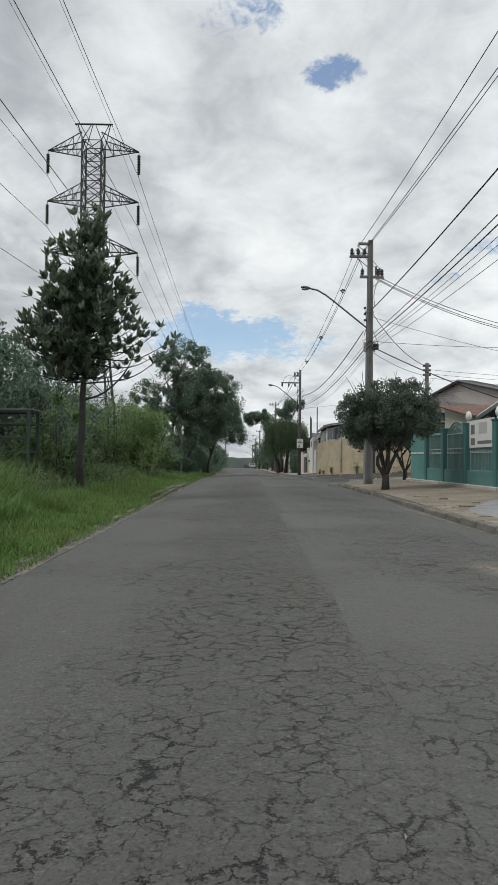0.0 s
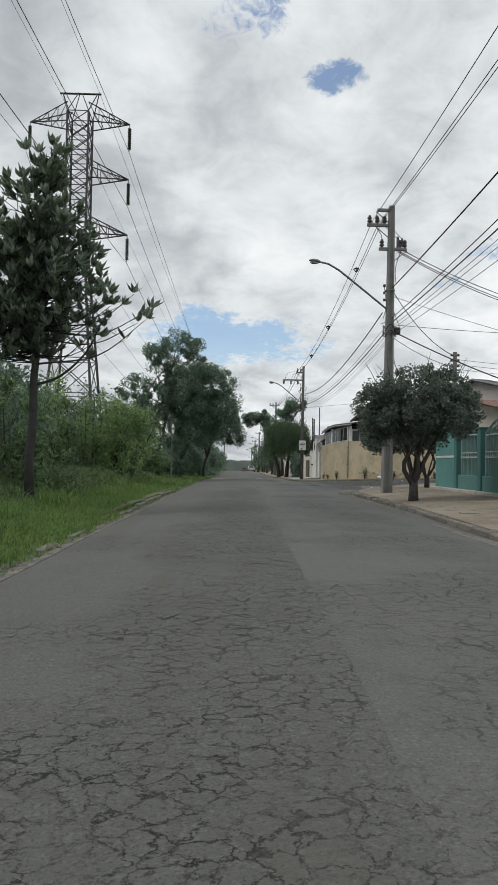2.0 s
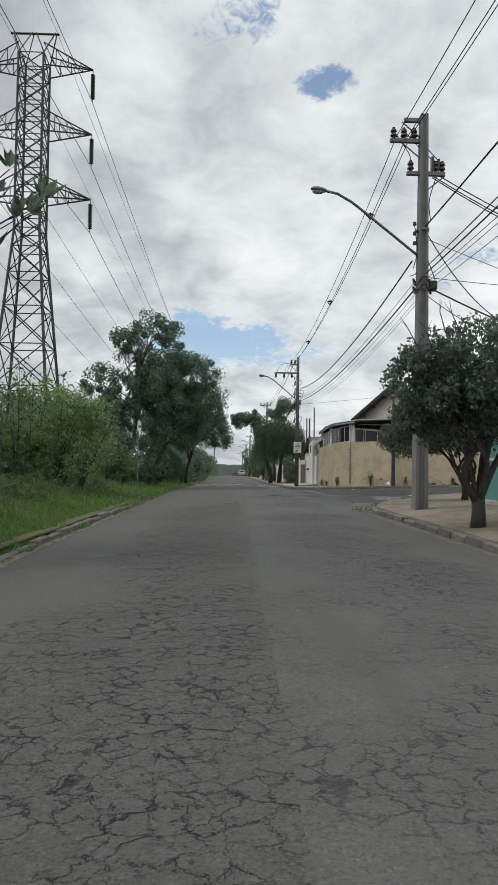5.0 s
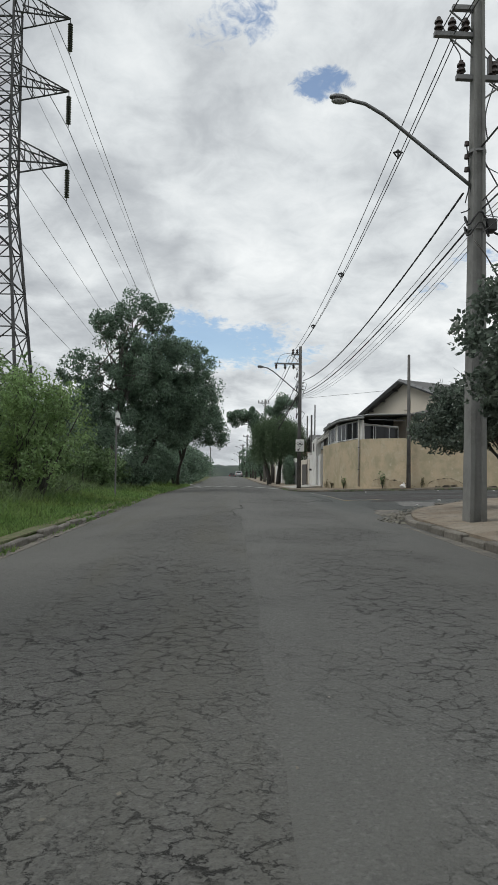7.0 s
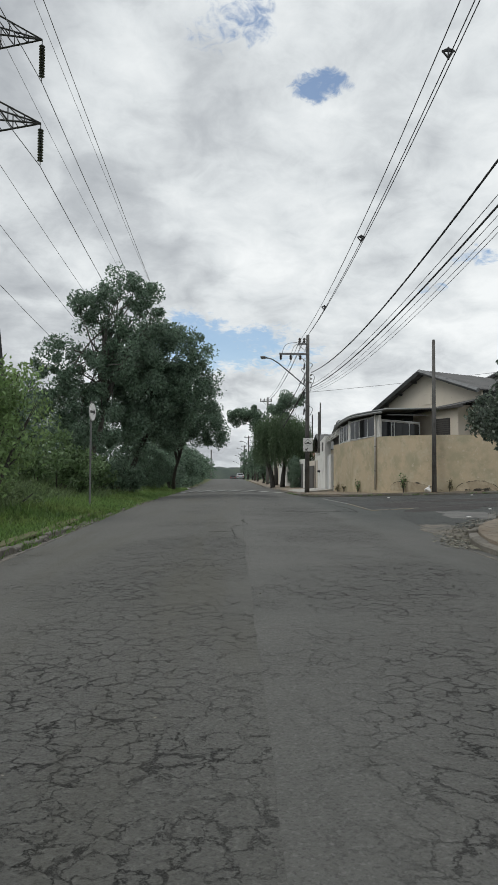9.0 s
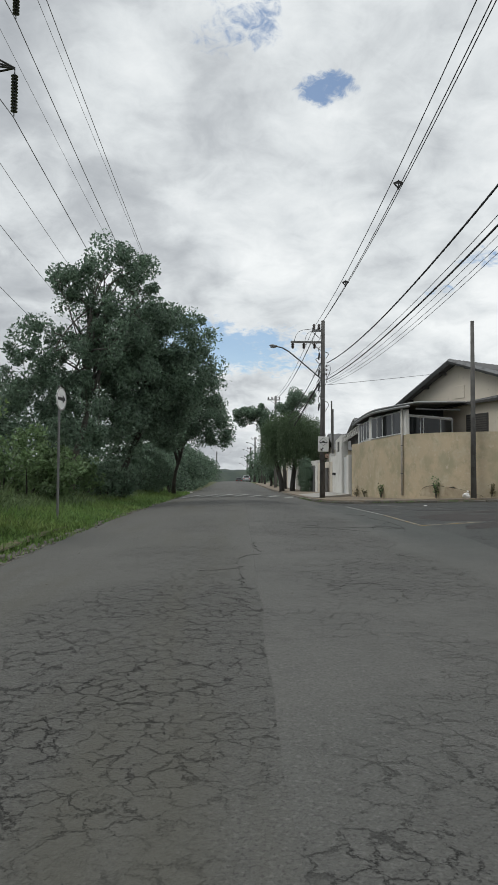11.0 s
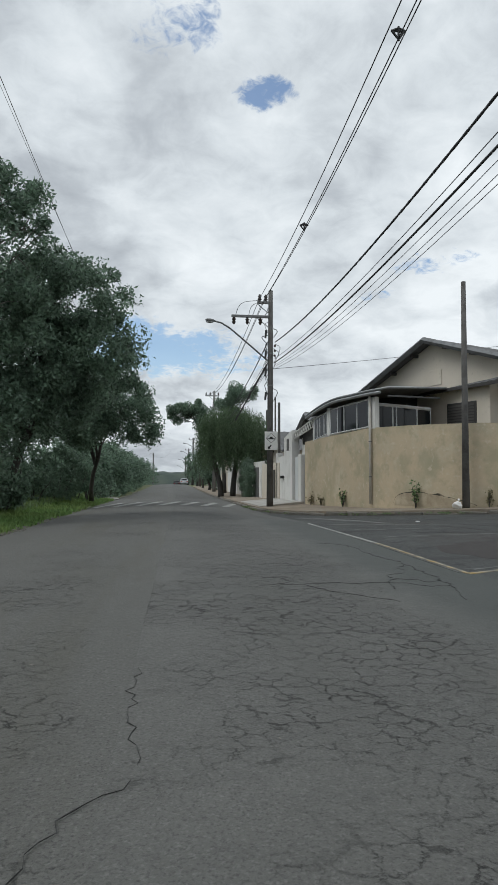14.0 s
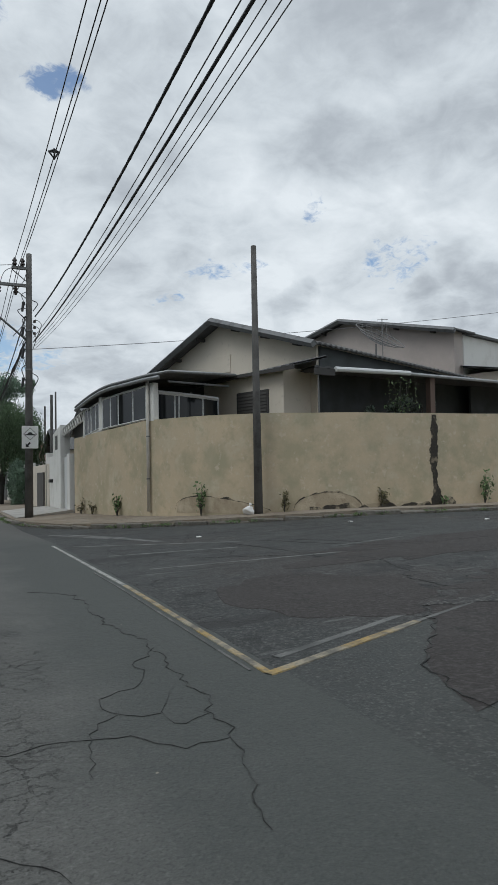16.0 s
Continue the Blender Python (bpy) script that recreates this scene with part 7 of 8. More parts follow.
def gable_house(name, label, at, turn, width, depth, eave, ridge, over=0.5, wall=None, roof=None, waves=26, eave0=None, fall=0.0):
    """A house with its gable end on local x = 0, between y = 0 and y = width; the ridge runs along x."""
    root = thing(name, label, "house", at, turn=turn)
    eave0 = eave0 or eave  # the eave on the side of y = 0
    bm = bmesh.new()
    prof = [(0, -0.4), (width, -0.4), (width, eave), (width / 2, ridge - 0.08), (0, eave0)]
    f0 = [bm.verts.new((0, y, z)) for y, z in prof]
    f1 = [bm.verts.new((depth, y, z - fall * (z > 0))) for y, z in prof]
    bm.faces.new(f0)
    bm.faces.new(f1[::-1])
    for k in range(5):
        bm.faces.new((f0[k], f1[k], f1[(k + 1) % 5], f0[(k + 1) % 5]))
    bmesh.ops.recalc_face_normals(bm, faces=bm.faces[:])
    part("wall", bm, wall or M_BEIGE, root)
    for y0, ev in ((-0.35, eave0), (width + 0.35, eave)):
        e = ev - 0.35 * (ridge - ev) / (width / 2)
        roof_slope("roof", ((-over, y0, e + 0.05), (depth + over, y0, e + 0.05 - fall), (depth + over, width / 2, ridge + 0.05 - fall), (-over, width / 2, ridge + 0.05)), roof or M_TILE, root, waves)
        # barge board and purlin ends
        a2, b2 = Vector((-over, y0, e - 0.03)), Vector((-over, width / 2, ridge - 0.03))
        part("barge_board", tube(bmesh.new(), (a2, b2), 0.12, 4), M_FASCIA, root)
        for f in (0.2, 0.5, 0.8):
            c = a2.lerp(b2, f)
            part("purlin", boxes(((-over + 0.14, c.y - 0.04, c.z - 0.17), (0.02, c.y + 0.04, c.z - 0.06))), M_WOOD, root)
    return root


house = gable_house("house", "beige gabled house with a grey tiled roof behind the garden wall", (13.26, 52.97, 0.2), 19.0, 8.6, 9.5, 4.5, 6.12, eave0=4.75, fall=0.42, waves=44)
part("hatch", boxes(((-0.03, 3.85, 4.35), (0.01, 4.55, 4.95)), bevel=0.01), M_BEIGE, house, "small closed loft hatch")
# projecting front room with its own small roof
part("front_room", boxes(((-1.15, 0.25, -0.3), (0.0, 3.9, 3.95)), bevel=0.01), M_BEIGE, house)
win = part("window", boxes(((-1.19, 0.85, 2.5), (-1.14, 2.25, 3.38)), bevel=0.01), M_WOOD, house, "dark shuttered window")
for k in range(8):
    part("slat", boxes(((-1.21, 0.92, 2.55 + 0.098 * k), (-1.185, 2.18, 2.61 + 0.098 * k))), M_DARK, win)
roof_slope("porch_roof", ((-1.4, -0.4, 3.95), (-1.4, 4.7, 3.75), (0.0, 4.7, 4.1), (0.0, -0.4, 4.3)), M_TILE, house, 16)
part("porch_fascia", boxes(((-1.42, -0.4, 3.80), (-1.37, 4.7, 3.9))), M_WOOD, house)

# thin sheet before the side wall; eave shade is put into its grey
part("side_cladding", prism(bmesh.new(), [(0.1, -0.04), (9.4, -0.04), (9.4, -0.005), (0.1, -0.005)], -0.3, lambda x, y: 4.66 - 0.045 * x), M_GREYWALL, house, "dull grey painted side wall, darkened for the veranda's shade")
# dark veranda on the side towards the street
ver = thing("veranda", "shaded veranda with a metal sheet roof beside the house", "veranda", (13.75, 51.9, 0.2), turn=9)
roof_slope("roof", ((-1.65, -0.48, 3.74), (13.5, -0.48, 3.77), (13.5, 3.2, 4.2), (0, 3.2, 4.1)), M_TILE, ver, 40)
# added wall whose colour carries the veranda's shade on past the house
part("back_wall", boxes(((7.4, 1.9, -0.3), (14.0, 2.0, 4.0))), M_GREYWALL, ver, "added grey wall with the veranda's shade in its colour")
part("gutter", tube(bmesh.new(), ((-1.0, -0.55, 3.68), (1.8, -0.55, 3.74)), 0.07, 8), M_FRAME, ver, "white metal gutter")
part("eave_beam", boxes(((-1.65, -0.55, 3.5), (-1.0, -0.45, 3.68))), M_WOOD, ver)
part("gutter", tube(bmesh.new(), ((1.8, -0.55, 3.72), (13.5, -0.55, 3.70)), 0.05, 8), M_GUTTER_METAL, ver)
part("post", boxes(((2.8, -0.4, -0.3), (3.0, -0.2, 3.78)), bevel=0.01), material("brown_post", (0.16, 0.11, 0.09), 0.8), ver)
part("hanging_pipe", tube(bmesh.new(), ((-1.55, -0.5, 2.2), (-1.55, -0.5, 3.6)), 0.022, 6), M_STEEL, ver)

M_HOUSE = material("pinkish_render", (0.47, 0.415, 0.385), 0.92, spots=((0.8, 6, 0.45, 0.65, (0.41, 0.365, 0.34), 0.8), (6, 6, 0.56, 0.7, (0.52, 0.47, 0.44), 0.5)), bump=((40, 5, 0.25, 0.006),))
gable_house("house", "second pinkish rendered gabled house with a grey roof", (22.97, 58.34, 0.2), 19.0, 11.8, 0.7, 6.85, 8.25, wall=M_HOUSE)
bm = boxes(((0, 0, -0.3), (9, 8, 6.75)), bevel=0.02)
white_block = thing("house", "pale rendered flat-topped house at the end of the street", "house", (23.7, 58.6, 0.2), turn=19.0)
part("wall", bm, M_WHITE, white_block)
part("roof", boxes(((-0.1, -0.2, 6.75), (9.2, 8.2, 6.85))), M_TILE, white_block)
low_block = thing("house", "low mossy roof behind the garden", "house", (24.5, 56.5, 0.2), turn=19.9)
part("wall", boxes(((0, 0, -0.3), (8, 4, 5.0))), M_BEIGE, low_block)
roof_slope("roof", ((-0.4, -0.5, 4.9), (8.4, -0.5, 4.9), (8.4, 4.2, 5.7), (-0.4, 4.2, 5.7)), M_TILE, low_block, 20)


def dish(at):
    root = thing("satellite_dish", "grey mesh satellite dish on the roof", "satellite dish", at)
    part("mast", bar((0, 0, -0.8), (0, 0, 0.55), 0.035, 8), M_STEEL, root)
    axis = Vector((0.92, -0.38, 0)) * 0.42 + Vector((0, 0, 0.88)) + Vector((-0.38, -0.92, 0)) * 0.42
    m = Matrix.Translation((0.1, 0, 0.72)) @ axis.to_track_quat("Z", "X").to_matrix().to_4x4()
    bm = bmesh.new()
    f = lambda r, q: m @ Vector((r * math.cos(q), r * math.sin(q), 0.3 * r * r - 0.12))
    for r in (0.25, 0.5, 0.73, 0.95):
        tube(bm, [f(r, 2 * math.pi * k / 24) for k in range(25)], 0.007 if r < 0.7 else 0.016, 4)
    for k in range(24):
        tube(bm, [f(0.95 * j / 4, 2 * math.pi * k / 24) for j in range(5)], 0.006, 4)
    part("mesh_reflector", bm, M_STEEL, root)
    part("feed", tube(bmesh.new(), (m @ Vector((0, 0, -0.1)), m @ Vector((0, 0, 0.62))), (0.012, 0.018), 6), M_STEEL, root)
    for k in range(3):
        part("feed_strut", bar(f(0.9, 2.1 * k + 0.5), m @ Vector((0, 0, 0.6)), 0.008, 4), M_STEEL, root)
    part("antenna", tube(bmesh.new(), ((0.35, 0.1, -0.1), (0.35, 0.1, 1.5)), 0.018, 5), M_STEEL, root, "thin television antenna mast")
    for z in (1.25, 1.45):
        part("antenna_rod", bar((0.15, 0.1, z), (0.6, 0.1, z + 0.04), 0.01, 4), M_STEEL, root)
    return root


dish((17.3, 55.8, 5.12))

# potted greenery on the veranda, seen over the wall
for k, (x, y, z, r) in enumerate(((15.35, 52.0, 3.0, 0.3), (16.0, 52.15, 3.15, 0.36), (16.6, 52.2, 2.95, 0.3), (14.3, 51.75, 2.75, 0.16))):
    bush("leafy potted plant on the shaded veranda", [(x, y, z, r, r, r * 1.3), (x + 0.1, y, z - 0.6, r * 0.5, r * 0.5, 0.5)], 330, 0.13, 0.055, 0.06, M_LEAF_STREET, 300 + k, name="potted_plant", hollow=0.1, group="veranda plants", base=(x, y, 0.2))

rng = np.random.default_rng(310)
hang = thing("hanging_plant", "sparse climbing plant trailing from the veranda eave", "plant", (15.15, 51.45, 0.2), "veranda plants")
bm, pts = bmesh.new(), []
for k in range(7):
    x, z0 = -0.45 + 0.15 * k + 0.05 * rng.normal(), 2.55 + 0.12 * rng.uniform()
    line = smooth_line(((x, 0, 3.5), (x + 0.06 * rng.normal(), 0.02, 3.1), (x + 0.1 * rng.normal(), 0, z0)), 0.12)
    tube(bm, line, 0.006, 4)
    pts += [np.array(p) + rng.normal(size=3) * 0.05 for p in line for _ in range(2)]
part("stem", bm, M_BARK, hang)
part_leaves = new("foliage", quads_mesh("foliage", leaf_quads(rng, np.array(pts), 0.11, 0.05), M_LEAF_MID))
part_leaves.parent = hang

# ---- white gate and houses further along ----
gate = thing("white_gate", "white painted gate wall with a small canopy", "gate", (7.2, 60.0, -0.1))
part("pillar", boxes(((0, 0.2, -0.4), (0.25, 0.75, 2.05)), bevel=0.01), M_WHITE, gate)
part("panel", boxes(((0.08, 0.75, -0.2), (0.14, 1.9, 1.98))), M_FRAME, gate)
pillar = prism(bmesh.new(), [(-0.05, 2.0), (0.3, 2.0), (0.3, 4.1), (-0.05, 4.1)], -0.4, lambda x, y: 3.2 - 0.12 * (y - 2.0))
part("pillar", pillar, M_WHITE, gate)
# flat plate that gives the opening's inner shade as colour
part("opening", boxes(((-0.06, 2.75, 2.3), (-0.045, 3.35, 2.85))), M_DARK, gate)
part("panel", boxes(((0.05, 4.1, -0.2), (0.12, 6.6, 2.1))), M_WHITE, gate)
part("mail_box", boxes(((-0.1, 4.7, 1.0), (0.06, 5.15, 1.14)), bevel=0.01), M_BLACK, gate)
part("pillar", boxes(((0, 6.6, -0.4), (0.3, 6.9, 2.3)), bevel=0.01), M_WHITE, gate)
canopy = bmesh.new()
lo = [canopy.verts.new(c) for c in ((0.05, 2.3, 2.98), (0.3, -0.95, 3.46), (2.4, -0.95, 3.6), (2.4, 2.3, 3.1))]
hi = [canopy.verts.new(v.co + Vector((0, 0, 0.07))) for v in lo]
for k in range(4):
    canopy.faces.new((lo[k], lo[(k + 1) % 4], hi[(k + 1) % 4], hi[k]))
canopy.faces.new(lo[::-1]), canopy.faces.new(hi)
canopy = part("canopy", canopy, M_TILE, gate)
# open truss beam that falls towards the street wall
ba, bb, ca, cb = Vector((0.04, 2.35, 2.76)), Vector((0.3, -0.95, 3.14)), Vector((0.04, 2.35, 3.0)), Vector((0.3, -0.95, 3.46))
for a2, b2 in ((ba, bb), (ca, cb)):
    part("canopy_beam", tube(bmesh.new(), (a2, b2), 0.035, 4), M_WHITE, gate)
for k in range(10):
    f, g = k / 10, (k + 1) / 10
    part("truss_bar", bar(ba.lerp(bb, f), ca.lerp(cb, (f + g) / 2), 0.022, 4), M_WHITE, gate)
    part("truss_bar", bar(ca.lerp(cb, (f + g) / 2), ba.lerp(bb, g), 0.022, 4), M_WHITE, gate)
# dark upright sheets added for the shade behind truss and gate
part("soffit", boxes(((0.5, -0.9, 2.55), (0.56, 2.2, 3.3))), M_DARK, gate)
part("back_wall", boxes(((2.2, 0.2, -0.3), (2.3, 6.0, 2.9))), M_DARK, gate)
gable_house("house", "house with a dark roof behind the white gate", (9.4, 64.2, -0.2), 0, 7.0, 8, 3.5, 4.6, wall=M_WHITE)
for k, (y, ln, h, m) in enumerate(((66.0, 6.5, 2.1, M_BEIGE), (72.8, 7.5, 2.3, M_WHITE), (80.5, 8, 2.0, M_CONC), (88.8, 9, 2.2, M_WHITE), (98, 9, 2.0, M_BEIGE), (107.2, 12, 2.2, M_WHITE))):
    tagged(part("front_wall", boxes(((7.2, y, -0.9), (7.4, y + ln, h - 0.4)), bevel=0.01), m), "front wall of a house along the street", "wall", "street front walls", "structure")
    tagged(part("gate_leaf", boxes(((7.12, y + 1.2, -0.5), (7.19, y + 3.6, h - 0.75))), M_STEEL if k % 2 else M_DARK), "closed metal gate in a front wall", "gate", "street gates")
for k, (y, h, m) in enumerate(((76, 4.0, M_BEIGE), (86, 3.6, M_WHITE), (97, 4.2, M_BEIGE), (112, 4.4, M_WHITE), (130, 4.6, M_BEIGE), (150, 4.8, M_WHITE))):
    q = gable_house("house", "plain rendered house with a tiled roof along the street", (9.5, y, -0.6), 0, 7.5, 9, h - 0.6, h + 0.7, wall=m, roof=M_CLAYTILE if k % 2 else M_TILE, waves=16)
    tagged(q, group="far houses")

# ---- teal house on the near corner ----
TX = 8.0


def teal_pillar(y, h, globe=True, pale=False, w=0.32):
    root = thing("fence_pillar", "dark teal fence pillar" + (" with a white globe lamp" if globe else ""), "pillar", (TX, y, 0.1), "teal fence pillars")
    part("shaft", boxes(((-0.16, -w / 2, -0.2), (0.16, w / 2, h)), bevel=0.015), M_TEALDARK if not pale else M_TEAL, root)
    part("cap", boxes(((-0.19, -w / 2 - 0.03, h), (0.19, w / 2 + 0.03, h + 0.05)), bevel=0.01), M_TEALDARK, root)
    if globe:
        bm = bmesh.new()
        bmesh.ops.create_uvsphere(bm, u_segments=16, v_segments=10, radius=0.105)
        for v in bm.verts:
            v.co = Vector((v.co.x, v.co.y, v.co.z * 1.4 + h + 0.25 + (0.03 if v.co.z > 0.07 else 0)))
        part("globe", bm, M_SIGN, root, "white frosted globe lamp", smooth=True)
        part("neck", bar((0, 0, h + 0.05), (0, 0, h + 0.12), 0.06, 8), M_WHITE, root)
    return root


for y, h, g in ((28.6, 2.0, False), (26.38, 2.05, False), (23.98, 2.12, True), (21.4, 2.1, True), (18.5, 2.1, True), (15.5, 2.1, True)):
    teal_pillar(y, h, g, w=0.26)
bm = boxes(((TX - 0.12, 28.6, -0.1), (TX + 0.12, 30.9, 2.25)), bevel=0.015)
tagged(part("fence_wall", bm, M_TEAL), "pale teal rendered wall at the plot corner", "wall", kind="structure")
tagged(part("fence_wall", boxes(((TX, 30.7, -0.1), (TX + 14, 30.95, 2.2)), bevel=0.015), M_TEAL), "teal side wall along the side street", "wall", kind="structure")
tagged(part("wall_band", boxes(((TX - 0.14, 28.8, 1.31), (TX - 0.121, 30.85, 1.38))), M_WHITE), "white painted band on the teal wall", "trim", kind="structure")
M_TEALMID = material("faded_teal_paint", (0.10, 0.225, 0.21), 0.75, spots=((0.8, 6, 0.45, 0.66, (0.08, 0.18, 0.17), 0.8), (3, 7, 0.56, 0.7, (0.15, 0.24, 0.22), 0.6)), bump=((40, 4, 0.2, 0.005),))
M_TEALSHEET = material("teal_backing_sheet", (0.10, 0.19, 0.18), 0.6, spots=((1.5, 6, 0.45, 0.65, (0.15, 0.25, 0.235), 0.8),))
M_TEALBAR = material("pale_teal_bar", (0.2, 0.31, 0.295), 0.6, spots=((5, 5, 0.5, 0.7, (0.27, 0.37, 0.35), 0.6),))
tagged(part("fence_base", boxes(((TX - 0.1, 14, -0.1), (TX + 0.1, 28.6, 0.74)), bevel=0.015), M_TEALMID), "low teal base wall of the fence", "wall", kind="structure")
for y0, y1 in ((14, 20.9), (21.0, 26.3), (26.42, 31.2)):
    tagged(part("fence_plinth", boxes(((TX - 0.26, y0, 0.0), (TX - 0.1, y1, 0.29)), bevel=0.02), M_PIPE), "white painted plinth strip before the fence", "trim", kind="structure")
for y0, y1, h, arch in ((26.55, 28.42, 2.0, 0), (24.15, 26.22, 2.0, 0.38), (21.58, 23.8, 1.9, 0), (18.7, 21.2, 1.95, 0.38), (15.7, 18.3, 1.9, 0)):
    root = thing("fence_panel", "pale teal steel railing panel with white ornament band" + (", arched top" if arch else ""), "fence", (TX, y0, 0.74), "teal fence panels")
    n = int((y1 - y0) / 0.12)
    hh = lambda f: h - 0.74 + arch * math.sin(math.pi * f)
    for k in range(n + 1):
        f = k / n
        edge_bar = k in (0, n)
        part("bar", boxes(((-0.012, f * (y1 - y0) - (0.02 if edge_bar else 0.01), 0), (0.012, f * (y1 - y0) + (0.02 if edge_bar else 0.01), hh(f)))), M_FENCEBAR if edge_bar else M_TEALBAR, root)
    part("top_rail", tube(bmesh.new(), [(0, k / 12 * (y1 - y0), hh(k / 12)) for k in range(13)], 0.035, 6), M_TEALBAR, root)
    if arch:
        part("inner_arch", tube(bmesh.new(), [(-0.01, (0.06 + 0.88 * k / 12) * (y1 - y0), hh(k / 12) - 0.16) for k in range(13)], 0.022, 6), M_TEALBAR, root)
        part("cross_rail", boxes(((-0.02, 0, h - 0.80), (0.02, y1 - y0, h - 0.76))), M_FENCEBAR, root)
    for z in (0.54, 0.70):
        part("mid_rail", boxes(((-0.022, 0, z), (0.022, y1 - y0, z + 0.03))), M_FENCEBAR, root)
    m = int((y1 - y0) / 0.17)
    for k in range(m):
        y = (k + 0.5) / m * (y1 - y0)
        part("ornament", tube(bmesh.new(), [(-0.02, y + 0.045 * math.sin(math.pi * q / 4), 0.57 + 0.13 * q / 4) for q in range(5)], 0.014, 4), M_FENCEBAR, root)
    part("backing", boxes(((0.03, 0.02, 0), (0.04, y1 - y0 - 0.02, hh(0.1)))), M_TEALSHEET, root, "dull teal sheet behind the bars")
M_GREYPRINT = material("dark_grey_print", (0.16, 0.17, 0.17), 0.7)
M_PALEPRINT = material("pale_grey_print", (0.5, 0.5, 0.49), 0.7)
ban = thing("banner", "white banner with unreadable writing on the fence", "banner", (TX - 0.06, 21.6, 1.45))
part("sheet", boxes(((-0.01, 0, 0), (0.01, 2.1, 0.86))), M_SIGN, ban)
for k, (y0, y1, z0, z1) in enumerate(((1.62, 1.95, 0.42, 0.72), (0.55, 1.25, 0.42, 0.76), (0.2, 1.35, 0.1, 0.2), (1.6, 1.95, 0.08, 0.3))):
    part("print_bar", boxes(((-0.016, y0, z0), (-0.011, y1, z1))), (M_GREYPRINT, M_PALEPRINT, M_GREYPRINT, M_GREYPRINT)[k], ban)
th = thing("house", "low beige house with clay-tiled shed roof behind the teal fence", "house", (8.3, 24.8, 0.1))
part("wall", prism(bmesh.new(), [(0.4, 0.4), (8.6, 0.4), (8.6, 4.0), (0.4, 4.0)], -0.3, lambda x, y: 2.42 + 0.165 * y), M_BEIGE, th)
roof_slope("roof", ((0.0, 0.0, 2.47), (9.0, 0.0, 2.47), (9.0, 4.2, 3.17), (0.0, 4.2, 3.17)), M_CLAYTILE, th, 40)
part("fascia", boxes(((-0.02, -0.03, 2.38), (9.0, 0.0, 2.47))), M_WOOD, th)
carport = thing("carport", "open carport with a low white-edged gable roof", "carport", (8.45, 17.3, 0.1))
for y0 in (0.0, 7.0):
    roof_slope("roof", ((0.0, y0, 2.4), (2.1, y0, 2.4), (2.1, 3.5, 3.02), (0.0, 3.5, 3.02)), M_TILE, carport, 14)
    part("barge_board", tube(bmesh.new(), ((-0.03, y0, 2.38), (-0.03, 3.5, 3.0)), 0.08, 4), M_FRAME, carport)
    part("post", boxes(((0.1, abs(y0 - 0.3), -0.1), (0.28, abs(y0 - 0.3) + 0.18, 2.42)), bevel=0.01), M_BEIGE, carport)
gable_house("house", "beige house with a tiled roof behind the teal fence", (10.6, 14.5, 0.1), 0, 7.0, 9, 2.9, 3.6, over=0.05, wall=M_BEIGE, roof=M_TILE)
# ---- small things ----
def plant(at, h, seed, n=70, mat=None, label="small weedy plant growing at the foot of the wall"):
    rng = np.random.default_rng(seed)
    root = thing("wall_plant", label, "plant", at, "wall plants")
    bm = bmesh.new()
    pts = []
    for _ in range(6):
        e = Vector((rng.normal() * h * 0.13, rng.normal() * h * 0.12, h * rng.uniform(0.5, 1.0)))
        tube(bm, ((0, 0, -0.05), e * 0.5 + Vector((0, 0, 0.05)), e), (0.012, 0.009, 0.004), 4)
        for k in range(n // 6):
            f = rng.uniform(0.3, 1.05)
            pts.append(np.array(e) * f + rng.normal(size=3) * 0.05)
    part("stem", bm, M_BARK, root)
    c = new("foliage", quads_mesh("foliage", leaf_quads(rng, np.array(pts), 0.12, 0.055), mat or M_LEAF_MID))
    c.parent = root
    return root


for k, (x, y, h, n) in enumerate(((7.5, 59.0, 0.5, 60), (7.72, 58.0, 0.45, 50), (8.1, 56.2, 0.62, 90), (9.45, 52.4, 0.85, 90), (11.0, 50.7, 0.5, 60), (13.5, 50.1, 0.55, 80), (16.5, 49.8, 0.8, 110), (15.1, 49.9, 0.2, 30))):
    p = on_wall(wall_s(x, y), 0.12)
    plant((p.x, p.y, pave_z(p.x, p.y)), h, 200 + k, n, M_LEAF_DRY if k in (0, 1, 4, 5) else M_LEAF_MID)


def rubbish_bag(at):
    root = thing("rubbish_bag", "small knotted white plastic bag beside the post", "bag", at)
    bm = bmesh.new()
    bmesh.ops.create_icosphere(bm, subdivisions=3, radius=0.12)
    for v in bm.verts:
        q = v.co.copy()
        v.co = Vector((q.x * 1.2, q.y, max(-0.09, q.z * 0.9))) * (1 + 0.45 * noise.noise(q * 12)) + Vector((0, 0, 0.09))
    part("sack", bm, M_BAG, root, smooth=True)
    part("knot", tube(bmesh.new(), ((0, 0, 0.17), (0.02, 0, 0.23), (0.05, 0.02, 0.25)), (0.04, 0.018, 0.045), 7), M_BAG, root)
    return root


rubbish_bag((10.0, 50.65, pave_z(10.0, 50.65)))
rng = np.random.default_rng(66)
edge = []
for _ in range(5200):
    p = far_line[rng.integers(150, len(far_line) - 60)] + Vector((rng.normal() * 0.1, rng.normal() * 0.1))
    if noise.noise((p.x * 0.9, p.y * 0.9, 4)) > 0.02:
        edge.append((p.x, p.y, road_z(p.x, p.y) + 0.03 + 0.05 * rng.uniform()))
tagged(new("kerb_weeds", quads_mesh("kerb_weeds", leaf_quads(rng, np.array(edge), 0.09, 0.025, 0.0, 0.8), M_WEED)), "small weeds and moss along the far kerb", "weeds", kind="stuff")
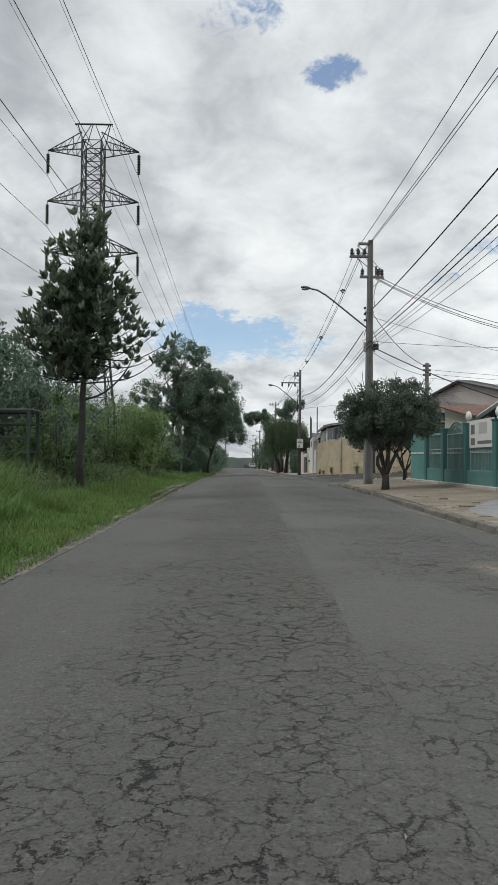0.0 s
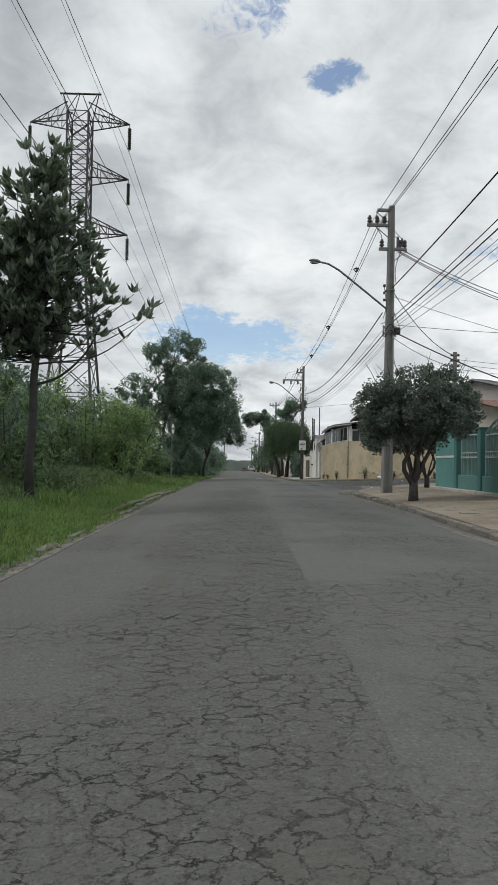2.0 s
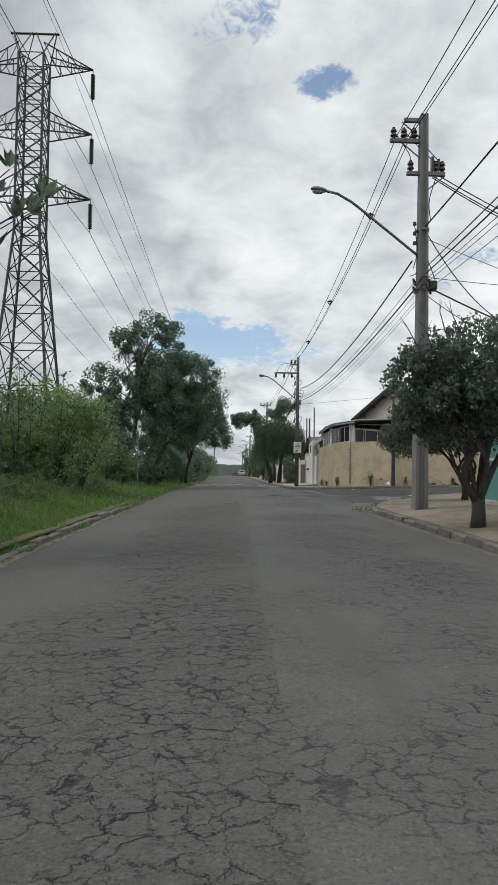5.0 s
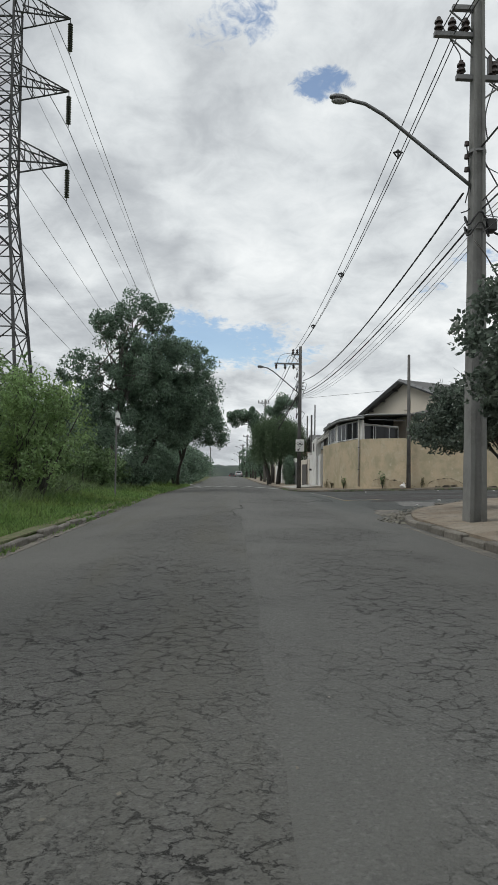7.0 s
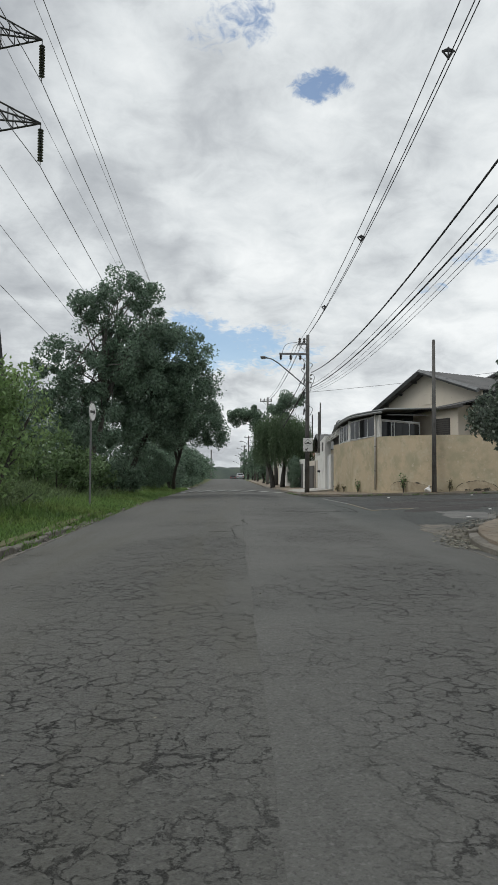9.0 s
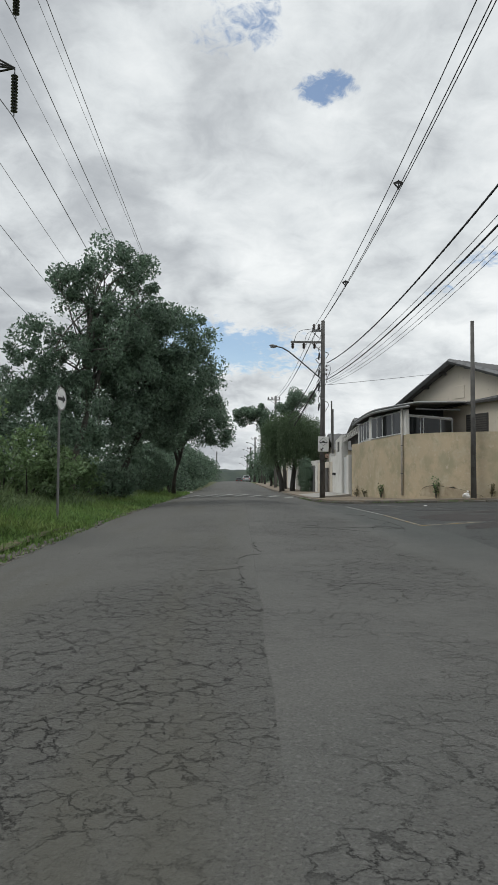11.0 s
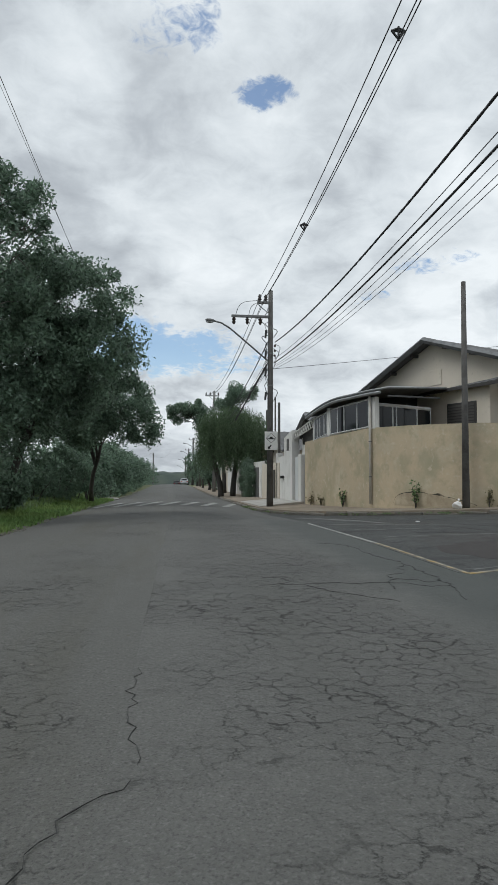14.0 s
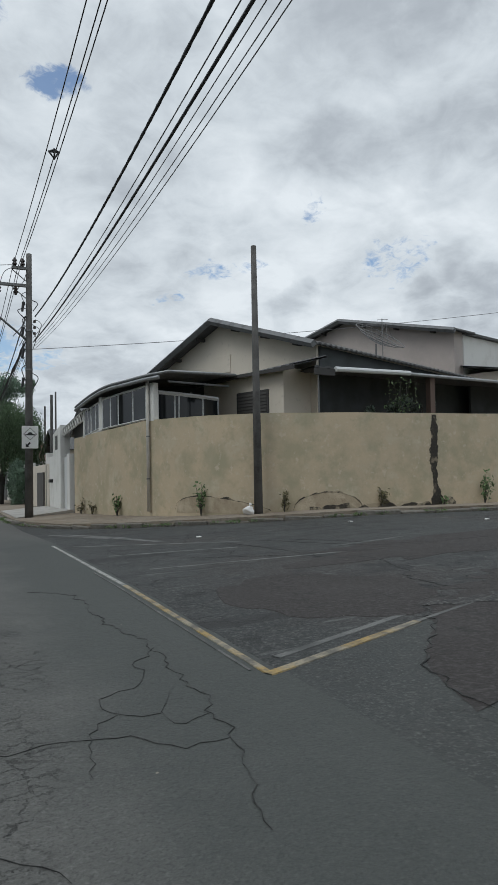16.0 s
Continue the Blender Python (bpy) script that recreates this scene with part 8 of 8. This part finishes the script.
# loose grit, litter and dry leaves
rng = np.random.default_rng(5)
pts = []
for _ in range(2600):
    if rng.uniform() < 0.45:
        p = near_line[rng.integers(70, len(near_line) - 60)] + Vector((-abs(rng.normal()) * 0.25 - 0.05, rng.normal() * 0.3))
    elif rng.uniform() < 0.5:
        p = Vector((-1.62 + abs(rng.normal()) * 0.16, rng.uniform(4, 60)))
    else:
        p = Vector((rng.uniform(-1.6, 9), rng.uniform(3, 50)))
    pts.append((p.x, p.y, road_z(p.x, p.y) + 0.012))
V4 = leaf_quads(rng, np.array(pts), 0.026, 0.016)
V4[:, :, 2] = V4[:, :, 2] * 0.35 + 0.65 * np.array(pts)[:, None, 2]
tagged(new("road_grit", quads_mesh("road_grit", V4, M_DIRT)), "loose grit and dry leaf litter on the road", "litter", kind="stuff")
for k, (x, y) in enumerate(((10.6, 47.0), (7.3, 46.6), (12.4, 45.2), (6.6, 36.2), (7.9, 38.3))):
    bm = bmesh.new()
    bmesh.ops.create_icosphere(bm, subdivisions=2, radius=0.035)
    for v in bm.verts:
        v.co = Vector((v.co.x * 1.5, v.co.y, v.co.z * 0.4)) * (1 + 0.5 * noise.noise(v.co * 25 + Vector((k, 0, 0))))
    ob = tagged(part("litter", bm, M_BAG), "crumpled scrap of pale litter on the asphalt", "litter", "litter")
    ob.location = (x, y, road_z(x, y) + 0.02)
# crumbled stones along the verge's edge
rng = np.random.default_rng(8)
N = 2000
c = np.stack((-1.74 + 0.07 * rng.normal(size=N), rng.uniform(3, 48, N), np.zeros(N)), 1)
# and heaped in the gutter of the near corner
for k in range(1500, N):
    p = near_line[rng.integers(141, 156)]
    c[k, :2] = p.x - 0.1 - abs(rng.normal()) * 0.22, p.y + rng.normal() * 0.35 + 0.12
c[:, 2] = [road_z(x, y) + 0.012 for x, y, z in c]
rad = rng.uniform(0.008, 0.038, (N, 1, 1)) * rng.uniform(0.6, 1.3, (N, 1, 3)) * (1, 1, 0.65)
octa = np.array(((1, 0, 0), (0, 1, 0), (-1, 0, 0), (0, -1, 0), (0, 0, 1), (0, 0, -1)), float)
P = c[:, None] + (octa[None] + 0.25 * rng.normal(size=(N, 6, 3))) * rad
F = np.array([f for k in range(4) for f in ((k, (k + 1) % 4, 4), ((k + 1) % 4, k, 5))])
me = bpy.data.meshes.new("verge_rubble")
me.from_pydata(P.reshape(-1, 3).tolist(), [], (np.arange(N)[:, None, None] * 6 + F[None]).reshape(-1, 3).tolist())
me.materials.append(M_RUBBLE)
tagged(new("verge_rubble", me), "crumbled pale kerb rubble along the verge", "stones", kind="stuff")

for k, (x, y) in enumerate(((-2.05, 12.2),)):
    bm = bmesh.new()
    bmesh.ops.create_icosphere(bm, subdivisions=2, radius=0.07)
    for v in bm.verts:
        v.co = Vector((v.co.x * 1.3, v.co.y, v.co.z * 0.6)) * (1 + 0.4 * noise.noise(v.co * 12 + Vector((k, 3, 0))))
    ob = tagged(part("stone", bm, M_KERB), "loose pale stone beside the kerb", "stone", "loose stones")
    ob.location = (x, y, ground_z(x, y) + 0.04)


def car(at, turn, label, paint=None):
    root = thing("car", label, "car", at, turn=turn)
    side = [(-2.0, 0.35), (-2.05, 0.75), (-1.75, 0.92), (-1.05, 1.0), (-0.55, 1.42), (0.75, 1.46), (1.45, 1.05), (2.0, 0.95), (2.05, 0.4)]
    bm = bmesh.new()
    n = len(side)
    a2 = [bm.verts.new((0.82 if z < 1.1 else 0.66, x, z)) for x, z in side]
    b2 = [bm.verts.new((-0.82 if z < 1.1 else -0.66, x, z)) for x, z in side]
    bm.faces.new(a2)
    bm.faces.new(b2[::-1])
    for k in range(n):
        bm.faces.new((a2[k], b2[k], b2[(k + 1) % n], a2[(k + 1) % n]))
    bmesh.ops.recalc_face_normals(bm, faces=bm.faces[:])
    bmesh.ops.bevel(bm, geom=bm.edges[:], offset=0.06, segments=2, affect="EDGES")
    part("body", bm, paint or M_CARPAINT, root, smooth=True)
    for y0, y1, z0, z1 in ((-1.08, -0.62, 1.03, 1.36), (0.82, 1.42, 1.08, 1.38)):
        bm = bmesh.new()
        bm.faces.new([bm.verts.new(c) for c in ((-0.6, y0 - 0.02 if y0 < 0 else y1 + 0.04, z0), (0.6, y0 - 0.02 if y0 < 0 else y1 + 0.04, z0), (0.52, y1 - 0.03 if y0 < 0 else y0 + 0.06, z1), (-0.52, y1 - 0.03 if y0 < 0 else y0 + 0.06, z1))])
        part("windscreen", bm, M_GLASS, root)
    for x in (0.74, -0.74):
        for y in (-1.3, 1.3):
            bm = bmesh.new()
            bmesh.ops.create_cone(bm, cap_ends=True, segments=18, radius1=0.31, radius2=0.31, depth=0.2, matrix=Matrix.Translation((x, y, 0.31)) @ Matrix.Rotation(radians(90), 4, "Y"))
            w = part("tyre", bm, M_RUBBER, root)
            bm = bmesh.new()
            bmesh.ops.create_cone(bm, cap_ends=True, segments=14, radius1=0.19, radius2=0.17, depth=0.23, matrix=Matrix.Translation((x, y, 0.31)) @ Matrix.Rotation(radians(90), 4, "Y"))
            part("rim", bm, M_STEEL, w)
    for x in (0.6, -0.6):
        part("tail_light", boxes(((x - 0.14, -2.07, 0.72), (x + 0.14, -2.0, 0.86)), bevel=0.01), material("red_lens", (0.4, 0.02, 0.02), 0.3), root)
    part("bumper", boxes(((-0.8, -2.12, 0.4), (0.8, -2.0, 0.58)), bevel=0.03), paint or M_CARPAINT, root)
    return root


car((4.6, 180, road_z(4.6, 180)), 0, "pale silver car parked far along the road")
car((3.2, 205, road_z(3.2, 205)), 0, "dark distant car parked along the road", M_BLACK)

# dry leaf litter and broken bits in the gutter of the near corner
M_LITTER = material("dry_leaf_litter", (0.21, 0.2, 0.155), 0.9, island=0.5)
rng = np.random.default_rng(81)
edge_line = [p for p in near_line if 30.6 < p.y < 36.3]
V = []
for k in range(1000):
    i = int(rng.integers(1, len(edge_line) - 1))
    t = (edge_line[i + 1] - edge_line[i - 1]).normalized()
    p = edge_line[i] + t * rng.uniform(-0.3, 0.3) - Vector((t.y, -t.x)) * (0.08 + 0.6 * rng.uniform() ** 1.8)
    q, w = rng.uniform(0, 6.3), rng.uniform(0.012, 0.042)
    u, v = Vector((math.cos(q), math.sin(q), rng.uniform(-0.3, 0.3))) * w, Vector((-math.sin(q), math.cos(q), rng.uniform(-0.3, 0.3))) * w * rng.uniform(0.35, 0.7)
    c = Vector((p.x, p.y, road_z(p.x, p.y) + rng.uniform(0.018, 0.035)))
    V.append([tuple(c - u), tuple(c - v), tuple(c + u), tuple(c + v)])
tagged(new("leaf_litter", quads_mesh("leaf_litter", np.array(V), M_LITTER)), "dry leaves and crumbs lying in the corner gutter", "litter", kind="stuff")

# the wooded rise at the end of the road
rows = [[(x, y, -2.0 + (h + 0.5) * math.exp(-((x - 4) / 150) ** 2) - (9 if h == 0 else 0) + (0.7 * noise.noise((x * 0.03, y * 0.02, 1)) + 0.7 * noise.noise((x * 0.3, y * 0.2, 4))) * (h > 0)) for x in spread(-320, 320, 320)] for y, h in ((262, 0), (275, 2.7), (310, 3.4), (400, 4.0))]
me = sheet_mesh("distant_hill", rows)
me.materials.append(M_HILL)
me.shade_smooth()
tagged(new("distant_hill", me), "low hazy wooded rise at the road's end", "hill", kind="structure")
